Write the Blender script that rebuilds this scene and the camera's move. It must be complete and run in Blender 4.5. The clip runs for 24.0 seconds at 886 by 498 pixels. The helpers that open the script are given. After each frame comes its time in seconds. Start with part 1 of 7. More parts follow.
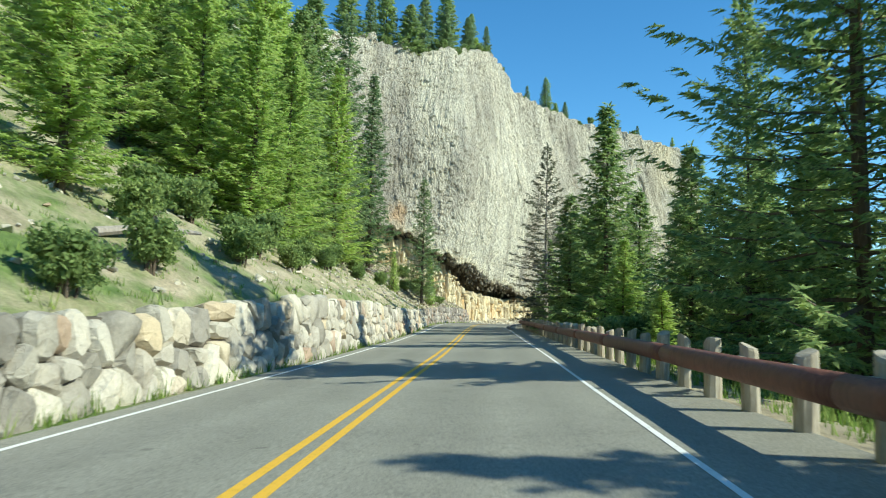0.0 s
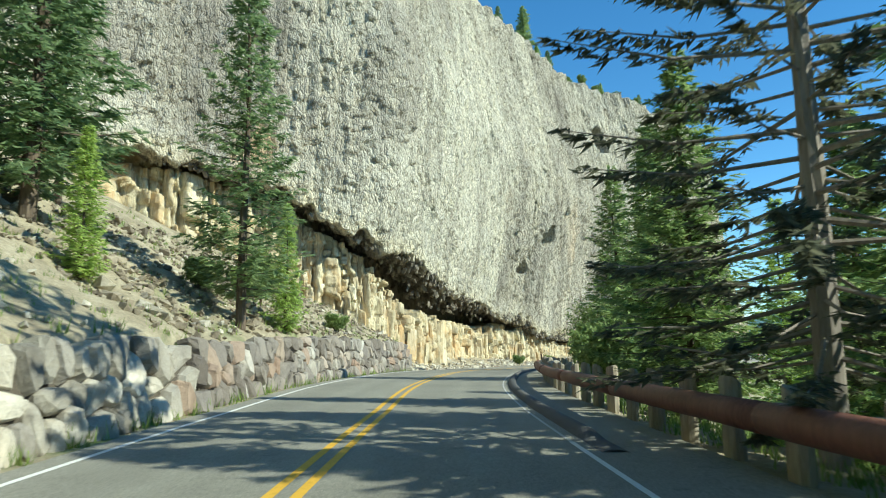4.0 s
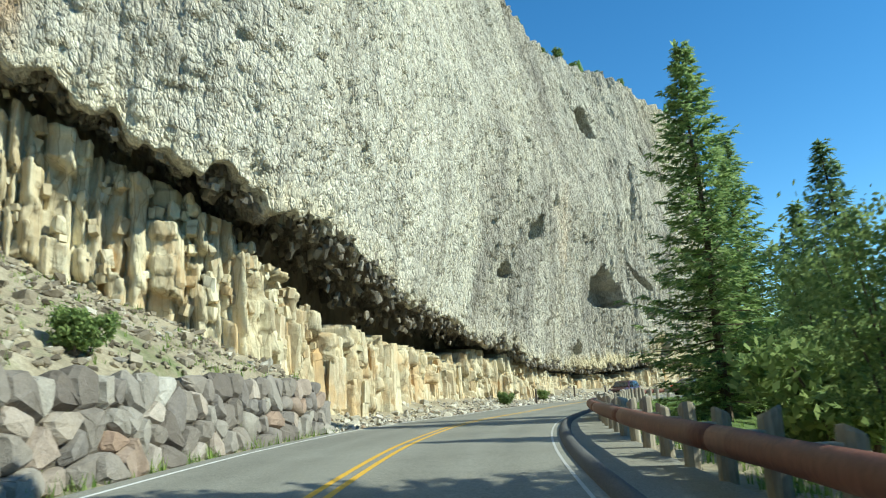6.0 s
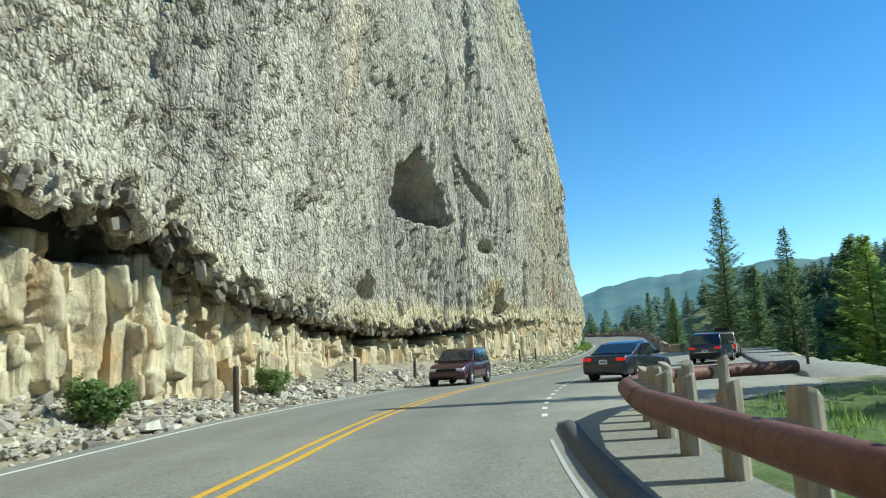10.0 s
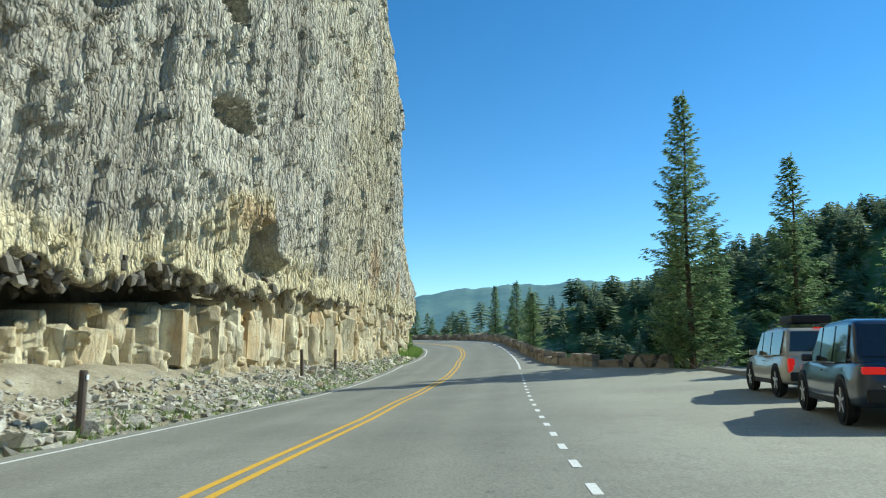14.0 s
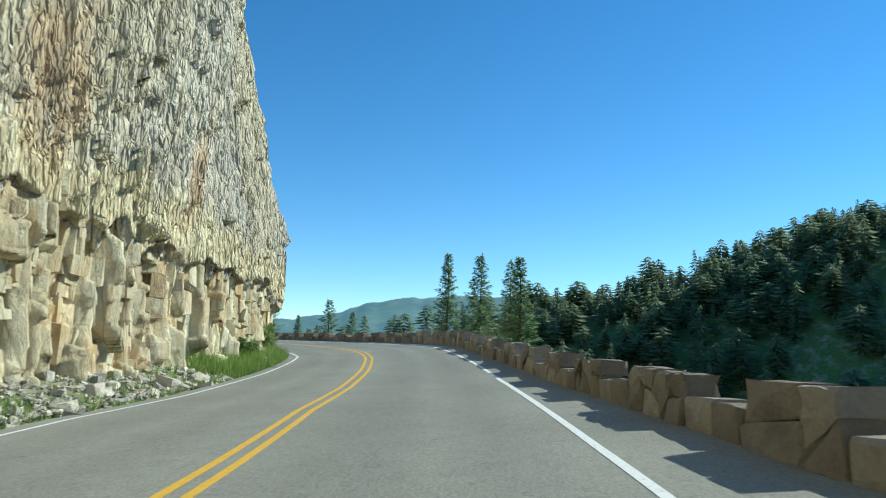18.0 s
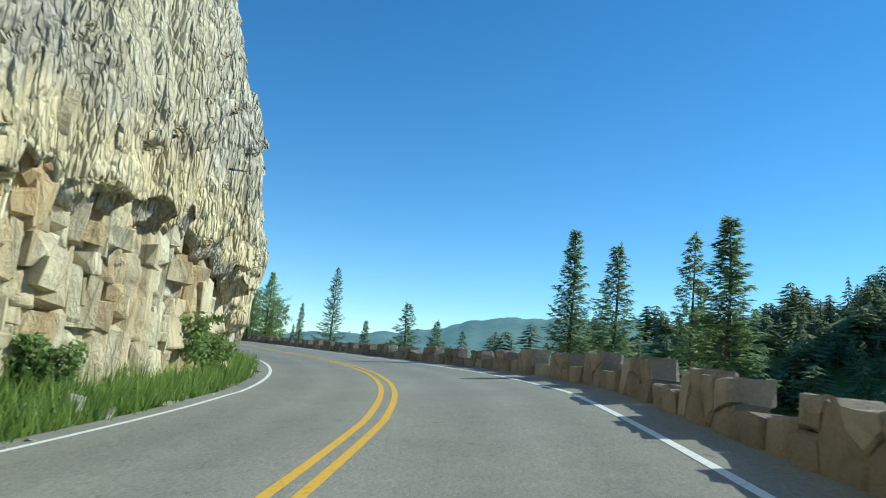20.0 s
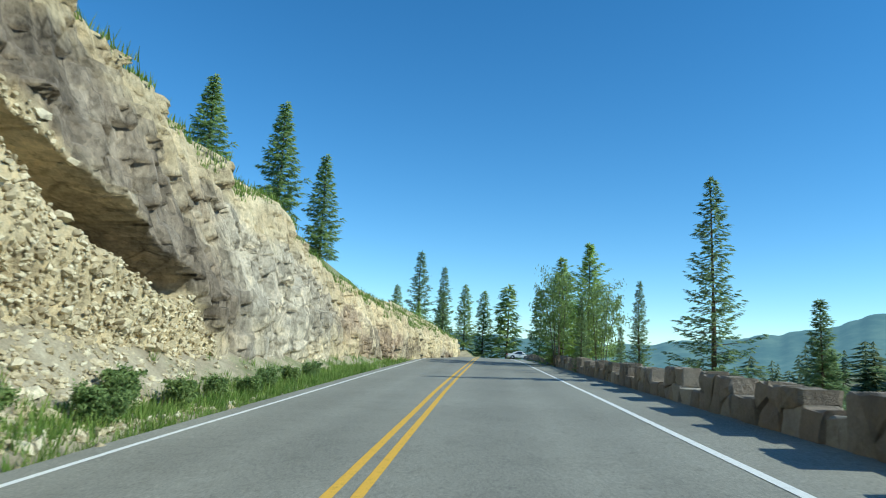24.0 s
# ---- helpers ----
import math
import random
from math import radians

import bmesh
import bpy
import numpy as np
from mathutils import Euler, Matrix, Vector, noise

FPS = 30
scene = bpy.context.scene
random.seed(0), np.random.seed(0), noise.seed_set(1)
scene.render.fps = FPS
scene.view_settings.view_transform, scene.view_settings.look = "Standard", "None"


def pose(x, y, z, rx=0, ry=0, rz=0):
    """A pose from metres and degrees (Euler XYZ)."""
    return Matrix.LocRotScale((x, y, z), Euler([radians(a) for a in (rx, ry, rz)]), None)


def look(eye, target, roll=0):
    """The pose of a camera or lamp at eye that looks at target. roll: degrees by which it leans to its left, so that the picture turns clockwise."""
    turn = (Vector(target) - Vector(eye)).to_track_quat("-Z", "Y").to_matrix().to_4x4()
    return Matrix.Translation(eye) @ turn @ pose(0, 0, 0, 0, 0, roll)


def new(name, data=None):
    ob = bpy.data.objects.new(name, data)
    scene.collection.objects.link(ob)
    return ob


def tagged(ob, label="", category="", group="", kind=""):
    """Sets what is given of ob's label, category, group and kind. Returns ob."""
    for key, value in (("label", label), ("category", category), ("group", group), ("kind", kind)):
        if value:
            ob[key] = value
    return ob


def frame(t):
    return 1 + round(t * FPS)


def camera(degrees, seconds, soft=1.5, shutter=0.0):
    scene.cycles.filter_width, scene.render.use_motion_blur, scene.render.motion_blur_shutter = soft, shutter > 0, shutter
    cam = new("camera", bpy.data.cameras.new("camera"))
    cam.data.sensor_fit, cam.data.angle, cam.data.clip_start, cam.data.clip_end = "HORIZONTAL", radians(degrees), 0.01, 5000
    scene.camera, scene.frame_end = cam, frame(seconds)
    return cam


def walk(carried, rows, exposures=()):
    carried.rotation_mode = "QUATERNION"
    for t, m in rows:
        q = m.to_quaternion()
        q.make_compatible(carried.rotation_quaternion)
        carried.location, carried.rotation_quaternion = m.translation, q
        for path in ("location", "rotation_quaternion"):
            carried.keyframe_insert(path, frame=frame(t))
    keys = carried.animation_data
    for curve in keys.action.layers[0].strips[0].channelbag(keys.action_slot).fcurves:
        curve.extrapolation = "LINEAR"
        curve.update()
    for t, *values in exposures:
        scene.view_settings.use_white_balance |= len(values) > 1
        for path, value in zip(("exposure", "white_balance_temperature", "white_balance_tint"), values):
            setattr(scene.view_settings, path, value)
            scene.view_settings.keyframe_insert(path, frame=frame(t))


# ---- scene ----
cam = camera(64.2, 24.0, soft=1.1, shutter=0.15)
PATH = [
    (0, (-1.327, 2.319, 1.631), (-1.278, 4.31, 1.814), 1.3),
    (0.5, (-0.741, 8.355, 1.613), (-0.677, 10.343, 1.817), 1.6),
    (1, (-0.186, 14.386, 1.609), (-0.112, 16.373, 1.822), 2.1),
    (1.5, (0.348, 20.392, 1.6), (0.438, 22.375, 1.846), 1.8),
    (2, (0.862, 26.321, 1.61), (0.964, 28.3, 1.886), 2.5),
    (2.5, (1.352, 32.16, 1.607), (1.479, 34.136, 1.886), 1.7),
    (3, (1.842, 37.958, 1.622), (1.985, 39.933, 1.901), 1.0),
    (3.5, (2.344, 43.712, 1.664), (2.486, 45.689, 1.93), 0.7),
    (5.5, (4.765, 66.383, 1.76), (5.041, 68.322, 2.165), -5.2),
    (6, (5.487, 71.931, 1.772), (5.765, 73.873, 2.16), -3.3),
    (6.5, (6.45, 77.384, 1.801), (6.767, 79.328, 2.148), -3.2),
    (7, (7.641, 82.792, 1.828), (8.045, 84.718, 2.184), -3.2),
    (7.5, (9.013, 88.08, 1.785), (9.488, 89.989, 2.144), -3.4),
    (8, (10.588, 93.276, 1.75), (11.094, 95.189, 2.04), -3.6),
    (8.5, (12.417, 98.162, 1.668), (12.953, 100.078, 1.872), -3.1),
    (9, (14.253, 102.701, 1.575), (14.892, 104.583, 1.801), -3.2),
    (9.5, (16.143, 106.9, 1.522), (16.887, 108.736, 1.793), -2.8),
    (10, (17.948, 110.784, 1.496), (18.794, 112.573, 1.78), -2.8),
    (10.5, (19.696, 114.385, 1.464), (20.63, 116.133, 1.731), -4.0),
    (11, (21.616, 117.875, 1.454), (22.608, 119.592, 1.718), -3.7),
    (11.5, (23.705, 121.352, 1.449), (24.741, 123.036, 1.747), -2.9),
    (13.5, (33.547, 134.813, 1.283), (34.776, 136.366, 1.564), -1.1),
    (14, (36.189, 138.062, 1.221), (37.454, 139.585, 1.504), 0.0),
    (14.5, (38.977, 141.186, 1.143), (40.289, 142.671, 1.417), 1.0),
    (15, (41.965, 144.323, 1.08), (43.324, 145.767, 1.344), 1.4),
    (15.5, (45.125, 147.619, 1.035), (46.513, 149.037, 1.292), 1.2),
    (16, (48.404, 151.092, 1.001), (49.816, 152.487, 1.248), 1.1),
    (16.5, (51.813, 154.687, 1.014), (53.223, 156.081, 1.274), 2.1),
    (17, (55.344, 158.371, 1.06), (56.731, 159.784, 1.344), 2.9),
    (17.5, (58.962, 162.185, 1.156), (60.336, 163.606, 1.459), 2.6),
    (18, (62.588, 165.942, 1.288), (63.955, 167.368, 1.601), 2.0),
    (18.5, (66.117, 169.604, 1.445), (67.45, 171.063, 1.755), 2.5),
    (19, (69.579, 173.341, 1.668), (70.858, 174.848, 1.972), 3.3),
    (19.5, (72.776, 177.088, 1.79), (73.972, 178.657, 2.12), 4.8),
    (21.5, (84.191, 192.1, 2.937), (85.093, 193.859, 3.239), 5.3),
    (21.8, (85.696, 194.546, 3.011), (86.501, 196.354, 3.302), 4.8),
    (22, (86.59, 196.279, 3.045), (87.327, 198.116, 3.335), 5.0),
    (22.5, (88.601, 200.821, 3.2), (89.153, 202.722, 3.48), 5.0),
    (23, (90.296, 205.504, 3.33), (90.687, 207.446, 3.608), 4.5),
    (23.5, (91.637, 210.224, 3.435), (91.926, 212.181, 3.727), 3.1),
    (24, (92.709, 215.059, 3.541), (92.93, 217.023, 3.847), 2.8),
]
walk(cam, [(t, look(eye, target, roll)) for t, eye, target, roll in PATH],
     [(0.0, 0.60, 6450, -8), (3.5, 0.54, 6350, -8), (7.0, 0.42, 6100, -7), (11.0, 0.28, 6000, -6), (17.0, 0.24, 6000, -6), (24.0, 0.20, 5850, -6)])

# ---- daylight: clear morning, sun over the valley side ----
SUN_AZ, SUN_EL = radians(113.0), radians(36.0)      # azimuth clockwise from +y
world = bpy.data.worlds.new("world")
scene.world = world
world.use_nodes = True
wn = world.node_tree.nodes
sky = wn.new("ShaderNodeTexSky")
sky.sky_type = "NISHITA"
sky.sun_disc = False
sky.sun_elevation = SUN_EL
sky.sun_rotation = SUN_AZ
sky.altitude = 1900.0
sky.air_density = 1.0
sky.dust_density = 0.0
sky.ozone_density = 1.8
wn["Background"].inputs["Strength"].default_value = 0.152
hsv = wn.new("ShaderNodeHueSaturation")
hsv.inputs["Saturation"].default_value = 1.28
world.node_tree.links.new(sky.outputs["Color"], hsv.inputs["Color"])
world.node_tree.links.new(hsv.outputs["Color"], wn["Background"].inputs["Color"])
sun = new("sun", bpy.data.lights.new("sun", "SUN"))
sun.data.energy = 4.6
sun.data.angle = radians(0.5)
sun.data.color = (1.0, 0.945, 0.86)
sun_dir = Vector((math.sin(SUN_AZ) * math.cos(SUN_EL), math.cos(SUN_AZ) * math.cos(SUN_EL), math.sin(SUN_EL)))
sun.matrix_world = look(sun_dir * 300, (0, 0, 0))


# ---- materials ----
def material(name, rough=0.8, metal=0.0, spec=0.3):
    m = bpy.data.materials.new(name)
    m.use_nodes = True
    b = m.node_tree.nodes["Principled BSDF"]
    b.inputs["Roughness"].default_value = rough
    b.inputs["Metallic"].default_value = metal
    b.inputs["Specular IOR Level"].default_value = spec
    return m, m.node_tree, b


def coords(nt, scale=(1, 1, 1), space="Object"):
    t = nt.nodes.new("ShaderNodeTexCoord")
    mp = nt.nodes.new("ShaderNodeMapping")
    mp.inputs["Scale"].default_value = scale
    if space == "World":
        g = nt.nodes.new("ShaderNodeNewGeometry")
        nt.links.new(g.outputs["Position"], mp.inputs["Vector"])
    else:
        nt.links.new(t.outputs[space], mp.inputs["Vector"])
    return mp.outputs["Vector"]


def noise_tex(nt, vec, scale, detail=4.0, rough=0.55, distort=0.0):
    n = nt.nodes.new("ShaderNodeTexNoise")
    n.inputs["Scale"].default_value = scale
    n.inputs["Detail"].default_value = detail
    n.inputs["Roughness"].default_value = rough
    n.inputs["Distortion"].default_value = distort
    nt.links.new(vec, n.inputs["Vector"])
    return n.outputs["Fac"]


def ramp(nt, fac, stops):
    r = nt.nodes.new("ShaderNodeValToRGB")
    while len(r.color_ramp.elements) < len(stops):
        r.color_ramp.elements.new(0.5)
    for e, (p, c) in zip(r.color_ramp.elements, stops):
        e.position = p
        e.color = (*c, 1) if len(c) == 3 else c
    nt.links.new(fac, r.inputs["Fac"])
    return r.outputs["Color"]


def mix(nt, fac, a, b, blend="MIX"):
    n = nt.nodes.new("ShaderNodeMix")
    n.data_type = "RGBA"
    n.blend_type = blend
    for key, v in ((0, fac), (6, a), (7, b)):
        if isinstance(v, (int, float)):
            n.inputs[key].default_value = v
        elif isinstance(v, tuple):
            n.inputs[key].default_value = (*v, 1)
        else:
            nt.links.new(v, n.inputs[key])
    return n.outputs[2]


def bump(nt, b, height, strength=0.5, dist=0.02):
    n = nt.nodes.new("ShaderNodeBump")
    n.inputs["Strength"].default_value = strength
    n.inputs["Distance"].default_value = dist
    nt.links.new(height, n.inputs["Height"])
    nt.links.new(n.outputs["Normal"], b.inputs["Normal"])


def plain(name, colour, rough=0.6, metal=0.0, vary=0.12, scale=8.0, spec=0.3):
    m, nt, b = material(name, rough, metal, spec)
    n = noise_tex(nt, coords(nt), scale, 5)
    lo = tuple(c * (1 - vary) for c in colour)
    hi = tuple(min(1, c * (1 + vary)) for c in colour)
    nt.links.new(ramp(nt, n, [(0.3, lo), (0.7, hi)]), b.inputs["Base Color"])
    return m


def per_object(nt, stops, island=False):
    if island:
        g = nt.nodes.new("ShaderNodeNewGeometry")
        return ramp(nt, g.outputs["Random Per Island"], stops)
    o = nt.nodes.new("ShaderNodeObjectInfo")
    return ramp(nt, o.outputs["Random"], stops)


def rock_material(name, stops, scale=1.2, streak=None, island=False, bump_d=0.05, rough=0.9):
    """Stone with a tone per piece, blotches, grain and, if asked, upright streaks."""
    m, nt, b = material(name, rough)
    v = coords(nt, (1, 1, 1), "World")
    col = per_object(nt, stops, island)
    blot = ramp(nt, noise_tex(nt, v, scale, 6, 0.6, 0.4), [(0.25, (0.62, 0.6, 0.58)), (0.5, (0.95, 0.95, 0.95)), (0.8, (1.15, 1.13, 1.08))])
    col = mix(nt, 1.0, col, blot, "MULTIPLY")
    grain_f = noise_tex(nt, v, 22.0, 6, 0.7)
    grain = ramp(nt, grain_f, [(0.3, (0.75, 0.75, 0.75)), (0.7, (1.15, 1.15, 1.15))])
    col = mix(nt, 0.45 if streak else 0.7, col, grain, "MULTIPLY")
    if streak:
        crack = ramp(nt, noise_tex(nt, coords(nt, (2.2, 2.2, 1.1), "World"), 1.0, 8, 0.7, 0.8), [(0.33, (0.42, 0.40, 0.38)), (0.39, (0.97, 0.97, 0.97)), (0.7, (1.08, 1.08, 1.06))])
        col = mix(nt, 0.6, col, crack, "MULTIPLY")
        jt, je, jh = chips(nt, coords(nt, (1, 1, 0.17), "World"), 2.0)
        col = mix(nt, 0.7, col, ramp(nt, je, [(0.0, (0.36, 0.33, 0.29)), (0.03, (0.85, 0.84, 0.82)), (0.06, (1, 1, 1))]), "MULTIPLY")
        col = mix(nt, 0.8, col, ramp(nt, jt, [(0.2, (0.84, 0.81, 0.76)), (0.5, (1, 1, 1)), (0.8, (1.1, 1.1, 1.06))]), "MULTIPLY")
        rp = nt.nodes.new("ShaderNodeRGBToBW")
        nt.links.new(ramp(nt, noise_tex(nt, coords(nt, (0.55, 0.55, 0.30), "World"), 1.0, 7, 0.66, 0.5), [(0.50, (0, 0, 0)), (0.62, (0.7, 0.7, 0.7))]), rp.inputs[0])
        col = mix(nt, rp.outputs[0], col, (0.56, 0.37, 0.17))
        pf = ramp(nt, noise_tex(nt, coords(nt, (0.9, 0.9, 0.55), "World"), 1.0, 6, 0.65, 0.6), [(0.38, (0.72, 0.71, 0.68)), (0.5, (1, 1, 1)), (0.62, (1.12, 1.1, 1.04))])
        col = mix(nt, 0.7, col, pf, "MULTIPLY")
        vs = coords(nt, (1.3, 1.3, 0.07), "World")
        sf = ramp(nt, noise_tex(nt, vs, 1.0, 5, 0.6), [(0.45, (0, 0, 0)), (0.62, (1, 1, 1))])
        sep = nt.nodes.new("ShaderNodeRGBToBW")
        nt.links.new(sf, sep.inputs[0])
        k = nt.nodes.new("ShaderNodeMath")
        k.operation = "MULTIPLY"
        k.inputs[1].default_value = 0.42
        nt.links.new(sep.outputs[0], k.inputs[0])
        col = mix(nt, k.outputs[0], col, streak)
    if streak:
        # dark basal rock plus the shade of the hollow, painted into the colour
        col = mix(nt, attribute(nt, "clinker_shade"), col, (0.15, 0.13, 0.10))
    nt.links.new(col, b.inputs["Base Color"])
    bump(nt, b, noise_tex(nt, coords(nt, (4.5, 4.5, 3.2) if streak else (9, 9, 9), "World"), 1.0, 8, 0.68, 0.4), 0.9, bump_d * (2.2 if streak else 1.3))
    return m


def attribute(nt, name):
    at = nt.nodes.new("ShaderNodeAttribute")
    at.attribute_name = name
    return at.outputs["Fac"]


def math_node(nt, op, a, b, c=None):
    n = nt.nodes.new("ShaderNodeMath")
    n.operation = op
    for k, x in enumerate((a, b) if c is None else (a, b, c)):
        if isinstance(x, (int, float)):
            n.inputs[k].default_value = x
        else:
            nt.links.new(x, n.inputs[k])
    return n.outputs[0]


def vec_node(nt, op, a, b):
    n = nt.nodes.new("ShaderNodeVectorMath")
    n.operation = op
    for k, x in enumerate((a, b)):
        if isinstance(x, tuple):
            n.inputs[k].default_value = x
        else:
            nt.links.new(x, n.inputs[k])
    return n.outputs["Value"] if op == "DOT_PRODUCT" else n.outputs["Vector"]


def chips(nt, vec, scale):
    """Broken facets: their tone, the distance to the crevice between them, and a height with tilted tops."""
    f1, fe = nt.nodes.new("ShaderNodeTexVoronoi"), nt.nodes.new("ShaderNodeTexVoronoi")
    fe.feature = "DISTANCE_TO_EDGE"
    for n in (f1, fe):
        n.inputs["Scale"].default_value = scale
        nt.links.new(vec, n.inputs["Vector"])
    bw = nt.nodes.new("ShaderNodeRGBToBW")
    nt.links.new(f1.outputs["Color"], bw.inputs[0])
    local = vec_node(nt, "SUBTRACT", vec, f1.outputs["Position"])
    slope = vec_node(nt, "SUBTRACT", f1.outputs["Color"], (0.5, 0.5, 0.5))
    tilt = math_node(nt, "MULTIPLY", vec_node(nt, "DOT_PRODUCT", local, slope), scale * 1.6)
    edge = math_node(nt, "MINIMUM", fe.outputs["Distance"], 0.22)
    return bw.outputs[0], fe.outputs["Distance"], math_node(nt, "ADD", math_node(nt, "MULTIPLY_ADD", edge, 3.0, math_node(nt, "MULTIPLY", bw.outputs[0], 0.8)), tilt)


def cliff_material(name, tones, cream):
    """Rock of broken upright splinters: broad patches, streaks, crisp chips with dark crevices; long ribs where 'rib' is high."""
    m, nt, b = material(name, 0.93)
    v = coords(nt, (1, 1, 1), "World")
    col = ramp(nt, noise_tex(nt, coords(nt, (1, 1, 0.40), "World"), 0.10, 7, 0.64, 0.6), [(0.38, tones[0]), (0.5, tones[1]), (0.62, tones[2])])
    col = mix(nt, attribute(nt, "pale"), col, (0.745, 0.70, 0.565))
    stk = ramp(nt, noise_tex(nt, coords(nt, (0.45, 0.45, 0.05), "World"), 1.0, 7, 0.65, 0.4), [(0.36, (0.62, 0.61, 0.60)), (0.5, (1, 1, 1)), (0.70, (1.14, 1.13, 1.08))])
    col = mix(nt, 0.8, col, stk, "MULTIPLY")
    tanc = ramp(nt, noise_tex(nt, v, 0.9, 7, 0.65, 0.5), [(0.3, cream[0]), (0.52, cream[1]), (0.75, cream[2])])
    col = mix(nt, attribute(nt, "tan"), col, tanc)
    col = mix(nt, attribute(nt, "rust"), col, (0.55, 0.31, 0.13))
    # overhang's shade painted over the roof rock as a darker tone
    col = mix(nt, attribute(nt, "clinker_shade"), col, (0.15, 0.13, 0.10))
    rust_f = nt.nodes.new("ShaderNodeRGBToBW")
    nt.links.new(ramp(nt, noise_tex(nt, coords(nt, (0.4, 0.4, 0.16), "World"), 1.0, 6, 0.62), [(0.60, (0, 0, 0)), (0.76, (0.45, 0.45, 0.45))]), rust_f.inputs[0])
    col = mix(nt, rust_f.outputs[0], col, (0.42, 0.32, 0.20))
    wob = nt.nodes.new("ShaderNodeTexNoise")
    wob.inputs["Scale"].default_value = 1.1
    wob.inputs["Detail"].default_value = 5.0
    nt.links.new(v, wob.inputs["Vector"])
    bend = vec_node(nt, "MULTIPLY", wob.outputs["Color"], (0.16, 0.16, 0.20))
    stretch = nt.nodes.new("ShaderNodeMix")
    stretch.data_type = "VECTOR"
    nt.links.new(attribute(nt, "rib"), stretch.inputs["Factor"])
    nt.links.new(coords(nt, (1, 1, 0.55), "World"), stretch.inputs[4])
    nt.links.new(coords(nt, (1, 1, 0.13), "World"), stretch.inputs[5])
    vec = vec_node(nt, "ADD", stretch.outputs[1], bend)
    c1, e1, h1 = chips(nt, vec, 3.9)
    c2, e2, h2 = chips(nt, vec, 9.5)
    col = mix(nt, 0.9, col, ramp(nt, c1, [(0.2, (0.86, 0.855, 0.85)), (0.5, (1, 1, 1)), (0.8, (1.08, 1.075, 1.06))]), "MULTIPLY")
    col = mix(nt, 0.7, col, ramp(nt, c2, [(0.2, (0.80, 0.80, 0.79)), (0.5, (1, 1, 1)), (0.8, (1.12, 1.12, 1.10))]), "MULTIPLY")
    deep = nt.nodes.new("ShaderNodeRGBToBW")
    nt.links.new(ramp(nt, noise_tex(nt, v, 0.7, 5, 0.65), [(0.42, (0.05, 0.05, 0.05)), (0.60, (0.55, 0.55, 0.55))]), deep.inputs[0])
    col = mix(nt, deep.outputs[0], col, ramp(nt, e1, [(0.0, (0.30, 0.29, 0.27)), (0.05, (0.75, 0.74, 0.73)), (0.10, (1, 1, 1))]), "MULTIPLY")
    col = mix(nt, 0.3, col, ramp(nt, e2, [(0.0, (0.40, 0.39, 0.38)), (0.09, (1, 1, 1))]), "MULTIPLY")
    grain_f = noise_tex(nt, v, 16.0, 5, 0.7)
    col = mix(nt, 0.5, col, ramp(nt, grain_f, [(0.32, (0.70, 0.70, 0.69)), (0.5, (1, 1, 1)), (0.68, (1.12, 1.12, 1.11))]), "MULTIPLY")
    nt.links.new(col, b.inputs["Base Color"])
    bump(nt, b, math_node(nt, "MULTIPLY_ADD", h2, 0.5, h1), 1.0, 0.105)
    return m


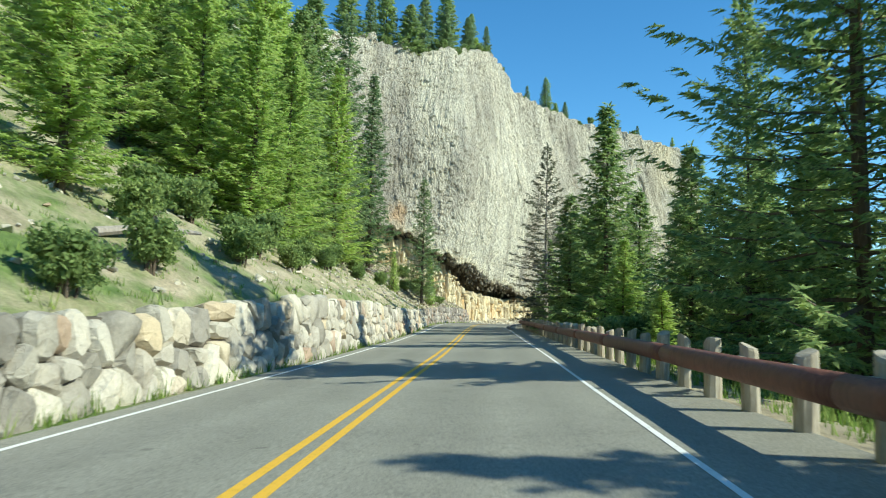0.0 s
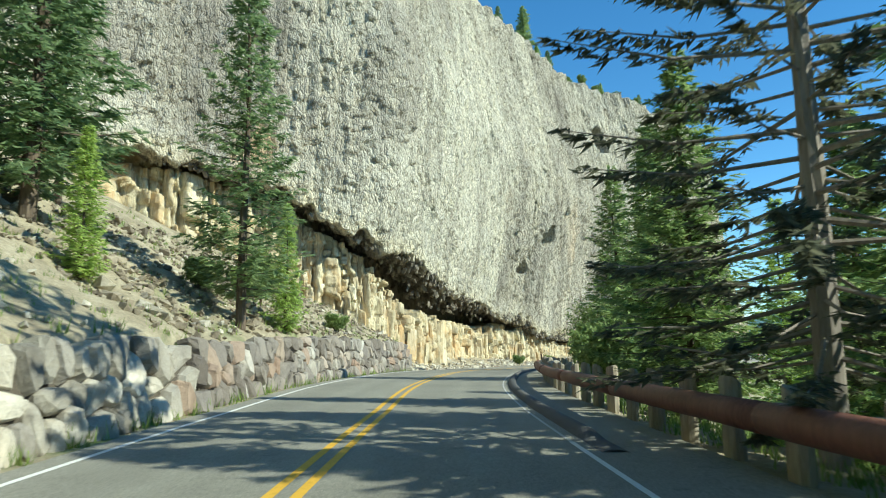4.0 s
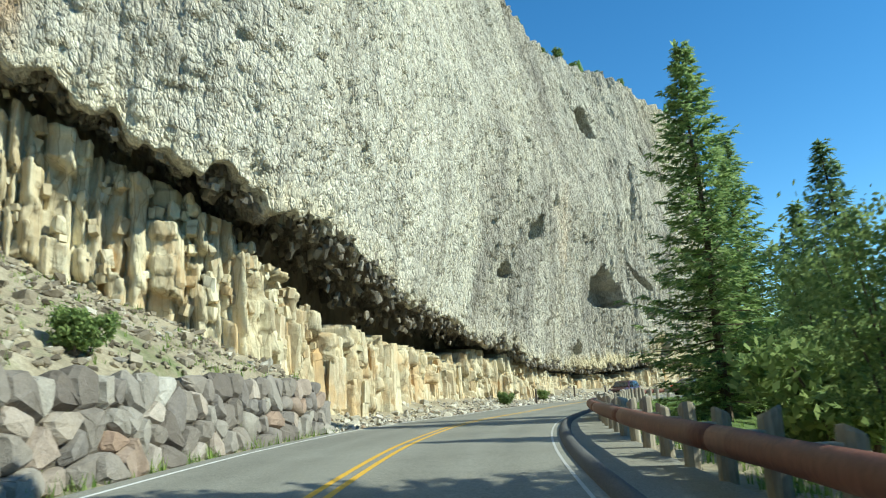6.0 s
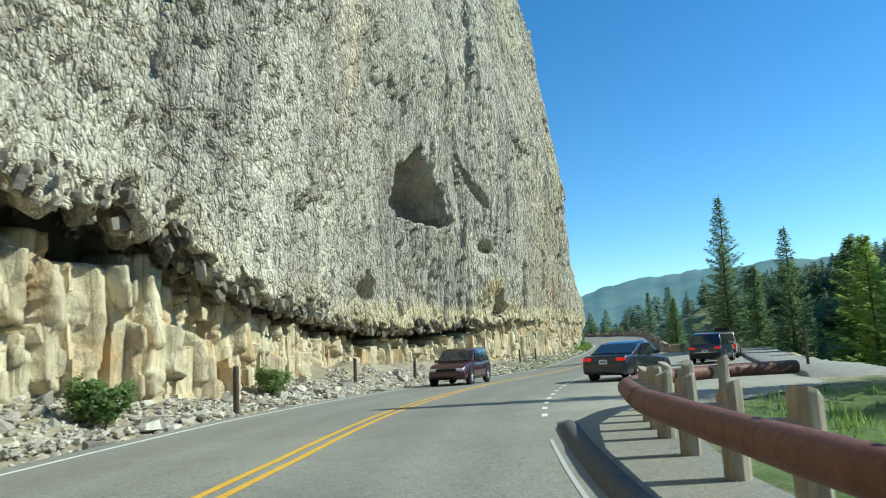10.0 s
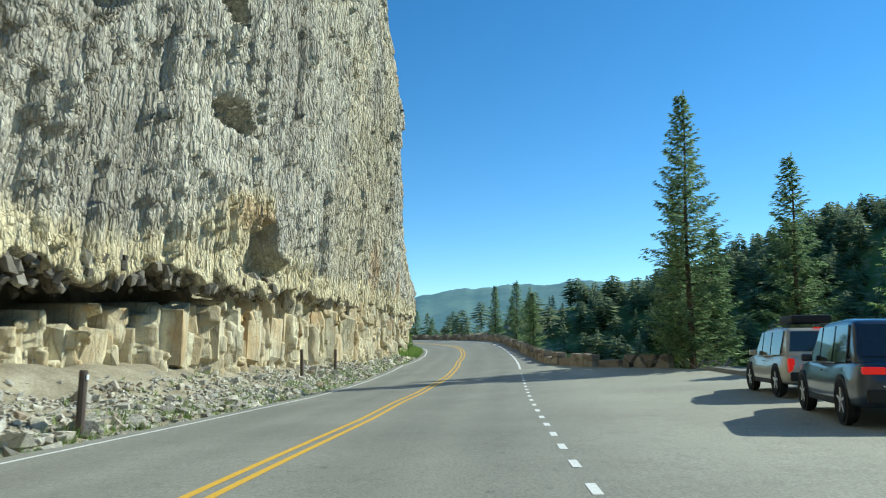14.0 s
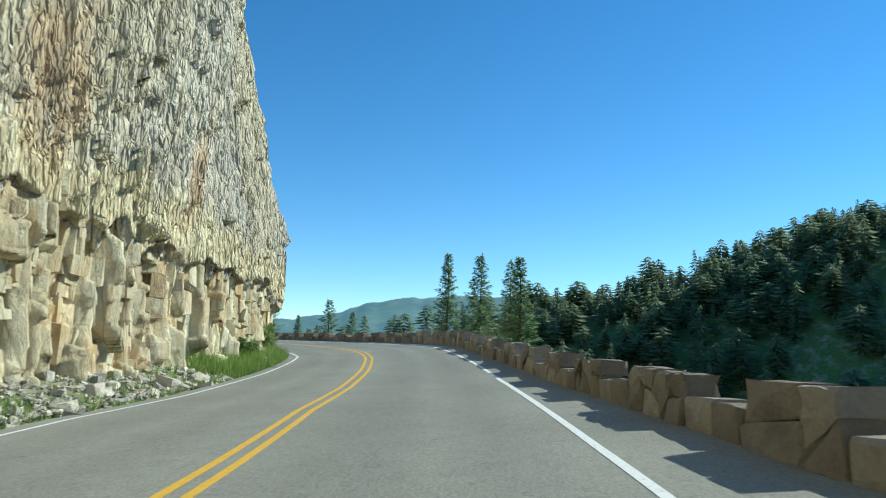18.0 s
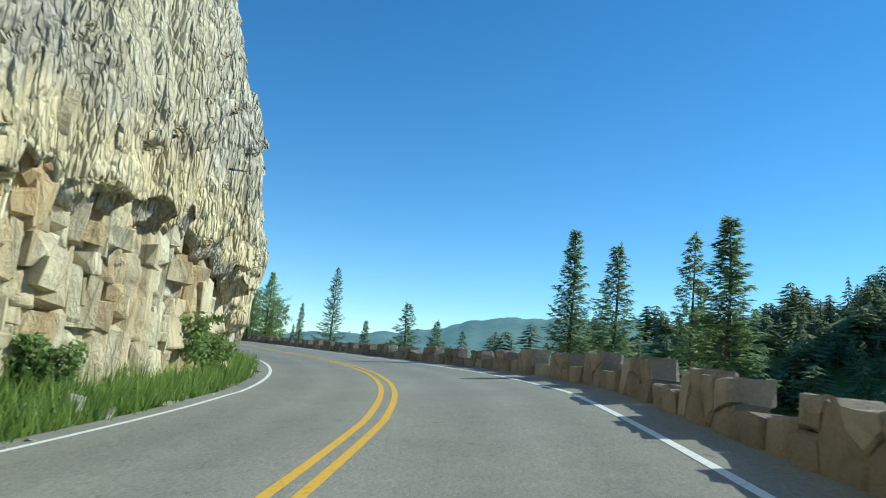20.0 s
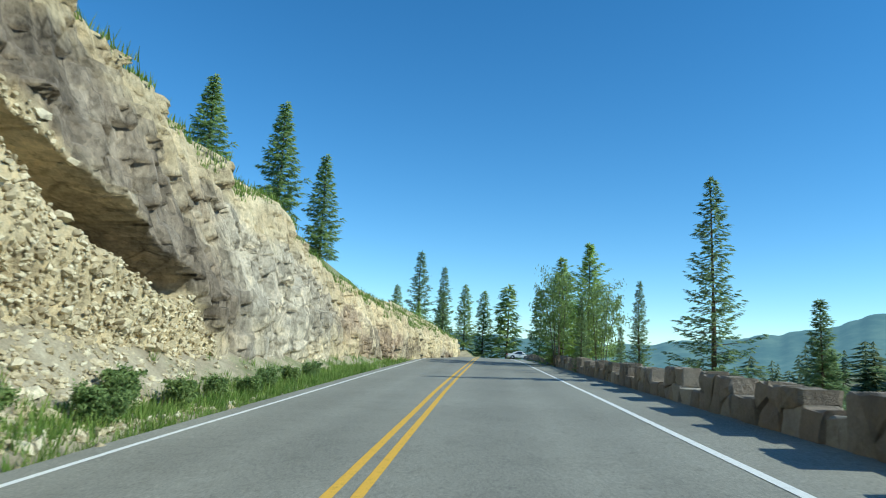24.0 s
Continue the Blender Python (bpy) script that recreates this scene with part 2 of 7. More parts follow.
def cut_material(name):
    """Brown-grey jointed blocks with pale faces, cream bands by attribute, upright stains and dark joints."""
    m, nt, b = material(name, 0.94)
    v = coords(nt, (1, 1, 1), "World")
    col = ramp(nt, noise_tex(nt, coords(nt, (1, 1, 0.6), "World"), 0.30, 8, 0.66, 0.1), [(0.34, (0.20, 0.168, 0.122)), (0.45, (0.32, 0.27, 0.197)), (0.55, (0.42, 0.36, 0.265)), (0.68, (0.60, 0.53, 0.40))])
    stain = ramp(nt, noise_tex(nt, coords(nt, (1.0, 1.0, 0.13), "World"), 1.0, 7, 0.65, 0.5), [(0.36, (0.56, 0.56, 0.57)), (0.47, (1, 1, 1)), (0.68, (1.16, 1.15, 1.11))])
    col = mix(nt, 0.9, col, stain, "MULTIPLY")
    rust = nt.nodes.new("ShaderNodeRGBToBW")
    nt.links.new(ramp(nt, noise_tex(nt, v, 0.45, 6, 0.62), [(0.56, (0, 0, 0)), (0.72, (0.6, 0.6, 0.6))]), rust.inputs[0])
    col = mix(nt, rust.outputs[0], col, (0.50, 0.36, 0.22))
    creamc = ramp(nt, noise_tex(nt, v, 0.8, 8, 0.7, 0.0), [(0.3, (0.52, 0.41, 0.24)), (0.5, (0.68, 0.56, 0.34)), (0.72, (0.76, 0.67, 0.45))])
    col = mix(nt, attribute(nt, "grey"), col, ramp(nt, noise_tex(nt, coords(nt, (1, 1, 0.3), "World"), 0.9, 6, 0.65), [(0.36, (0.165, 0.137, 0.104)), (0.52, (0.27, 0.225, 0.17)), (0.66, (0.42, 0.36, 0.28))]))
    col = mix(nt, attribute(nt, "pale"), col, (0.56, 0.51, 0.41))
    col = mix(nt, attribute(nt, "rust"), col, (0.40, 0.26, 0.17))
    col = mix(nt, attribute(nt, "tan"), col, creamc)
    wob = nt.nodes.new("ShaderNodeTexNoise")
    wob.inputs["Scale"].default_value = 0.9
    wob.inputs["Detail"].default_value = 6.0
    nt.links.new(v, wob.inputs["Vector"])
    vec = vec_node(nt, "ADD", coords(nt, (1, 1, 0.62), "World"), vec_node(nt, "MULTIPLY", wob.outputs["Color"], (0.3, 0.3, 0.3)))
    tones = []
    for scale in (1.15, 3.4, 9.0):
        blk = nt.nodes.new("ShaderNodeTexVoronoi")
        blk.distance = "CHEBYCHEV"
        blk.inputs["Scale"].default_value = scale
        nt.links.new(vec, blk.inputs["Vector"])
        bw = nt.nodes.new("ShaderNodeRGBToBW")
        nt.links.new(blk.outputs["Color"], bw.inputs[0])
        tones.append(bw.outputs[0])
    solid = math_node(nt, "SUBTRACT", 1.0, attribute(nt, "tan"))
    for k, t in zip((0.8, 0.75, 0.5), tones):
        col = mix(nt, math_node(nt, "MULTIPLY", math_node(nt, "MULTIPLY_ADD", solid, 0.7, 0.3), k), col, ramp(nt, t, [(0.2, (0.70, 0.69, 0.67)), (0.5, (1, 1, 1)), (0.8, (1.22, 1.20, 1.16))]), "MULTIPLY")
    crack = nt.nodes.new("ShaderNodeTexVoronoi")
    crack.feature = "DISTANCE_TO_EDGE"
    crack.inputs["Scale"].default_value = 1.3
    nt.links.new(vec, crack.inputs["Vector"])
    gap = ramp(nt, noise_tex(nt, v, 0.6, 5, 0.65), [(0.46, (0, 0, 0)), (0.58, (0.85, 0.85, 0.85))])
    open_f = nt.nodes.new("ShaderNodeRGBToBW")
    nt.links.new(gap, open_f.inputs[0])
    col = mix(nt, math_node(nt, "MULTIPLY", open_f.outputs[0], solid), col, ramp(nt, crack.outputs["Distance"], [(0.0, (0.22, 0.21, 0.19)), (0.03, (0.6, 0.59, 0.57)), (0.055, (1, 1, 1))]), "MULTIPLY")
    pit = noise_tex(nt, coords(nt, (1, 1, 0.7), "World"), 3.2, 9, 0.74)
    col = mix(nt, 0.85, col, ramp(nt, pit, [(0.34, (0.42, 0.41, 0.39)), (0.46, (0.95, 0.95, 0.94)), (0.62, (1.14, 1.13, 1.11))]), "MULTIPLY")
    grit = noise_tex(nt, v, 12.0, 6, 0.75)
    col = mix(nt, 0.6, col, ramp(nt, grit, [(0.34, (0.66, 0.65, 0.64)), (0.5, (1, 1, 1)), (0.66, (1.12, 1.12, 1.10))]), "MULTIPLY")
    nt.links.new(col, b.inputs["Base Color"])
    steps = math_node(nt, "MULTIPLY", math_node(nt, "MULTIPLY_ADD", tones[1], 0.5, tones[0]), solid)
    bump(nt, b, math_node(nt, "MULTIPLY_ADD", pit, 1.5, steps), 0.9, 0.13)
    return m


def ground_material():
    m, nt, b = material("ground", 0.95)
    v = coords(nt, (1, 1, 1), "World")
    soil = ramp(nt, noise_tex(nt, v, 0.9, 7, 0.65), [(0.3, (0.24, 0.20, 0.13)), (0.55, (0.40, 0.345, 0.235)), (0.75, (0.50, 0.44, 0.315))])
    grit_f = noise_tex(nt, v, 14.0, 6, 0.75)
    grit = ramp(nt, grit_f, [(0.35, (0.6, 0.6, 0.6)), (0.65, (1.2, 1.2, 1.2))])
    soil = mix(nt, 0.8, soil, grit, "MULTIPLY")
    grass = ramp(nt, noise_tex(nt, v, 2.2, 6, 0.7), [(0.3, (0.07, 0.115, 0.03)), (0.6, (0.15, 0.21, 0.06)), (0.8, (0.25, 0.28, 0.10))])
    grass = mix(nt, 0.6, grass, grit, "MULTIPLY")
    at = nt.nodes.new("ShaderNodeAttribute")
    at.attribute_name = "green"
    patch = noise_tex(nt, v, 0.35, 5, 0.65)
    add = nt.nodes.new("ShaderNodeMath")
    add.operation = "ADD"
    nt.links.new(patch, add.inputs[0])
    nt.links.new(at.outputs["Fac"], add.inputs[1])
    gm = nt.nodes.new("ShaderNodeMapRange")
    gm.inputs[1].default_value, gm.inputs[2].default_value = 0.92, 1.12
    nt.links.new(add.outputs[0], gm.inputs[0])
    col = mix(nt, gm.outputs[0], soil, grass)
    nt.links.new(col, b.inputs["Base Color"])
    bump(nt, b, grit_f, 0.6, 0.06)
    return m


def asphalt_material(name, tone):
    m, nt, b = material(name, 0.85, 0.0, 0.35)
    v = coords(nt, (1, 1, 1), "World")
    big = ramp(nt, noise_tex(nt, v, 0.22, 5, 0.6), [(0.3, tuple(c * 0.86 for c in tone)), (0.7, tuple(c * 1.1 for c in tone))])
    fine_f = noise_tex(nt, v, 30.0, 5, 0.85)
    fine = ramp(nt, fine_f, [(0.36, (0.5, 0.5, 0.5)), (0.64, (1.46, 1.46, 1.42))])
    col = mix(nt, 0.8, big, fine, "MULTIPLY")
    crack = nt.nodes.new("ShaderNodeTexNoise")
    crack.noise_type = "RIDGED_MULTIFRACTAL"
    crack.inputs["Scale"].default_value = 0.5
    crack.inputs["Detail"].default_value = 3.0
    nt.links.new(v, crack.inputs["Vector"])
    col = mix(nt, 0.35, col, ramp(nt, crack.outputs["Fac"], [(0.90, (1, 1, 1)), (0.97, (0.55, 0.55, 0.55))]), "MULTIPLY")
    spot = ramp(nt, noise_tex(nt, v, 3.3, 3, 0.5), [(0.70, (1, 1, 1)), (0.74, (0.62, 0.62, 0.62))])
    col = mix(nt, 0.8, col, spot, "MULTIPLY")
    mid = ramp(nt, noise_tex(nt, v, 2.6, 5, 0.7, 0.6), [(0.36, (0.8, 0.8, 0.8)), (0.5, (1, 1, 1))])
    col = mix(nt, 0.5, col, mid, "MULTIPLY")
    # polished wheel tracks along the lanes, and sun glare on the pull-out painted paler
    lane = nt.nodes.new("ShaderNodeAttribute")
    lane.attribute_name = "lane"
    wob = nt.nodes.new("ShaderNodeMath")
    wob.operation = "MULTIPLY_ADD"
    nt.links.new(noise_tex(nt, v, 0.5, 3, 0.6), wob.inputs[0])
    wob.inputs[1].default_value = 0.05
    nt.links.new(lane.outputs["Fac"], wob.inputs[2])
    hi, lo = (1.06, 1.06, 1.06), (0.90, 0.90, 0.90)
    track = ramp(nt, wob.outputs[0], [(0.05, hi), (0.13, lo), (0.20, lo), (0.27, hi), (0.36, lo), (0.46, hi), (0.56, hi), (0.66, lo), (0.73, lo), (0.80, hi), (0.90, lo), (0.98, hi)])
    col = mix(nt, 0.8, col, track, "MULTIPLY")
    glare_attr = nt.nodes.new("ShaderNodeAttribute")
    glare_attr.attribute_name = "pull_out_glare"
    col = mix(nt, glare_attr.outputs["Fac"], col, mix(nt, 1.0, col, (1.34, 1.33, 1.28), "MULTIPLY"))
    nt.links.new(col, b.inputs["Base Color"])
    bump(nt, b, fine_f, 0.35, 0.01)
    return m


def paint_material(name, colour):
    m, nt, b = material(name, 0.7)
    v = coords(nt, (1, 1, 1), "World")
    wear = ramp(nt, noise_tex(nt, v, 16.0, 6, 0.75), [(0.3, (0.5, 0.5, 0.5)), (0.48, (1, 1, 1))])
    nt.links.new(mix(nt, 0.75, colour, wear, "MULTIPLY"), b.inputs["Base Color"])
    return m


def foliage_material(name, dark, light):
    m, nt, b = material(name, 0.75, 0.0, 0.25)
    g = nt.nodes.new("ShaderNodeNewGeometry")
    col = ramp(nt, g.outputs["Random Per Island"], [(0.0, dark), (0.6, tuple((a + c) / 2 for a, c in zip(dark, light))), (1.0, light)])
    o = nt.nodes.new("ShaderNodeObjectInfo")
    tone = ramp(nt, o.outputs["Random"], [(0.0, (0.8, 0.85, 0.8)), (1.0, (1.2, 1.15, 1.0))])
    nt.links.new(mix(nt, 1.0, col, tone, "MULTIPLY"), b.inputs["Base Color"])
    tr = nt.nodes.new("ShaderNodeBsdfTranslucent")
    nt.links.new(col, tr.inputs["Color"])
    ms = nt.nodes.new("ShaderNodeMixShader")
    ms.inputs[0].default_value = 0.52
    nt.links.new(b.outputs[0], ms.inputs[1])
    nt.links.new(tr.outputs[0], ms.inputs[2])
    nt.links.new(ms.outputs[0], nt.nodes["Material Output"].inputs["Surface"])
    return m


def wood_material(name, lo, hi, rough=0.85):
    m, nt, b = material(name, rough)
    v = coords(nt, (6, 6, 0.8))
    f = noise_tex(nt, v, 3.0, 6, 0.65, 0.8)
    nt.links.new(ramp(nt, f, [(0.3, lo), (0.7, hi)]), b.inputs["Base Color"])
    bump(nt, b, f, 0.4, 0.01)
    return m


def glass_material(name, tint=(0.02, 0.025, 0.03)):
    m, nt, b = material(name, 0.04, 0.0, 0.6)
    b.inputs["Base Color"].default_value = (*tint, 1)
    b.inputs["Coat Weight"].default_value = 0.5
    return m


def car_paint(name, colour, metal=0.2):
    m, nt, b = material(name, 0.28, metal, 0.5)
    n = noise_tex(nt, coords(nt), 3.0, 5)
    nt.links.new(ramp(nt, n, [(0.3, tuple(c * 0.85 for c in colour)), (0.7, colour)]), b.inputs["Base Color"])
    b.inputs["Coat Weight"].default_value = 0.8
    b.inputs["Coat Roughness"].default_value = 0.06
    return m


M_CLIFF = cliff_material("cliff_rock", ((0.385, 0.353, 0.292), (0.545, 0.502, 0.406), (0.675, 0.622, 0.492)), ((0.60, 0.49, 0.28), (0.76, 0.65, 0.39), (0.83, 0.74, 0.50)))
M_CUT = cut_material("cut_rock")
M_GROUND = ground_material()
M_ROAD = asphalt_material("asphalt", (0.258, 0.248, 0.206))
M_BERM = asphalt_material("dark_asphalt", (0.10, 0.10, 0.10))
M_KERB = plain("worn_asphalt_walk", (0.25, 0.24, 0.21), 0.92, vary=0.2, scale=3)
M_WHITE = paint_material("white_paint", (0.78, 0.77, 0.72))
M_YELLOW = paint_material("yellow_paint", (0.72, 0.42, 0.05))
GREYS = [(0.0, (0.242, 0.223, 0.184)), (0.2, (0.506, 0.466, 0.378)), (0.38, (0.352, 0.323, 0.272)), (0.52, (0.704, 0.652, 0.533)), (0.66, (0.462, 0.419, 0.339)), (0.78, (0.616, 0.567, 0.456)), (0.86, (0.440, 0.318, 0.228)), (0.92, (0.572, 0.477, 0.320)), (1.0, (0.726, 0.678, 0.563))]
M_STONE = rock_material("wall_stone", GREYS, 1.4)
BROWNS = [(0.0, (0.17, 0.145, 0.12)), (0.3, (0.30, 0.265, 0.22)), (0.55, (0.23, 0.205, 0.18)), (0.75, (0.42, 0.385, 0.32)), (0.88, (0.34, 0.235, 0.165)), (1.0, (0.56, 0.53, 0.46))]
M_STONE_BROWN = rock_material("brown_wall_stone", BROWNS, 1.4)
M_STONE_BROWN_FAR = rock_material("brown_wall_stone_joined", BROWNS, 1.4, island=True)
M_STONE_FAR = rock_material("wall_stone_joined", GREYS, 1.4, island=True)
TANS = [(0.0, (0.58, 0.51, 0.35)), (0.25, (0.78, 0.71, 0.50)), (0.45, (0.66, 0.60, 0.43)), (0.65, (0.80, 0.73, 0.52)), (0.8, (0.56, 0.42, 0.24)), (0.88, (0.72, 0.63, 0.42)), (1.0, (0.84, 0.79, 0.61))]
M_COLUMN = rock_material("column_rock", TANS, 0.9, streak=(0.44, 0.27, 0.12))
M_FOOT = rock_material("foot_rock", [(0.0, (0.70, 0.63, 0.445)), (1.0, (0.70, 0.63, 0.445))], 0.7, streak=(0.47, 0.34, 0.18))
M_COLUMN_BACK = rock_material("column_back", TANS, 0.9, streak=(0.35, 0.25, 0.14), island=True)
PARA = [(0.0, (0.236, 0.195, 0.147)), (0.35, (0.319, 0.271, 0.212)), (0.6, (0.277, 0.224, 0.171)), (0.8, (0.366, 0.313, 0.248)), (1.0, (0.425, 0.378, 0.307))]
M_PARAPET = rock_material("parapet_stone", PARA, 2.0)
M_PARAPET_FAR = rock_material("parapet_stone_joined", PARA, 2.0, island=True)
SCREE = [(0.0, (0.30, 0.275, 0.23)), (0.4, (0.52, 0.48, 0.39)), (0.75, (0.66, 0.60, 0.46)), (0.9, (0.72, 0.68, 0.57)), (1.0, (0.42, 0.31, 0.21))]
M_SCREE = rock_material("scree", SCREE, 3.0, island=True)
M_RUBBLE = rock_material("cream_rubble", [(0.0, (0.44, 0.36, 0.22)), (0.5, (0.66, 0.56, 0.36)), (1.0, (0.78, 0.70, 0.50))], 3.0, island=True)
M_BOULDER = rock_material("boulder", SCREE, 2.0)
M_FIR = foliage_material("fir_needles", (0.17, 0.265, 0.105), (0.49, 0.59, 0.24))
M_SPRUCE = foliage_material("spruce_needles", (0.14, 0.22, 0.115), (0.39, 0.49, 0.24))
M_YOUNG = foliage_material("bright_needles", (0.31, 0.43, 0.12), (0.64, 0.75, 0.26))
M_DRY = foliage_material("sparse_grey_needles", (0.11, 0.12, 0.08), (0.26, 0.26, 0.17))
M_LEAF = foliage_material("broad_leaves", (0.16, 0.235, 0.085), (0.37, 0.46, 0.18))
M_GRASS = foliage_material("grass_blades", (0.12, 0.22, 0.04), (0.36, 0.45, 0.14))
M_WORN = paint_material("worn_white_paint", (0.50, 0.49, 0.45))
M_FARTREE = foliage_material("far_conifers", (0.125, 0.165, 0.105), (0.30, 0.345, 0.19))
M_BARK = wood_material("bark", (0.07, 0.05, 0.035), (0.18, 0.14, 0.10))
M_DEADWOOD = wood_material("dead_wood", (0.20, 0.17, 0.14), (0.38, 0.34, 0.29))
M_POST = wood_material("weathered_post", (0.26, 0.22, 0.16), (0.46, 0.41, 0.32))
M_MARKER = wood_material("dark_post", (0.06, 0.045, 0.035), (0.13, 0.10, 0.08))
M_RAIL = wood_material("red_brown_rail", (0.105, 0.042, 0.030), (0.225, 0.098, 0.066), 0.6)
M_BLACKCAR = car_paint("black_car_paint", (0.012, 0.014, 0.022))
M_NAVYCAR = car_paint("blue_black_car_paint", (0.022, 0.032, 0.055))
M_TANCAR = car_paint("champagne_car_paint", (0.50, 0.46, 0.385), 0.1)
M_REDCAR = car_paint("dark_red_car_paint", (0.055, 0.010, 0.013))
M_WHITECAR = car_paint("white_car_paint", (0.75, 0.75, 0.75), 0.0)
M_GLASS = glass_material("car_glass")
M_TYRE = plain("tyre_rubber", (0.02, 0.02, 0.02), 0.85)
M_RIM = plain("alloy_rim", (0.72, 0.72, 0.73), 0.35, 0.3)
M_TRIM = plain("black_trim", (0.018, 0.018, 0.018), 0.6)
M_CHROME = plain("chrome", (0.7, 0.7, 0.7), 0.15, 1.0)
M_PLATE = plain("number_plate", (0.7, 0.72, 0.74), 0.5)
M_PLATE_BAR = plain("plate_bar", (0.06, 0.07, 0.15), 0.6)
M_LAMP_RED = material("red_lamp", 0.15)[0]
M_LAMP_RED.node_tree.nodes["Principled BSDF"].inputs["Base Color"].default_value = (0.5, 0.01, 0.012, 1)
M_LAMP_RED.node_tree.nodes["Principled BSDF"].inputs["Emission Color"].default_value = (1, 0.03, 0.02, 1)
M_LAMP_RED.node_tree.nodes["Principled BSDF"].inputs["Emission Strength"].default_value = 0.3
M_LAMP_CLEAR = plain("clear_lamp", (0.75, 0.75, 0.78), 0.1, 0.3)


# ---- mesh helpers ----
def mesh_from(name, verts, faces, mat, smooth=False):
    me = bpy.data.meshes.new(name)
    me.from_pydata([tuple(v) for v in verts], [], [tuple(f) for f in faces])
    me.materials.append(mat)
    if smooth:
        me.shade_smooth()
    me.update()
    return me


def grid_mesh(name, P, mat, smooth=False, attrs=()):
    """A sheet from an array of points [rows, columns, 3]."""
    nr, nc = P.shape[:2]
    idx = np.arange(nr * nc).reshape(nr, nc)
    q = np.stack([idx[:-1, :-1], idx[:-1, 1:], idx[1:, 1:], idx[1:, :-1]], -1).reshape(-1, 4)
    me = bpy.data.meshes.new(name)
    me.vertices.add(nr * nc)
    me.vertices.foreach_set("co", P.reshape(-1).astype(np.float32))
    me.loops.add(q.size)
    me.loops.foreach_set("vertex_index", q.reshape(-1).astype(np.int32))
    me.polygons.add(len(q))
    me.polygons.foreach_set("loop_start", np.arange(0, q.size, 4).astype(np.int32))
    me.materials.append(mat)
    for key, val in attrs:
        a = me.attributes.new(key, "FLOAT", "POINT")
        a.data.foreach_set("value", val.reshape(-1).astype(np.float32))
    me.update(calc_edges=True)
    me.validate()
    if smooth:
        me.shade_smooth()
    return me


def bm_mesh(name, bm, mat, smooth=False):
    me = bpy.data.meshes.new(name)
    bm.normal_update()
    bm.to_mesh(me)
    bm.free()
    me.materials.append(mat)
    if smooth:
        me.shade_smooth()
    return me


def part(name, bm, mat, parent, label="", smooth=False):
    ob = new(name, bm_mesh(name, bm, mat, smooth))
    ob.parent = parent
    if label:
        ob["label"] = label
    return ob


def piece(name, me, parent, m):
    ob = new(name, me)
    ob.parent = parent
    ob.matrix_basis = m
    return ob


def empty(name, m, label, category, group="", kind=""):
    e = new(name)
    e.matrix_basis = m
    return tagged(e, label, category, group, kind)


def box(bm, sx, sy, sz, at=(0, 0, 0), bevel=0.0, rot=None):
    r = bmesh.ops.create_cube(bm, size=1.0)
    vs = r["verts"]
    bmesh.ops.scale(bm, vec=(sx, sy, sz), verts=vs)
    if bevel:
        es = list({e for v in vs for e in v.link_edges})
        out = bmesh.ops.bevel(bm, geom=es, offset=bevel, segments=2, affect="EDGES", profile=0.6)
        vs = list({v for f in out["faces"] for v in f.verts} | {v for v in vs if v.is_valid})
    if rot is not None:
        bmesh.ops.rotate(bm, cent=(0, 0, 0), matrix=rot, verts=vs)
    bmesh.ops.translate(bm, vec=at, verts=vs)
    return vs


def tube(bm, pts, radii, sides=8, cap=True):
    """A tapered tube through points."""
    rings = []
    for i, p in enumerate(pts):
        p = Vector(p)
        a = Vector(pts[max(i - 1, 0)])
        b = Vector(pts[min(i + 1, len(pts) - 1)])
        q = (b - a).to_track_quat("Z", "X")
        ring = []
        for k in range(sides):
            w = 2 * math.pi * k / sides
            ring.append(bm.verts.new(p + q @ Vector((math.cos(w) * radii[i], math.sin(w) * radii[i], 0))))
        rings.append(ring)
    for a, b in zip(rings[:-1], rings[1:]):
        for k in range(sides):
            bm.faces.new((a[k], a[(k + 1) % sides], b[(k + 1) % sides], b[k]))
    if cap:
        bm.faces.new(rings[0][::-1])
        bm.faces.new(rings[-1])


def hash01(ix, iy, seed):
    h = (ix.astype(np.int64) * 374761393 + iy.astype(np.int64) * 668265263 + seed * 1442695041) & 0x7FFFFFFF
    h = ((h ^ (h >> 13)) * 1274126177) & 0x7FFFFFFF
    h = ((h ^ (h >> 16)) * 2246822519) & 0x7FFFFFFF
    return ((h ^ (h >> 15)) & 0xFFFFFF) / float(0xFFFFFF)


def vnoise(x, y, seed=0):
    """Smooth value noise on arrays, 0 to 1."""
    ix, iy = np.floor(x), np.floor(y)
    fx, fy = x - ix, y - iy
    fx, fy = fx * fx * (3 - 2 * fx), fy * fy * (3 - 2 * fy)
    a, b = hash01(ix, iy, seed), hash01(ix + 1, iy, seed)
    c, d = hash01(ix, iy + 1, seed), hash01(ix + 1, iy + 1, seed)
    return (a * (1 - fx) + b * fx) * (1 - fy) + (c * (1 - fx) + d * fx) * fy


def fbm(x, y, seed=0, octaves=4):
    s, amp, tot = 0.0, 0.5, 0.0
    for k in range(octaves):
        s = s + amp * vnoise(x * 2 ** k, y * 2 ** k, seed + k * 17)
        tot += amp
        amp *= 0.5
    return s / tot


def smooth01(x):
    x = np.clip(x, 0, 1)
    return x * x * (3 - 2 * x)


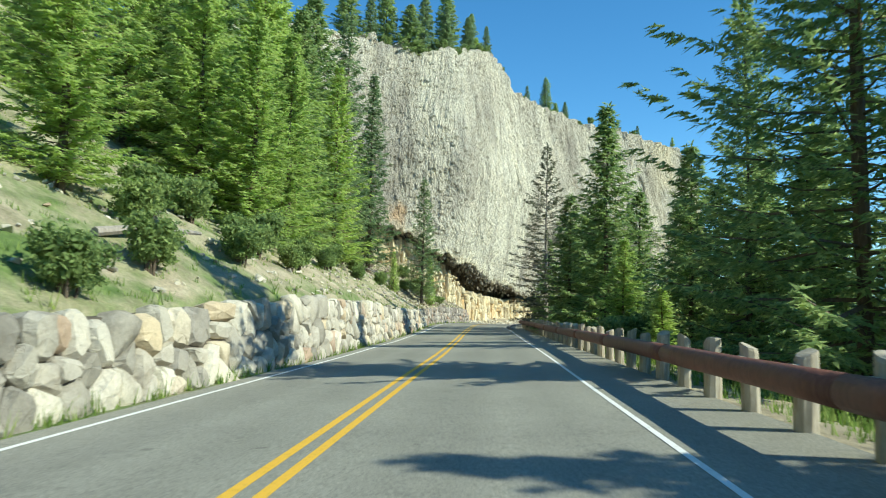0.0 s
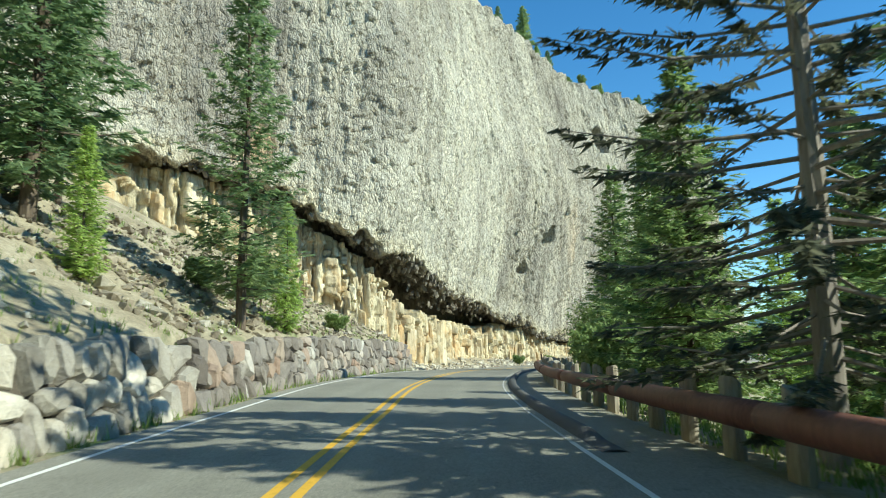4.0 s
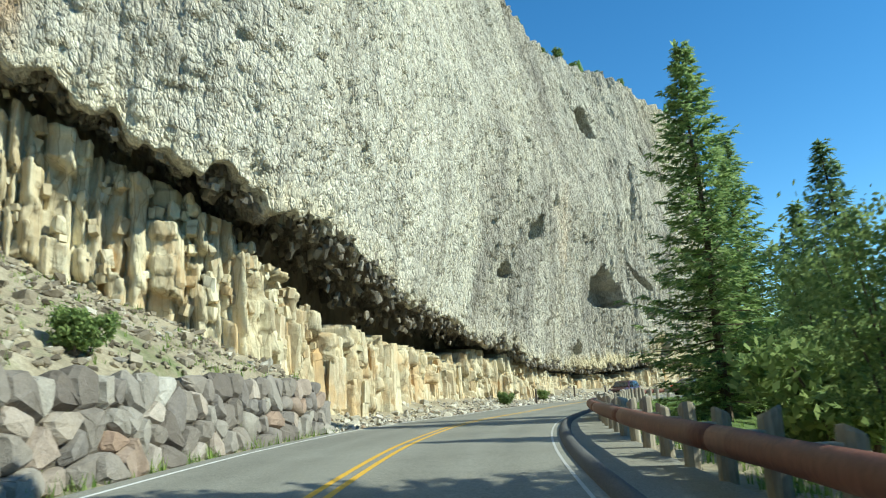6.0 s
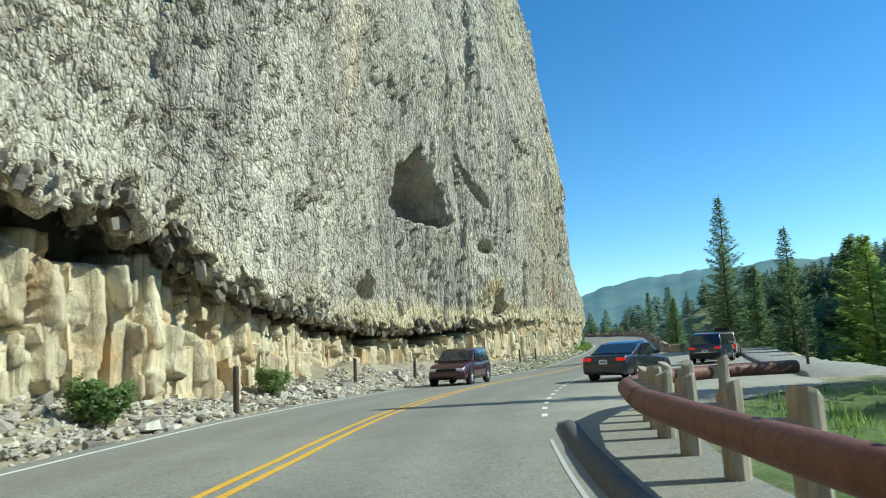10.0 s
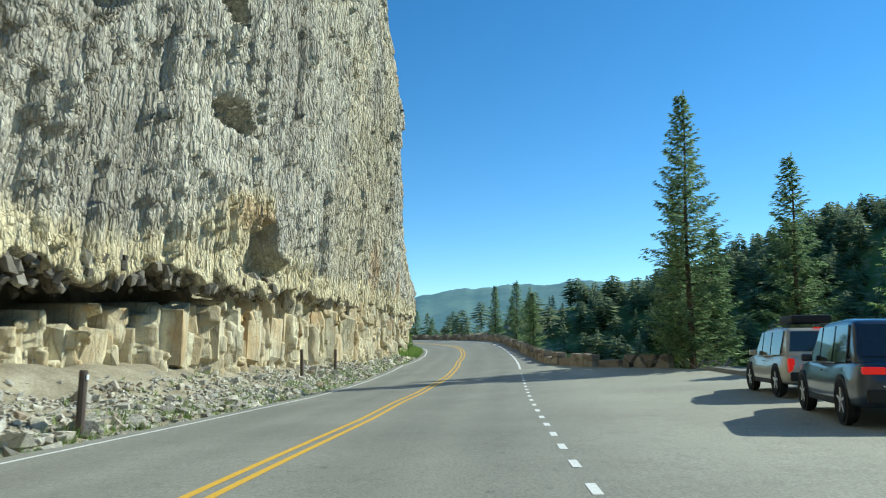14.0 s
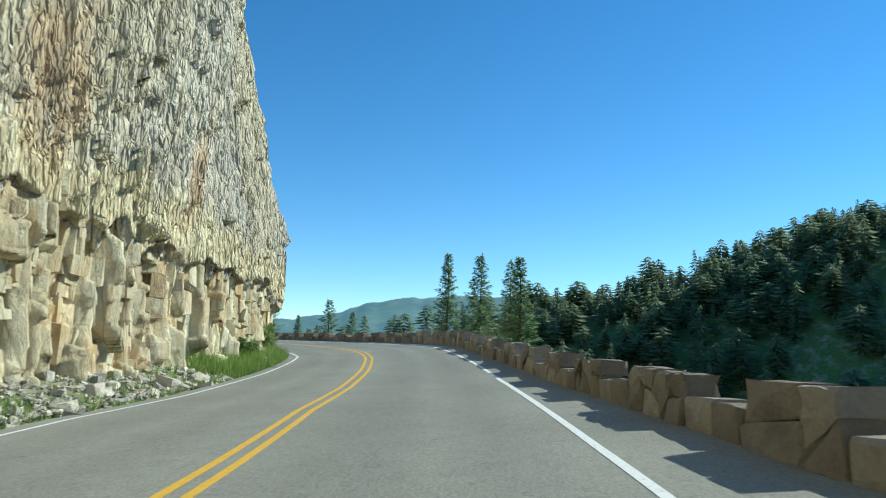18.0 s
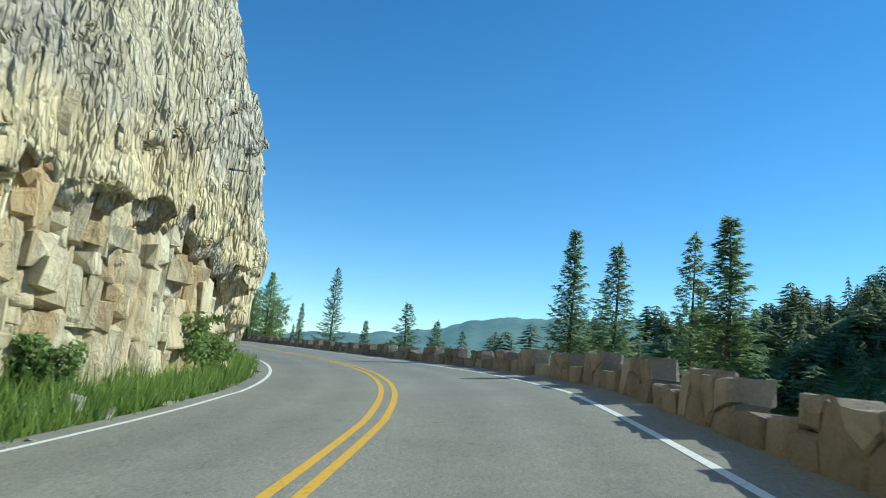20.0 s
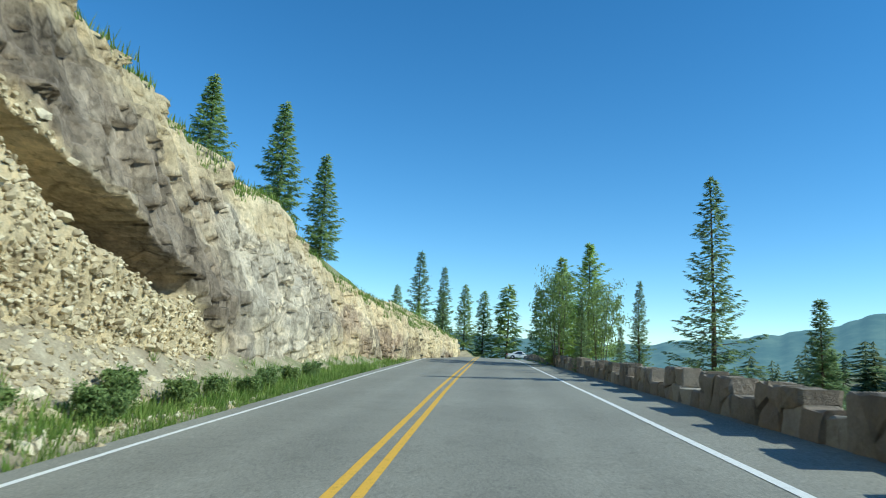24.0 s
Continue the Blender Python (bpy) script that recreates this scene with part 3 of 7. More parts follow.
class Line:
    """A smooth line in plan through given points, with stations in metres."""

    def __init__(self, pts, start=0.0, step=0.5):
        p = np.array(pts, float)
        ext = np.vstack([2 * p[0] - p[1], p, 2 * p[-1] - p[-2]])
        out = []
        for i in range(1, len(ext) - 2):
            n = max(2, int(np.linalg.norm(ext[i + 1] - ext[i]) / step))
            u = np.linspace(0, 1, n, endpoint=False)[:, None]
            a, b, c, d = ext[i - 1], ext[i], ext[i + 1], ext[i + 2]
            out.append(0.5 * (2 * b + (c - a) * u + (2 * a - 5 * b + 4 * c - d) * u ** 2 + (3 * b - a - 3 * c + d) * u ** 3))
        out.append(p[-1:])
        self.p = np.vstack(out)
        seg = np.linalg.norm(np.diff(self.p, axis=0), axis=1)
        self.s = np.r_[0, np.cumsum(seg)] + start
        d = np.gradient(self.p, axis=0)
        d /= np.linalg.norm(d, axis=1)[:, None]
        self.d = d
        self.n = np.stack([d[:, 1], -d[:, 0]], 1)          # to the right

    def at(self, s, lat=0.0):
        s, lat = np.broadcast_arrays(np.asarray(s, float), np.asarray(lat, float))
        x, y = np.interp(s, self.s, self.p[:, 0]), np.interp(s, self.s, self.p[:, 1])
        nx, ny = np.interp(s, self.s, self.n[:, 0]), np.interp(s, self.s, self.n[:, 1])
        over = np.where(s < self.s[0], s - self.s[0], np.where(s > self.s[-1], s - self.s[-1], 0))
        dx, dy = np.interp(s, self.s, self.d[:, 0]), np.interp(s, self.s, self.d[:, 1])
        return x + nx * lat + dx * over, y + ny * lat + dy * over

    def heading(self, s):
        return math.degrees(math.atan2(-float(np.interp(s, self.s, self.d[:, 0])), float(np.interp(s, self.s, self.d[:, 1]))))

    def project(self, x, y):
        """Station and signed distance to the right, for arrays."""
        x, y = np.asarray(x, float).ravel(), np.asarray(y, float).ravel()
        ss, ll = np.empty(len(x)), np.empty(len(x))
        q = self.p[::2]
        for k in range(0, len(x), 4000):
            dx = x[k:k + 4000, None] - q[None, :, 0]
            dy = y[k:k + 4000, None] - q[None, :, 1]
            i = np.argmin(dx * dx + dy * dy, axis=1)
            j = np.minimum(i * 2, len(self.p) - 1)
            ex, ey = x[k:k + 4000] - self.p[j, 0], y[k:k + 4000] - self.p[j, 1]
            al = ex * self.d[j, 0] + ey * self.d[j, 1]
            la = ex * self.n[j, 0] + ey * self.n[j, 1]
            r = np.hypot(ex, ey)
            far = r > 25
            ll[k:k + 4000] = np.where(far, np.sign(la) * r, la)
            ss[k:k + 4000] = self.s[j] + np.clip(al, -1.5, 1.5)
        return ss, ll


def table(*pairs):
    """A function of station from pairs of station and value."""
    a, b = [p[0] for p in pairs], [p[1] for p in pairs]
    return lambda s: np.interp(s, a, b)


# ---- the road's line, its height, cross fall and markings ----
ROAD = Line([(-5.1, -37.5), (-3.2, -17.6), (-1.3, 2.3), (-0.2, 14.3), (0.9, 26.2), (1.9, 38.2), (2.9, 50.1), (4.2, 62.1), (5.5, 72.0),
             (7.0, 79.8), (8.9, 87.6), (11.3, 95.2), (14.2, 102.7), (17.6, 109.9), (21.2, 117.1), (25.3, 123.9), (30.0, 130.4), (35.0, 136.6),
             (40.3, 142.6), (47.2, 149.9), (54.1, 157.1), (61.0, 164.3), (67.9, 171.6), (74.5, 179.1), (79.5, 185.3), (84.1, 191.9), (87.8, 199.0),
             (90.6, 206.5), (92.5, 214.2), (94.7, 226.0), (97.9, 243.7), (103.3, 273.3), (112.2, 322.5)], -40.0)
road_z = table((-40, 0.38), (0, 0.38), (24, 0.36), (36, 0.37), (48, 0.45), (60, 0.50), (78, 0.55), (86, 0.54), (94, 0.47), (102, 0.33), (110, 0.25),
               (126, 0.19), (134, 0.11), (142, 0.0), (150, -0.14), (160, -0.24), (170, -0.21), (180, -0.02), (190, 0.31), (200, 0.70), (208, 1.18),
               (216, 1.66), (224, 1.90), (232, 2.10), (252, 2.54), (270, 2.93), (300, 3.55), (325, 3.85), (350, 3.5))
fall = table((0, 0.045), (24, 0.043), (36, 0.04), (48, 0.03), (60, 0.0), (70, -0.01), (86, -0.005), (126, 0.003), (150, 0.017), (160, 0.032),
             (180, 0.052), (190, 0.063), (200, 0.08), (208, 0.095), (216, 0.11), (224, 0.104), (232, 0.088), (240, 0.072), (252, 0.053), (270, 0.031), (300, 0.0))
yellow = table((0, -1.8), (50, -1.45), (62, -1.6), (76, -2.05), (92, -2.6), (102, -3.0), (110, -2.8), (120, -2.5), (150, -2.7), (165, -2.6),
               (180, -2.1), (195, -2.05), (205, -1.5), (212, -1.2), (225, -1.1), (260, -1.2), (300, -1.0))
edge_r = table((0, 1.7), (50, 1.8), (62, 1.35), (75, 1.1), (95, 0.9), (130, 0.9), (150, 1.15), (165, 1.3), (180, 1.6), (200, 2.05), (222, 2.4), (260, 2.7), (300, 2.9))
edge_l = table((0, -5.0), (30, -4.75), (50, -4.4), (62, -4.75), (76, -5.5), (92, -6.2), (104, -6.75), (112, -6.4), (120, -6.1), (140, -6.1), (160, -6.7),
               (175, -6.1), (195, -6.1), (207, -4.8), (217, -4.1), (230, -4.1), (250, -4.5), (300, -4.9))
side_r = table((0, 3.3), (60, 3.0), (88, 2.6), (118, 2.5), (124, 3.2), (127, 5.2), (131, 8.0), (142, 9.2), (160, 9.5), (172, 9.8), (176, 9.6), (180, 7.6), (183, 5.0), (187, 3.7), (195, 3.5), (210, 3.3),
               (222, 3.9), (240, 4.3), (260, 4.6), (300, 5.2))


def road_height(s, lat):
    return road_z(s) + fall(s) * np.clip(lat, edge_l(s) - 1.0, 9.5)


# ---- cliff lines in plan (foot of the overhanging face, then the low cut) ----
CLIFF = Line([(-30, 72), (-18, 84), (-9, 91), (-3, 94.5), (2.2, 97), (4.2, 100.4), (7.9, 107.5), (11.8, 120), (17.3, 128.2), (21.5, 133), (31.0, 150.5),
              (38.5, 158.2), (46.8, 164.2), (50.6, 168.2), (60, 177.5), (70.4, 186.8), (76, 192), (81.4, 198.4), (83.4, 203.5), (84.9, 208.6), (85.9, 216),
              (86.3, 222), (86.9, 227), (88.0, 231), (88.5, 235.5), (90.2, 242.5), (92.6, 255), (96.5, 268), (101, 283), (104.5, 300)], 0.0, 0.25)


def cliff_u(x, y):
    return float(CLIFF.project([x], [y])[0][0])


U = {k: cliff_u(*p) for k, p in dict(a=(-9, 91), b=(-3, 94.5), c=(4.2, 100.4), d=(7.9, 107.5), e=(11.8, 120), f=(21.5, 133), g=(31, 150.5), h=(46.8, 164.2), i=(60, 177.5),
                                      j=(70.4, 186.8), k=(76, 192), m=(81.4, 198.4), n=(83.4, 203.5), o=(84.9, 208.6), p=(85.9, 216), q=(86.9, 227), r=(88.5, 235.5), s=(90.2, 242.5), t=(92.6, 255), u=(96.5, 268), v=(104.5, 300)).items()}
lip_z = table((U["a"], 13.0), (33.3, 12.3), (37.2, 10.6), (40.5, 9.0), (46.8, 8.4), (50, 7.5), (53, 6.8), (61.4, 6.9), (67, 6.6), (70, 6.1), (73.7, 5.5), (77, 5.1), (79, 4.7), (81, 3.7), (90, 3.5), (102, 3.3), (107, 3.05), (115, 3.3), (121, 3.8), (130, 3.8), (139, 4.4), (150, 4.6), (U["j"], 4.6), (U["m"], 4.4), (U["n"], 2.2), (U["o"], 1.6), (U["p"], 1.6), (U["q"], 2.4), (U["s"], 2.2), (U["u"], 3.1), (U["v"], 3.8))
foot_z = table((U["a"], 7.5), (U["b"], 6.0), (U["c"], 3.4), (51, 1.1), (58, 1.3), (66, 1.4), (72, 1.0), (80, 0.6), (85, 1.1), (98, 1.3), (105, 0.8), (115, 0.9), (120, 1.2), (134, 1.2), (146, 0.9), (U["j"], 0.9), (U["m"], 2.2), (U["n"], 2.6), (U["p"], 3.2), (U["q"], 4.2), (U["s"], 3.6), (U["u"], 3.4), (U["v"], 4.0))
rim_z = table((0, 34), (U["a"], 37), (U["b"], 37), (42, 38), (48, 40), (54, 41.8), (60, 44), (66, 45.5), (69, 43.5), (72, 41.8), (84, 41), (90, 42), (96, 43.7), (108, 44.3), (120, 45.6), (138, 45.6), (150, 46), (U["j"], 44), (U["k"], 41), (U["m"], 34), (U["n"], 20), (U["o"], 11.5), (U["p"], 9.8), (U["q"], 10.8), (U["r"], 9.8), (U["s"], 8.8), (U["t"], 7.2), (U["u"], 6.0), (U["v"], 5.4))
recess = table((U["a"], 1.0), (U["b"], 1.3), (U["c"], 1.6), (U["d"], 1.8), (U["e"], 1.8), (74, 1.5), (U["f"], 1.1), (90, 1.2), (U["g"], 1.3), (118, 1.3), (128, 0.9), (134, 0.6), (U["i"], 0.3), (U["j"], 0.2), (U["k"], 0.2), (U["m"], 0.2), (U["n"], 0.2), (U["v"], 0.2))
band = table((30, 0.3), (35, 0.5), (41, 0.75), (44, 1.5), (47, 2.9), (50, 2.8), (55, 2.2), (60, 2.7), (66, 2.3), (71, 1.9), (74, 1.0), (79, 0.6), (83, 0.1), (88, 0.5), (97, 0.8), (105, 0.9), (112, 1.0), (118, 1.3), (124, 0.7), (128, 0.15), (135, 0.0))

# ---- ground ----
wall_face = table((0, -5.5), (30, -5.4), (50, -5.0), (62, -5.3), (78, -6.2), (92, -6.9), (97, -7.2), (130, -7.3), (160, -7.8), (195, -7.0), (207, -5.6), (217, -5.0), (240, -5.2), (300, -5.8))
wall_h = table((-10, 1.0), (5, 1.2), (11, 1.42), (17, 1.68), (23, 1.98), (36, 1.95), (44, 1.62), (55, 1.45), (66, 1.45), (76, 1.8), (94.2, 1.85), (95.6, 0.3), (97, 0.0))
slope_l = table((0, 0.62), (70, 0.62), (85, 0.6), (95, 0.45), (103, 0.3), (112, 0.28), (150, 0.34), (215, 0.25), (228, 0.4), (240, 0.6), (247, 0.95), (254, 0.9), (262, 0.55), (300, 0.5))
cap_l = table((0, 30), (62, 16), (78, 8), (88, 5.0), (96, 3.4), (104, 0.9), (150, 1.2), (180, 1.2), (205, 0.8), (222, 0.8), (232, 1.0), (240, 1.8), (246, 3.4), (252, 3.6), (258, 2.2), (265, 1.2), (300, 0.9))
near_w = table((0, 1.5), (60, 2.0), (85, 7.0), (100, 12.0), (128, 14.0), (135, 3.2), (176, 3.2), (184, 1.0), (300, 1.2))
near_k = table((0, 0.12), (60, 0.15), (85, 0.12), (100, 0.06), (118, 0.03), (135, 0.01), (176, 0.02), (184, 0.3), (300, 0.25))
hill_h = table((-180, 0), (-40, -20), (0, -22), (28, -12), (36, -3), (43, 5), (50, 10), (56, 16), (66, 27), (80, 42), (110, 58), (150, 50), (180, 0))
plat_cap = table((0, 50), (U["k"], 50), (U["n"], 40), (U["p"], 34), (U["s"], 27), (U["u"], 22), (U["u"] + 18, 17), (U["v"] - 6, 8), (U["v"], 5.5))
plateau_k = table((0, 0.2), (U["k"], 0.25), (U["n"], 0.8), (U["v"], 0.75))


def ground_parts(x, y):
    x, y = np.asarray(x, float), np.asarray(y, float)
    shp = x.shape
    s, lat = ROAD.project(x, y)
    cu, cl = CLIFF.project(x, y)
    xf, yf = x.ravel(), y.ravel()
    z0 = road_height(s, np.clip(lat, edge_l(s) - 1.5, side_r(s)))
    d = wall_face(s) - lat
    rough = (fbm(xf * 0.5, yf * 0.5, 5) - 0.5)
    zl = z0 + wall_h(s) * smooth01((d - 0.42) / 0.5) + np.minimum(slope_l(s) * np.maximum(d - 0.7, 0), cap_l(s))
    zl = zl + rough * np.clip(d, 0, 3) * 0.28
    # rubble fan below the small cave of the last cut
    fan = np.exp(-((s - 247.5) / 4.2) ** 2) * np.clip((-4.9 - lat) / 3.2, 0, 1) * 0.8
    zl = zl + np.where(d > 0, fan, 0)
    back = np.maximum(-cl, 0)
    near = 5.0 - 2.5 * smooth01((cu - U["n"]) / 8)
    plat = rim_z(cu) - 0.8 + plateau_k(cu) * np.maximum(back - near, 0) + rough * 2.0
    plat = np.minimum(plat, plat_cap(cu))
    k = smooth01((back - near) / (near * 0.8))
    zl = np.where((back > near) & (d > 0), np.maximum(zl, zl + (plat - zl) * k), zl)
    e = lat - side_r(s)
    zr = z0 - near_k(s) * np.clip(e, 0, near_w(s)) - 0.66 * np.maximum(e - near_w(s), 0) + rough * np.clip(e - 0.5, 0, 3) * 0.3
    ax, ay = xf - 60, yf - 165
    rr, az = np.hypot(ax, ay), np.degrees(np.arctan2(ax, ay))
    hh = hill_h(az)
    opp = -46 + (hh + 46) * smooth01((rr - 110) / 150) + (fbm(xf * 0.012, yf * 0.012, 9) - 0.5) * 34 * smooth01((rr - 90) / 120)
    opp = opp - 60 * smooth01((rr - 600) / 900)
    zr = np.where(e > 12, np.maximum(zr, opp), zr)
    z = np.where(d > 0, zl, np.where(e > 0, zr, z0 - 0.14))
    # trough under the finer verges
    under = np.where((d > -1.2) & (d < 7.0), 1.0, np.where((e > -0.6) & (e < 5.5), np.where((s > 112) & (s < 182), 0.16, 1.0), 0.0))
    return z.reshape(shp), np.where((s > -14) & (s < 316), under, 0.0).reshape(shp), s.reshape(shp), lat.reshape(shp)


def ground_z(x, y):
    return float(ground_parts(np.array([x]), np.array([y]))[0][0])


def spread(lo, hi, fine, far):
    a = list(np.arange(lo, hi, fine))
    st, v = fine, hi
    while v < far:
        a.append(v)
        st *= 1.22
        v += st
    st, v = fine * 1.22, lo - fine
    while v > -far:
        a.insert(0, v)
        v -= st
        st *= 1.22
    return np.array(a)


gx, gy = np.meshgrid(spread(-48, 150, 1.7, 5200), spread(-40, 330, 1.7, 5200))
gz, under, gs, gl = ground_parts(gx, gy)
gz = gz - under * (0.5 + 1.25 * wall_h(gs) * ((wall_face(gs) - gl > -1.2) & (wall_face(gs) - gl < 3.0)))
rr_ = np.hypot(gx - 60, gy - 165)
green = np.where(gl > 0, np.where(gl > 45, np.where(np.degrees(np.arctan2(gx - 60, gy - 165)) > 50, 0.44, 0.30), 0.42), 0.0) + np.where(gl < -14, 0.30, 0.12) + 0.1 * smooth01((rr_ - 150) / 100)
green = np.where((gs < 75) & (gl < -6), np.interp(gs, [8, 26, 45], [0.58, 0.49, 0.42]), green)
green = np.where((gs > 222) & (gl < -7), 0.58, green)
green = np.where((gs > 95) & (gs < 215) & (gl < 0) & (gl > -16), 0.1, green)
ground = new("ground", grid_mesh("ground", np.stack([gx, gy, gz], -1), M_GROUND, True, [("green", green)]))
tagged(ground, "dry rocky hillside and steep valley ground with patchy grass", "ground", kind="structure")


def verge(name, lo, hi, n, s0, s1, label, greenf):
    ss = np.arange(s0, s1, 0.5)
    tt = np.linspace(0, 1, n)
    S2, T2 = np.meshgrid(ss, tt, indexing="ij")
    L2 = lo(S2) * (1 - T2) + hi(S2) * T2
    X, Y = ROAD.at(S2, L2)
    Z = ground_parts(X, Y)[0]
    edge = np.minimum(T2, 1 - T2)
    Z = Z + (fbm(X * 2.2, Y * 2.2, 3) - 0.45) * 0.16 * np.clip(T2 * 6, 0, 1) - 0.02
    Z = np.where(T2 < 0.001, road_height(S2, L2) - 0.03, Z)
    Z = Z - 0.6 * (T2 > 0.97)
    P = np.stack([X, Y, Z], -1)
    if lo(100) > 0:
        P = P[:, ::-1]
    me = grid_mesh(name, P[:, ::-1], M_GROUND, True, [("green", (greenf(S2, T2))[:, ::-1] if lo(100) < 0 else greenf(S2, T2))])
    return tagged(new(name, me), label, "verge", kind="structure")


gl_tab = table((0, 0.38), (60, 0.42), (95, 0.36), (105, 0.2), (150, 0.22), (165, 0.42), (185, 0.5), (215, 0.62), (232, 0.50), (240, 0.25), (252, 0.22), (260, 0.45), (300, 0.5))
verge("verge_cliff_side", lambda s: edge_l(s) - 0.38, lambda s: wall_face(s) - 7.0, 34, -14, 316, "stony roadside verge with grass tufts below the cliff",
      lambda S, T: np.where(S < 62, np.interp(S, [8, 26, 45], [0.58, 0.49, 0.42]), gl_tab(S) * np.clip(1.35 - 1.5 * T, 0, 1) + 0.06))
verge("verge_valley_side", lambda s: side_r(s) - 0.05, lambda s: side_r(s) + 6.0, 20, -14, 316, "grassy roadside verge on the valley side",
      lambda S, T: 0.25 + 0.35 * T + np.interp(S, [85, 95, 128, 136], [0, 0.35, 0.35, 0]))


# ---- road ----
def ribbon(lo, hi, s0, s1, n, up, step=0.5):
    ss = np.arange(s0, s1 + step * 0.5, step)
    tt = np.linspace(0, 1, n)
    S2, T2 = np.meshgrid(ss, tt, indexing="ij")
    L2 = lo(S2) * (1 - T2) + hi(S2) * T2
    X, Y = ROAD.at(S2, L2)
    Z = road_height(S2, L2) + up
    return np.stack([X, Y, Z], -1)[:, ::-1] * 1.0


def flip(P):
    return P[::-1]


s2, f2 = np.meshgrid(np.arange(-38, 345.25, 0.5), np.linspace(0, 1, 9), indexing="ij")
lane = ((edge_l(s2) - 0.45) * (1 - f2) + side_r(s2) * f2 - edge_l(s2)) / (edge_r(s2) - edge_l(s2))
# mask of the pull-out, where glare is put into the asphalt colour
pull_out_glare = smooth01((lane - 1.03) / 0.1) * smooth01((s2 - 120) / 6) * smooth01((188 - s2) / 6)
road = tagged(new("road", grid_mesh("road", flip(ribbon(lambda s: edge_l(s) - 0.45, side_r, -38, 345, 9, 0.0)), M_ROAD, True, [("lane", flip(lane[:, ::-1])), ("pull_out_glare", flip(pull_out_glare[:, ::-1]))])),
              "worn grey two-lane asphalt road with a pull-out", "road", kind="structure")


def line_mark(name, f, half, s0, s1, mat, label):
    me = grid_mesh(name, flip(ribbon(lambda s: f(s) - half, lambda s: f(s) + half, s0, s1, 2, 0.005)), mat)
    return tagged(new(name, me), label, "road marking", kind="structure")


line_mark("edge_line", edge_l, 0.05, -38, 340, M_WHITE, "white painted edge line on the cliff side")
line_mark("edge_line", edge_r, 0.036, -38, 57, M_WHITE, "white painted edge line beside the guard rail")
line_mark("edge_line", edge_r, 0.025, 57, 121, M_WORN, "thin worn white edge line beside the berm")
line_mark("edge_line", edge_r, 0.058, 183, 340, M_WHITE, "white painted edge line beside the stone parapet")
line_mark("centre_line", lambda s: yellow(s) - 0.13, 0.055, -38, 340, M_YELLOW, "worn yellow line of the double centre line")
line_mark("centre_line", lambda s: yellow(s) + 0.13, 0.055, -38, 340, M_YELLOW, "worn yellow line of the double centre line")
dash_s = 124.4
while dash_s < 180.5:
    me = grid_mesh("dash", flip(ribbon(lambda s: edge_r(s) - 0.055, lambda s: edge_r(s) + 0.055, dash_s, dash_s + 0.60, 2, 0.005, 0.2)), M_WHITE)
    tagged(new("lane_dash", me), "short white painted dash at the pull-out", "road marking", "dashes along the pull-out", "structure")
    dash_s += 1.65

# rounded asphalt berm along the guard rail
ss = np.arange(56, 123.6, 0.4)
prof = [(-0.17, -0.02), (-0.14, 0.05), (-0.07, 0.11), (0.0, 0.125), (0.07, 0.11), (0.14, 0.05), (0.17, -0.02)]
rows = []
for o, u in prof:
    lat = edge_r(ss) + 0.34 + o
    X, Y = ROAD.at(ss, lat)
    hgt = np.where((ss < 57.5) | (ss > 122.5), 0.2, 1.0)
    rows.append(np.stack([X, Y, road_height(ss, lat) + u * hgt], -1))
tagged(new("kerb", grid_mesh("kerb", np.stack(rows)[::-1], M_BERM, True)), "dark rounded asphalt berm beside the guard rail", "kerb", kind="structure")

# raised walk and kerb round the pull-out
ss = np.arange(134.0, 177.6, 0.4)
prof = [(-0.02, -0.05), (0.0, 0.13), (0.05, 0.15), (0.3, 0.155), (2.6, 0.14), (2.75, -0.25)]
rows = []
for o, u in prof:
    lat = side_r(ss) + o
    X, Y = ROAD.at(ss, lat)
    taper = smooth01((ss - 134.0) / 1.6) * smooth01((177.4 - ss) / 1.6)
    rows.append(np.stack([X, Y, road_height(ss, side_r(ss)) + (u if u < 0 else u * taper - 0.06 * (1 - taper)) + (fbm(X * 1.5, Y * 1.5, 8) - 0.5) * 0.05 * (o > 0.01)], -1))
tagged(new("pavement", grid_mesh("pavement", np.stack(rows)[::-1], M_KERB, False)), "worn grey walk with a low kerb round the pull-out", "pavement", kind="structure")

# ---- the cliff ----
# station, height, half width, half height, depth, lean, sharpness of the floor
CAVES = [(111.4, 11.2, 4.3, 4.3, 3.6, -0.30, 30.0), (119.2, 14.7, 0.85, 1.7, 1.7, -1.7, 1.0), (102.9, 5.0, 2.0, 1.2, 2.0, 0.0, 8.0), (81.7, 14.9, 1.6, 1.7, 2.4, 0.3, 1.5), (76.4, 10.9, 1.2, 0.85, 2.0, 0.3, 2.0),
         (88.5, 18.8, 1.3, 1.5, 1.6, 0.6, 1.5), (97.5, 22.9, 1.8, 1.9, 2.4, 0.9, 1.5), (118.6, 25.6, 0.6, 5.2, 2.0, 0.25, 1.0), (126.5, 32.5, 0.8, 3.6, 2.0, -0.3, 1.0), (112.0, 35.0, 1.8, 2.4, 2.0, -0.3, 1.5),
         (127.6, 5.2, 2.9, 1.9, 1.5, 0.15, 2.6), (122.6, 9.9, 1.7, 0.55, 0.9, -0.5, 1.5), (204.0, 5.8, 2.0, 1.5, 3.0, -2.4, 1.6), (66.8, 24.0, 1.25, 3.1, 1.5, 0.1, 1.5)]
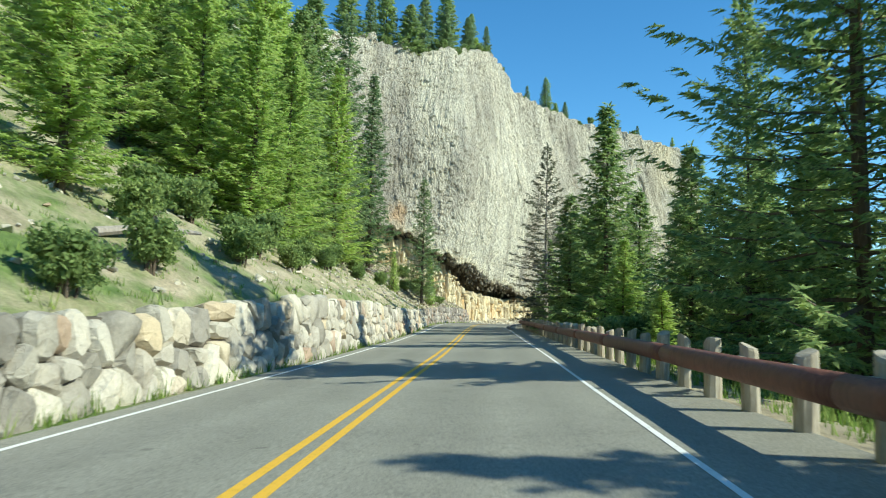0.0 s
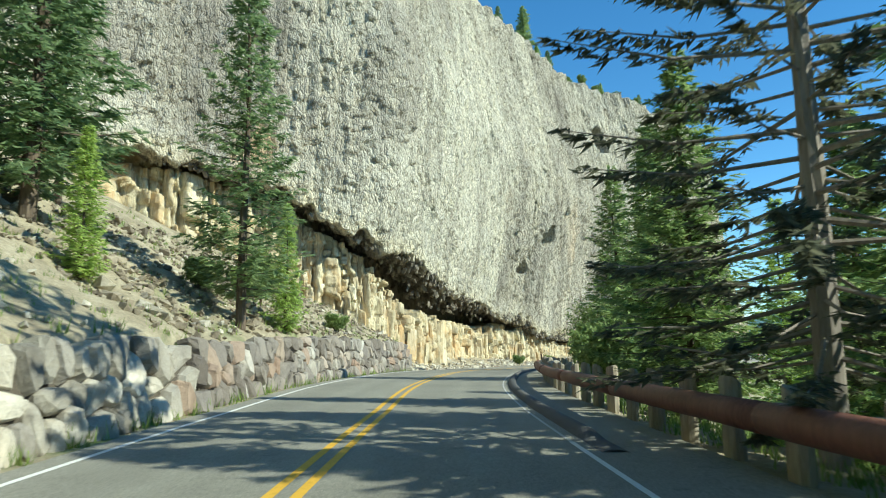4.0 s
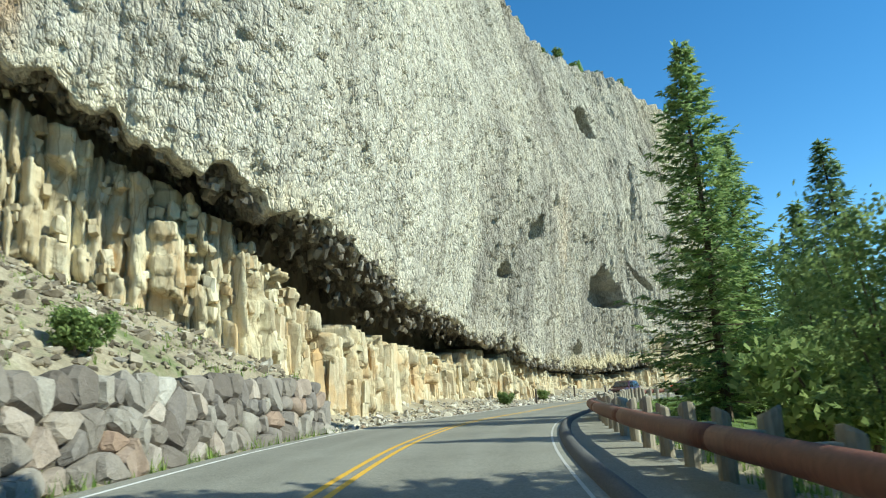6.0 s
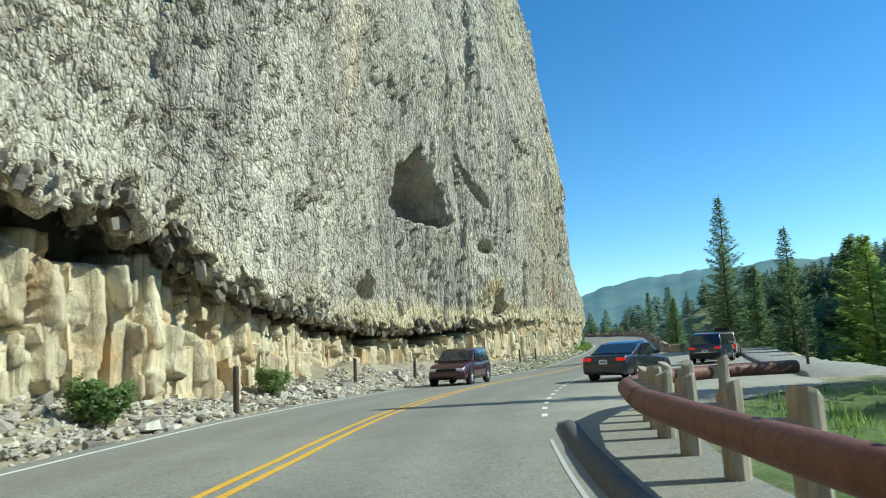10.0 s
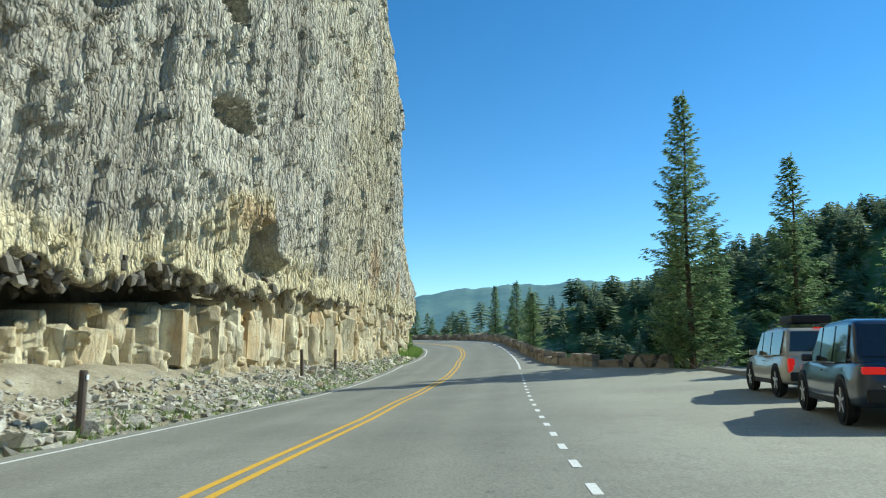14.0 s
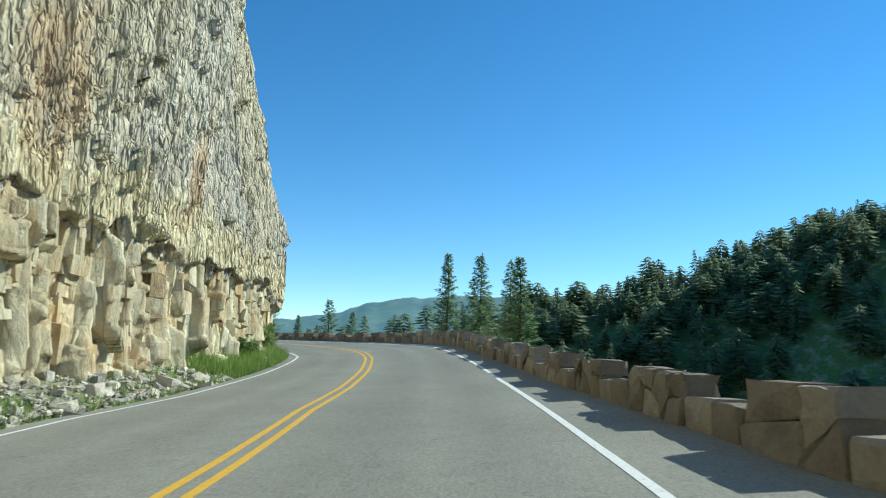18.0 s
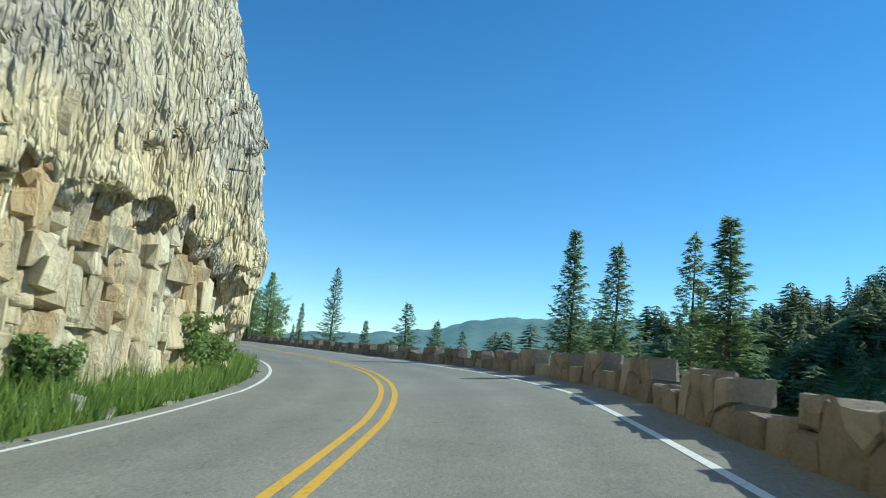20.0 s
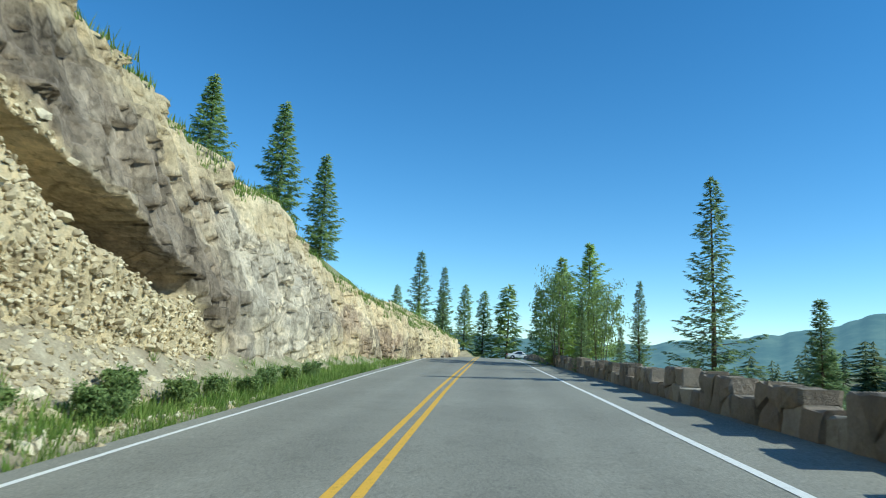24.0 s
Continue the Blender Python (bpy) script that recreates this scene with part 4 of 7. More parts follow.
w_out = table((0, 0.3), (U["b"], 0.5), (U["e"], 0.9), (U["g"], 1.0), (U["i"], 0.8), (U["j"], 0.35), (U["k"], 0.0))
w_back = table((U["i"], 0.0), (U["j"], 0.05), (U["k"], 0.12), (U["m"], 0.2), (U["n"], 0.3), (U["p"], 0.3), (U["v"], 0.45))


def rib_at(u, z):
    """Where the face is ribbed rather than splintered."""
    return smooth01((u - 104) / 16) * smooth01((U["n"] - u) / 6) * smooth01((fbm(u * 0.09, z * 0.10, 49) - 0.36) / 0.14) * smooth01((z - lip_z(u) - 0.6) / 1.2)


def cream_slope(u, z):
    """Bed of the low cut, and where its crumbling cream slope lies below the slanting cave."""
    bed = z - (4.9 + 0.42 * (208 - u) + (fbm(u * 0.6, z * 0.5, 85) - 0.5) * 0.9)
    return bed, smooth01((-bed + 0.1) / 0.5) * smooth01((u - 194.6 + (fbm(u * 0.5, z * 0.9, 86) - 0.5) * 2) / 0.8) * smooth01((211.5 - u) / 2.0)


def face_offset(u, z):
    """How far the face stands out from its line at a station and height, with flutes, blocks, bulges and hollows."""
    off = w_out(u) * (0.13 * np.clip(z - 5, 0, 17) - 0.20 * np.maximum(z - 22, 0)) - w_back(u) * np.maximum(z - 5, 0)
    off = off + (fbm(u * 0.07, z * 0.055, 21) - 0.5) * 2.6 * smooth01((z - lip_z(u)) / 4)
    off = off + (fbm(u * 0.33, z * 0.16, 27, 3) - 0.5) * 0.45
    warp = u + (vnoise(u * 0.35, z * 0.22, 31) - 0.5) * 0.9 + (vnoise(u * 0.05, z * 0.05, 33) - 0.5) * z * 0.16
    # fine splinters that hang like bristles, each broken off below
    low = smooth01((u - U["n"]) / 4)
    jag = (fbm(u * 0.7, z * 0.5, 37, 4) - 0.5)
    for w, amp, seed in ((0.24, 0.32, 41), (0.62, 0.13, 141), (3.1, 0.26, 241)):
        amp = amp * (1 - 0.8 * low) * (0.6 + 0.4 * smooth01((u - 60) / 40))
        wp = warp + 0.35 * w * np.sin(warp * 2.1 / w + seed) + (2.6 * jag if w > 2 else 0)
        cid = np.floor(wp / w)
        ln = (1.8 * w + 4.6 * w * hash01(cid, cid * 0, seed)) * (1.0 + (2.2 * smooth01((u - 100) / 20) if w < 0.3 else 0.0))
        q = (z + (3.2 * jag if w > 2 else 0)) / ln * (1.5 if w > 2 else 1.0) + 9 * hash01(cid, cid * 0, seed + 2)
        seg = np.floor(q)
        step = hash01(cid, seg, seed + 6)
        off = off + amp * step * step + 0.42 * amp * (1 - (q - seg)) * (step > 0.3)
    # long upright ribs further along the face
    ribw = warp + (vnoise(u * 0.16, z * 0.12, 43) - 0.5) * 1.6
    rib = np.abs(((ribw / 0.42) % 1.0) * 2 - 1)
    off = off + rib_at(u, z) * (0.20 * rib + 0.10 * (hash01(np.floor(ribw / 0.42), np.floor(z / 3.2 + 5 * hash01(np.floor(ribw / 0.42), z * 0, 45)), 47) - 0.5))
    cid2 = np.floor(warp / 1.1 + 0.3)
    seg2 = np.floor(z / (1.6 + 3.0 * hash01(cid2, cid2 * 0, 51)) + 5 * hash01(cid2, cid2 * 0, 53))
    off = off + 0.14 * (hash01(cid2, seg2, 57) - 0.5)
    # squarer, heavier blocks in the low cut
    ub = u + 0.12 * z
    zb = z - 0.16 * u
    hard = low * (1 - 0.85 * cream_slope(u, z)[1])
    c3 = np.floor(ub / 0.8)
    c4 = np.floor(ub / 0.31)
    off = off + hard * (0.42 * hash01(c3, np.floor(zb / 1.3 + 3 * hash01(c3, c3 * 0, 155)), 157) + 0.30 * hash01(c4, np.floor(zb / 0.7 + 3 * hash01(c4, c4 * 0, 161)), 159) ** 2 - 0.25)
    off = off + (fbm(u * 1.9, z * 1.5, 61, 3) - 0.5) * 0.07
    for cu0, cz, ru, rz, dep, tilt, sill in CAVES:
        b = (z - cz) / rz
        a = (u - cu0 - (z - cz) * tilt) / (ru * np.clip(1 - 0.35 * b, 0.4, 1.3))
        r = np.sqrt(a * a + b * b * np.where(b < 0, sill, 1.0)) + (vnoise(u * 1.2, z * 1.2, 67) - 0.5) * 0.34
        off = off - dep * smooth01((1.05 - r) / 0.2)
    return off


def cliff_sheet(name, us, ts, mat, label):
    U2, T2 = np.meshgrid(us, ts)
    ragged = (fbm(U2 * 0.8, U2 * 0.0, 71, 4) - 0.5)
    top = rim_z(U2) + ragged * np.where(U2 < U["n"], 2.6, 1.6)
    lz = lip_z(U2) + (fbm(U2 * 1.1, U2 * 0.0, 73, 3) - 0.5) * 1.5
    Z = lz + (top - lz) * np.clip(T2, 0, 1)
    off = face_offset(U2, Z)
    # roof of the overhang behind the lip
    inner = T2 < 0
    off = np.where(inner, off * (1 + T2) + (-recess(U2) - 0.6 - 2.7 * np.clip(band(U2) / 1.2, 0, 1)) * (-T2), off)
    cell = hash01(np.floor(U2 / 0.55), np.floor(-T2 * 6.99), 77)
    Z = np.where(inner, lz + (1.1 * np.clip(-T2 * 2, 0, 1) * np.clip(recess(U2) / 2, 0, 1) + (cell - 0.6) * 1.2) * np.clip(-T2 * 4, 0, 1), Z)
    # the top bends back over the rim
    over = np.maximum(T2 - 1, 0)
    back = np.where(U2 < U["n"], 9.0, 4.5)
    off = off - over * back
    Z = Z + over * np.where(U2 < U["n"], 1.2, 2.2)
    X, Y = CLIFF.at(U2, off)
    tan = smooth01((0.9 + 0.9 * smooth01((U2 - U["f"]) / 40) + 2.0 * (fbm(U2 * 0.25, Z * 0.3, 81) - 0.35) - (Z - lz)) / 1.3) * np.clip(0.4 + 0.6 * smooth01((U2 - U["f"]) / 30), 0, 1) * 0.85
    tan = np.maximum(tan, 0.8 * smooth01((1.25 - np.hypot((U2 - 125.5) / 4.2, (Z - 5.6) / 1.9) + (fbm(U2 * 0.6, Z * 0.6, 84) - 0.5) * 0.9) / 0.4))
    far_tan = 0.38 * smooth01((fbm(U2 * 0.12, Z * 0.07, 87) - 0.40) / 0.2) * smooth01((U2 - U["h"]) / 20)
    tan = np.where(inner, 0.0, np.maximum(tan, far_tan))
    low_tan = smooth01((fbm(U2 * 0.22, Z * 0.4, 83) - 0.42) / 0.2) * smooth01((lz + 2.6 - Z) / 1.6) + smooth01((Z - top + 2.0 + (fbm(U2 * 0.5, Z * 0.5, 90) - 0.5) * 2.5) / 1.2) * 1.25
    # crumbling cream slope below the slanting cave, a grey blocky bed above it, a pale fluted stretch beyond
    bed, slope = cream_slope(U2, Z)
    grey = np.where(U2 > U["n"], np.maximum(smooth01(bed / 0.4) * smooth01((2.9 - bed) / 0.8) * smooth01((U2 - 195) / 2) * smooth01((215 - U2) / 3), 0.75 * smooth01((195.5 - U2) / 1.5) * smooth01((Z - 3.2) / 1.5)), 0.0)
    low_tan = 0.6 * low_tan * (1 - 0.7 * grey) + 0.92 * slope
    tan = np.where(U2 > U["n"], np.clip(low_tan, 0, 1), tan)
    pale = 0.85 * smooth01((98 - U2) / 30) * smooth01((fbm(U2 * 0.08, Z * 0.05, 89) - 0.28) / 0.2) * (0.35 + 0.65 * smooth01((42 - Z) / 20)) + 0.25 * smooth01((fbm(U2 * 0.15, Z * 0.05, 88) - 0.5) / 0.12) + 0.14 * smooth01((U2 - 95) / 20)
    pale = np.where(U2 > U["n"], 0.75 * smooth01((U2 - 211) / 3) * smooth01((226 - U2) / 4) + 0.6 * smooth01((196 - U2) / 3) * smooth01((3.9 - Z) / 1.2), pale)
    rust = np.zeros_like(Z)
    rust = np.where(U2 > 226, 0.35 * smooth01((fbm(U2 * 0.3, Z * 0.4, 80) - 0.42) / 0.15), rust)
    for ru0, rz0, rw, rh, k in ((32.6, 14.2, 1.5, 1.8, 0.55), (151.2, 7.6, 1.3, 2.6, 0.42), (125.5, 6.6, 3.6, 0.9, 0.45), (158.5, 7.0, 0.8, 2.2, 0.5), (92.0, 17.0, 2.5, 6.0, 0.25)):
        rust = np.maximum(rust, k * smooth01((1.2 - np.hypot((U2 - ru0) / rw, (Z - rz0) / rh) + (fbm(U2 * 0.9, Z * 0.6, 82) - 0.5) * 1.2) / 0.9))
    # roof behind the lip is darkened in colour to deepen its shade
    return tagged(new(name, grid_mesh(name, np.stack([X, Y, Z], -1), mat, False, [("tan", tan), ("grey", grey), ("pale", pale), ("rust", rust), ("clinker_shade", np.where(T2 < -0.1, np.clip(band(U2), 0, 0.9), 0.0)), ("rib", 0.62 * smooth01((U2 - 98) / 26))])), label, "cliff", kind="structure")


t_main = np.r_[np.linspace(-1, -0.08, 13), np.linspace(0, 1, 285), 1.15, 1.5, 2.0]
cliff_main = cliff_sheet("cliff_wall_main", np.r_[np.arange(0, U["a"] - 6, 0.4), np.arange(U["a"] - 6, U["n"] + 0.01, 0.11)], t_main, M_CLIFF, "tall grey and buff columnar rock cliff overhanging the road")
t_low = np.r_[np.linspace(-1, -0.2, 3), np.linspace(0, 1, 120), 1.2, 1.6, 2.0]
cliff_low = cliff_sheet("cliff_wall_low", np.arange(U["n"], U["v"], 0.125), t_low, M_CUT, "low weathered rock cut with a small cave and a grassy top")

# jointed rock below the overhang: upright columns broken across at many heights, hollow behind their heads
def column_relief(u, z):
    """How far the jointed rock stands out, and the height at which each column breaks off."""
    wu = u + (vnoise(u * 0.9, u * 0, 301) - 0.5) * 0.9 + (vnoise(u * 2.0, z * 0.5, 303) - 0.5) * 0.08
    cid = np.floor(wu / 0.66)
    f = wu / 0.66 - cid
    r = 0.22 + 0.56 * hash01(cid, cid * 0, 305)
    ridge = np.where(f < r, f / r, (1 - f) / (1 - r))
    length = 0.7 + 2.4 * hash01(cid, cid * 0, 307)
    q = z / length + 7 * hash01(cid, cid * 0, 309) + 0.25 * (f - 0.5)
    seg = np.floor(q)
    d = 0.36 * (ridge - 0.5) + 0.74 * (hash01(cid, seg, 311) - 0.5) + 0.30 * (hash01(cid, cid * 0, 317) - 0.5)
    d = d - 0.55 * (hash01(cid, seg, 313) < 0.14) + 0.16 * (0.5 - (q - seg)) * (hash01(cid, seg, 319) - 0.3)
    d = d - 0.14 * ((f < 0.07) | (f > 0.93)) - 0.10 * ((q - seg) * length < 0.06)
    sub2 = np.floor(wu / 0.29)
    d = d + 0.28 * (hash01(sub2, np.floor(z / 0.62 + 3 * hash01(sub2, sub2 * 0, 323)), 325) - 0.5)
    d = d + (fbm(u * 2.4, z * 1.7, 95, 3) - 0.5) * 0.14 + (fbm(u * 0.4, z * 0.2, 97) - 0.5) * 0.5
    head = lip_z(u) - band(u) + (hash01(cid, cid * 0, 315) - 0.5) * np.clip(band(u), 0.1, 1.1) - 0.9 * (hash01(cid, cid * 0, 321) < 0.12)
    return d, head


us = np.r_[np.arange(0, U["a"] - 2, 0.3), np.arange(U["a"] - 2, U["k"] + 8, 0.075), np.arange(U["k"] + 8, U["v"], 0.3)]
tt = np.linspace(0, 1, 74)
U2, T2 = np.meshgrid(us, tt)
Z = (foot_z(U2) - 1.6) * (1 - T2) + (lip_z(U2) + 0.5 + 0.9 * np.clip(band(U2), 0, 1)) * T2
rel, head = column_relief(U2, Z)
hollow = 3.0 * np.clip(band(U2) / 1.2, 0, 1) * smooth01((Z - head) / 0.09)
off_main = -recess(U2) + rel * (1 - 0.6 * smooth01((Z - head) / 0.09)) - hollow + 0.25 * (1 - T2)
blocky = hash01(np.floor(U2 / 0.8), np.floor(Z / 1.1 + hash01(np.floor(U2 / 0.8), U2 * 0, 91) * 4), 93)
off_low = -recess(U2) - 0.3 + 0.45 * blocky + (fbm(U2 * 0.5, Z * 0.3, 95) - 0.5) * 0.7 + 0.5 * (1 - T2) - w_back(U2) * 0.5
off = off_main + (off_low - off_main) * smooth01((U2 - U["k"]) / 7)
for cu0, cz, ru, rz, dep, tilt, sill in CAVES:
    if cu0 > U["p"]:
        r = np.hypot((U2 - cu0 - (Z - cz) * tilt) / ru, (Z - cz) / rz)
        off = off - dep * smooth01((1.2 - r) / 0.5)
X, Y = CLIFF.at(U2, off)
# rock colour darkens with the hollow's depth, as painted shade
lower = tagged(new("cliff_wall_foot", grid_mesh("cliff_wall_foot", np.stack([X, Y, Z], -1), M_FOOT, False, [("clinker_shade", np.clip(hollow / 2.0, 0, 0.9))])), "tan jointed rock columns at the foot of the cliff", "cliff", kind="structure")

# ---- shapes of stones and columns ----
rng = random.Random(11)


def hull_stone(seed, boxy=0.75, n=14, mat=M_STONE):
    """An angular stone about one metre across."""
    r = random.Random(seed)
    bm = bmesh.new()
    for sx in (-1, 1):
        for sy in (-1, 1):
            for sz in (-1, 1):
                k = boxy + (1 - boxy) * r.random()
                bm.verts.new((0.5 * sx * k * r.uniform(0.8, 1), 0.5 * sy * k * r.uniform(0.8, 1), 0.5 * sz * k * r.uniform(0.8, 1)))
    for _ in range(n - 8):
        v = Vector((r.gauss(0, 1), r.gauss(0, 1), r.gauss(0, 1))).normalized() * 0.56
        bm.verts.new(v)
    out = bmesh.ops.convex_hull(bm, input=bm.verts)
    bmesh.ops.delete(bm, geom=[g for g in out["geom_interior"] if isinstance(g, bmesh.types.BMVert)], context="VERTS")
    return bm_mesh("stone", bm, mat)


def prism_column(seed, mat):
    """An upright jointed column, unit wide and unit high, foot at zero, broken across at one or two heights."""
    r = random.Random(seed)
    bm = bmesh.new()
    sides = r.choice((4, 5, 5, 6))
    turn = r.random() * 6.28
    k0 = [r.uniform(0.82, 1.15) for _ in range(sides)]
    w0 = [r.uniform(-0.25, 0.25) for _ in range(sides)]
    br = sorted(r.uniform(0.25, 0.92) for _ in range(r.choice((1, 2, 2, 3))))
    levels = [(0.0, 1.08, (0, 0))]
    k, sh = 1.0, (0.0, 0.0)
    for z in br:
        levels.append((z - 0.004, k, sh))
        k *= r.uniform(0.80, 1.02)
        sh = (sh[0] + r.uniform(-0.10, 0.10), sh[1] + r.uniform(-0.10, 0.10))
        levels.append((z + 0.004, k, sh))
    levels.append((1.0, k * r.uniform(0.85, 1.0), sh))
    rings = []
    for z, kk, o in levels:
        tip = z == 1.0
        rings.append([bm.verts.new((o[0] + 0.58 * kk * k0[i] * math.cos(turn + 6.283 * (i + w0[i]) / sides) + r.uniform(-0.03, 0.03), o[1] + 0.58 * kk * k0[i] * math.sin(turn + 6.283 * (i + w0[i]) / sides) + r.uniform(-0.03, 0.03),
                                    z + (r.uniform(-0.12, 0.02) if tip else (r.uniform(-0.02, 0.02) if z > 0 else 0)))) for i in range(sides)])
    for a, b in zip(rings[:-1], rings[1:]):
        for i in range(sides):
            bm.faces.new((a[i], a[(i + 1) % sides], b[(i + 1) % sides], b[i]))
    bm.faces.new(rings[-1])
    bm.faces.new(rings[0][::-1])
    return bm_mesh("column", bm, mat)


def joined(name, metas, mats, mat, parent=None, label="", category="", kind="stuff"):
    """Many copies of small meshes joined into one, by matrices."""
    V, F, base = [], [], 0
    cache = {}
    for me in metas:
        if me.name not in cache:
            co = np.empty(len(me.vertices) * 3, np.float32)
            me.vertices.foreach_get("co", co)
            cache[me.name] = (co.reshape(-1, 3), [tuple(p.vertices) for p in me.polygons])
    for me, m in zip(metas, mats):
        co, fs = cache[me.name]
        a = np.array(m)
        V.append(co @ a[:3, :3].T + a[:3, 3])
        F.extend([tuple(i + base for i in f) for f in fs])
        base += len(co)
    out = bpy.data.meshes.new(name)
    out.from_pydata(np.vstack(V).tolist(), [], F)
    out.materials.append(mat)
    ob = new(name, out)
    if parent:
        ob.parent = parent
        ob["kind"] = kind
        if label:
            ob["label"] = label
    else:
        tagged(ob, label, category, kind=kind)
    return ob


# brown rock tones, darkened further with painted shade from the overhang
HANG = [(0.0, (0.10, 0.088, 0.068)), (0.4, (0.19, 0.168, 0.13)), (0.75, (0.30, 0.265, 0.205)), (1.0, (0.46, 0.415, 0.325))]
M_HANGER = rock_material("shaded_overhang_rock", HANG, 1.5)
M_HANGER_FAR = rock_material("shaded_overhang_rock_joined", HANG, 1.5, island=True)
SHARDS = [hull_stone(300 + i, 0.45, 11, M_SCREE) for i in range(10)]
COLUMNS = [prism_column(i, M_COLUMN) for i in range(16)]
COL_BLOCKS = [hull_stone(600 + i, 0.72, 13, M_COLUMN_BACK) for i in range(14)]
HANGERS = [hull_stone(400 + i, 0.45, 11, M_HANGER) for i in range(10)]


def trs(x, y, z, sx, sy, sz, rz=0.0, rx=0.0, ry=0.0):
    return Matrix.LocRotScale((x, y, z), Euler((rx, ry, rz)), (sx, sy, sz))


# ---- columns below the overhang ----
col_me, col_m = [], []
u = U["c"]
jumble = U["i"] + 6
while u < jumble:
    w = rng.choice((rng.uniform(0.4, 0.65), rng.uniform(0.55, 0.9), rng.uniform(0.8, 1.15)))
    z0, z1 = float(foot_z(u)) - 0.7, float(lip_z(u)) - float(band(u))
    h = (z1 - z0) * (rng.uniform(0.85, 1.08) if rng.random() < 0.45 else rng.uniform(0.3, 0.8))
    deep = -float(recess(u)) - 0.10 + rng.uniform(-0.2, 0.22)
    x, y = CLIFF.at(u, deep)
    m = trs(float(x), float(y), z0, w, w * rng.uniform(0.75, 1.0), h, rng.uniform(0, 6.28), rng.uniform(-0.05, 0.05), rng.uniform(-0.05, 0.05))
    if u > 97:
        m = m @ Matrix.Translation((0, 0, 0.5)) @ Matrix.Diagonal((1.25, 1.25, 1.0, 1.0))
    if u < U["h"]:
        piece("column", rng.choice(COLUMNS if u <= 97 else COL_BLOCKS), lower, m)
    else:
        col_me.append(rng.choice(COL_BLOCKS))
        col_m.append(m)
    # broken blocks lying against the column's head or foot
    for _ in range(2):
        if rng.random() < 0.55:
            k = rng.uniform(0.25, 0.6)
            x, y = CLIFF.at(u + rng.uniform(-0.4, 0.4), deep + rng.uniform(0.0, 0.25))
            col_me.append(rng.choice(COL_BLOCKS))
            col_m.append(trs(float(x), float(y), rng.uniform(z0 + 0.5, z1 - 0.2), k, k * rng.uniform(0.7, 1.2), k * rng.uniform(0.7, 1.6), rng.uniform(0, 6.28), rng.uniform(-0.3, 0.3), rng.uniform(-0.3, 0.3)))
    u += w * rng.uniform(0.9, 1.6)


def jumble_blocks(u, end, over):
    """Jointed blocks and stubs packed against the foot of the cliff."""
    while u < end:
        k = rng.choice((rng.uniform(0.22, 0.38), rng.uniform(0.32, 0.55), rng.uniform(0.5, 0.75)))
        z, z1 = float(foot_z(u)) - 0.5, float(lip_z(u)) + over + rng.uniform(-0.5, 0.5)
        while z < z1:
            h = rng.uniform(0.35, 1.1)
            kk = k * rng.uniform(0.75, 1.2)
            x, y = CLIFF.at(u + rng.uniform(-0.2, 0.2), -float(recess(u)) + rng.uniform(-0.32, 0.12) - (0.12 * z if u > U["m"] else 0.0))
            col_me.append(rng.choice(COLUMNS) if rng.random() < 0.1 else rng.choice(COL_BLOCKS))
            col_m.append(trs(float(x), float(y), z, kk, kk * rng.uniform(0.8, 1.2), h * 1.15, rng.uniform(0, 6.28), rng.uniform(-0.12, 0.12), rng.uniform(-0.12, 0.12)))
            z += h * 0.8
        u += k * 0.5


jumble_blocks(jumble - 1.0, U["n"] + 2, 1.2)
u = U["b"] - 6
while u < U["c"] + 2:
    for _ in range(5):
        k = rng.uniform(0.2, 0.5)
        x, y = CLIFF.at(u + rng.uniform(-0.4, 0.4), -float(recess(u)) + rng.uniform(-0.1, 0.2))
        col_me.append(rng.choice(COL_BLOCKS))
        col_m.append(trs(float(x), float(y), rng.uniform(float(foot_z(u)), float(lip_z(u)) - float(band(u))), k, k * rng.uniform(0.7, 1.2), k * rng.uniform(0.8, 1.8), rng.uniform(0, 6.28), rng.uniform(-0.3, 0.3), rng.uniform(-0.3, 0.3)))
    u += 0.5
joined("broken_columns", col_me, col_m, M_COLUMN_BACK, lower, "broken cream and rust blocks between the columns")

# broken prisms hanging under the overhang, and the splintered edge of the lip
lip_me, lip_m = [], []
u = U["a"] - 1
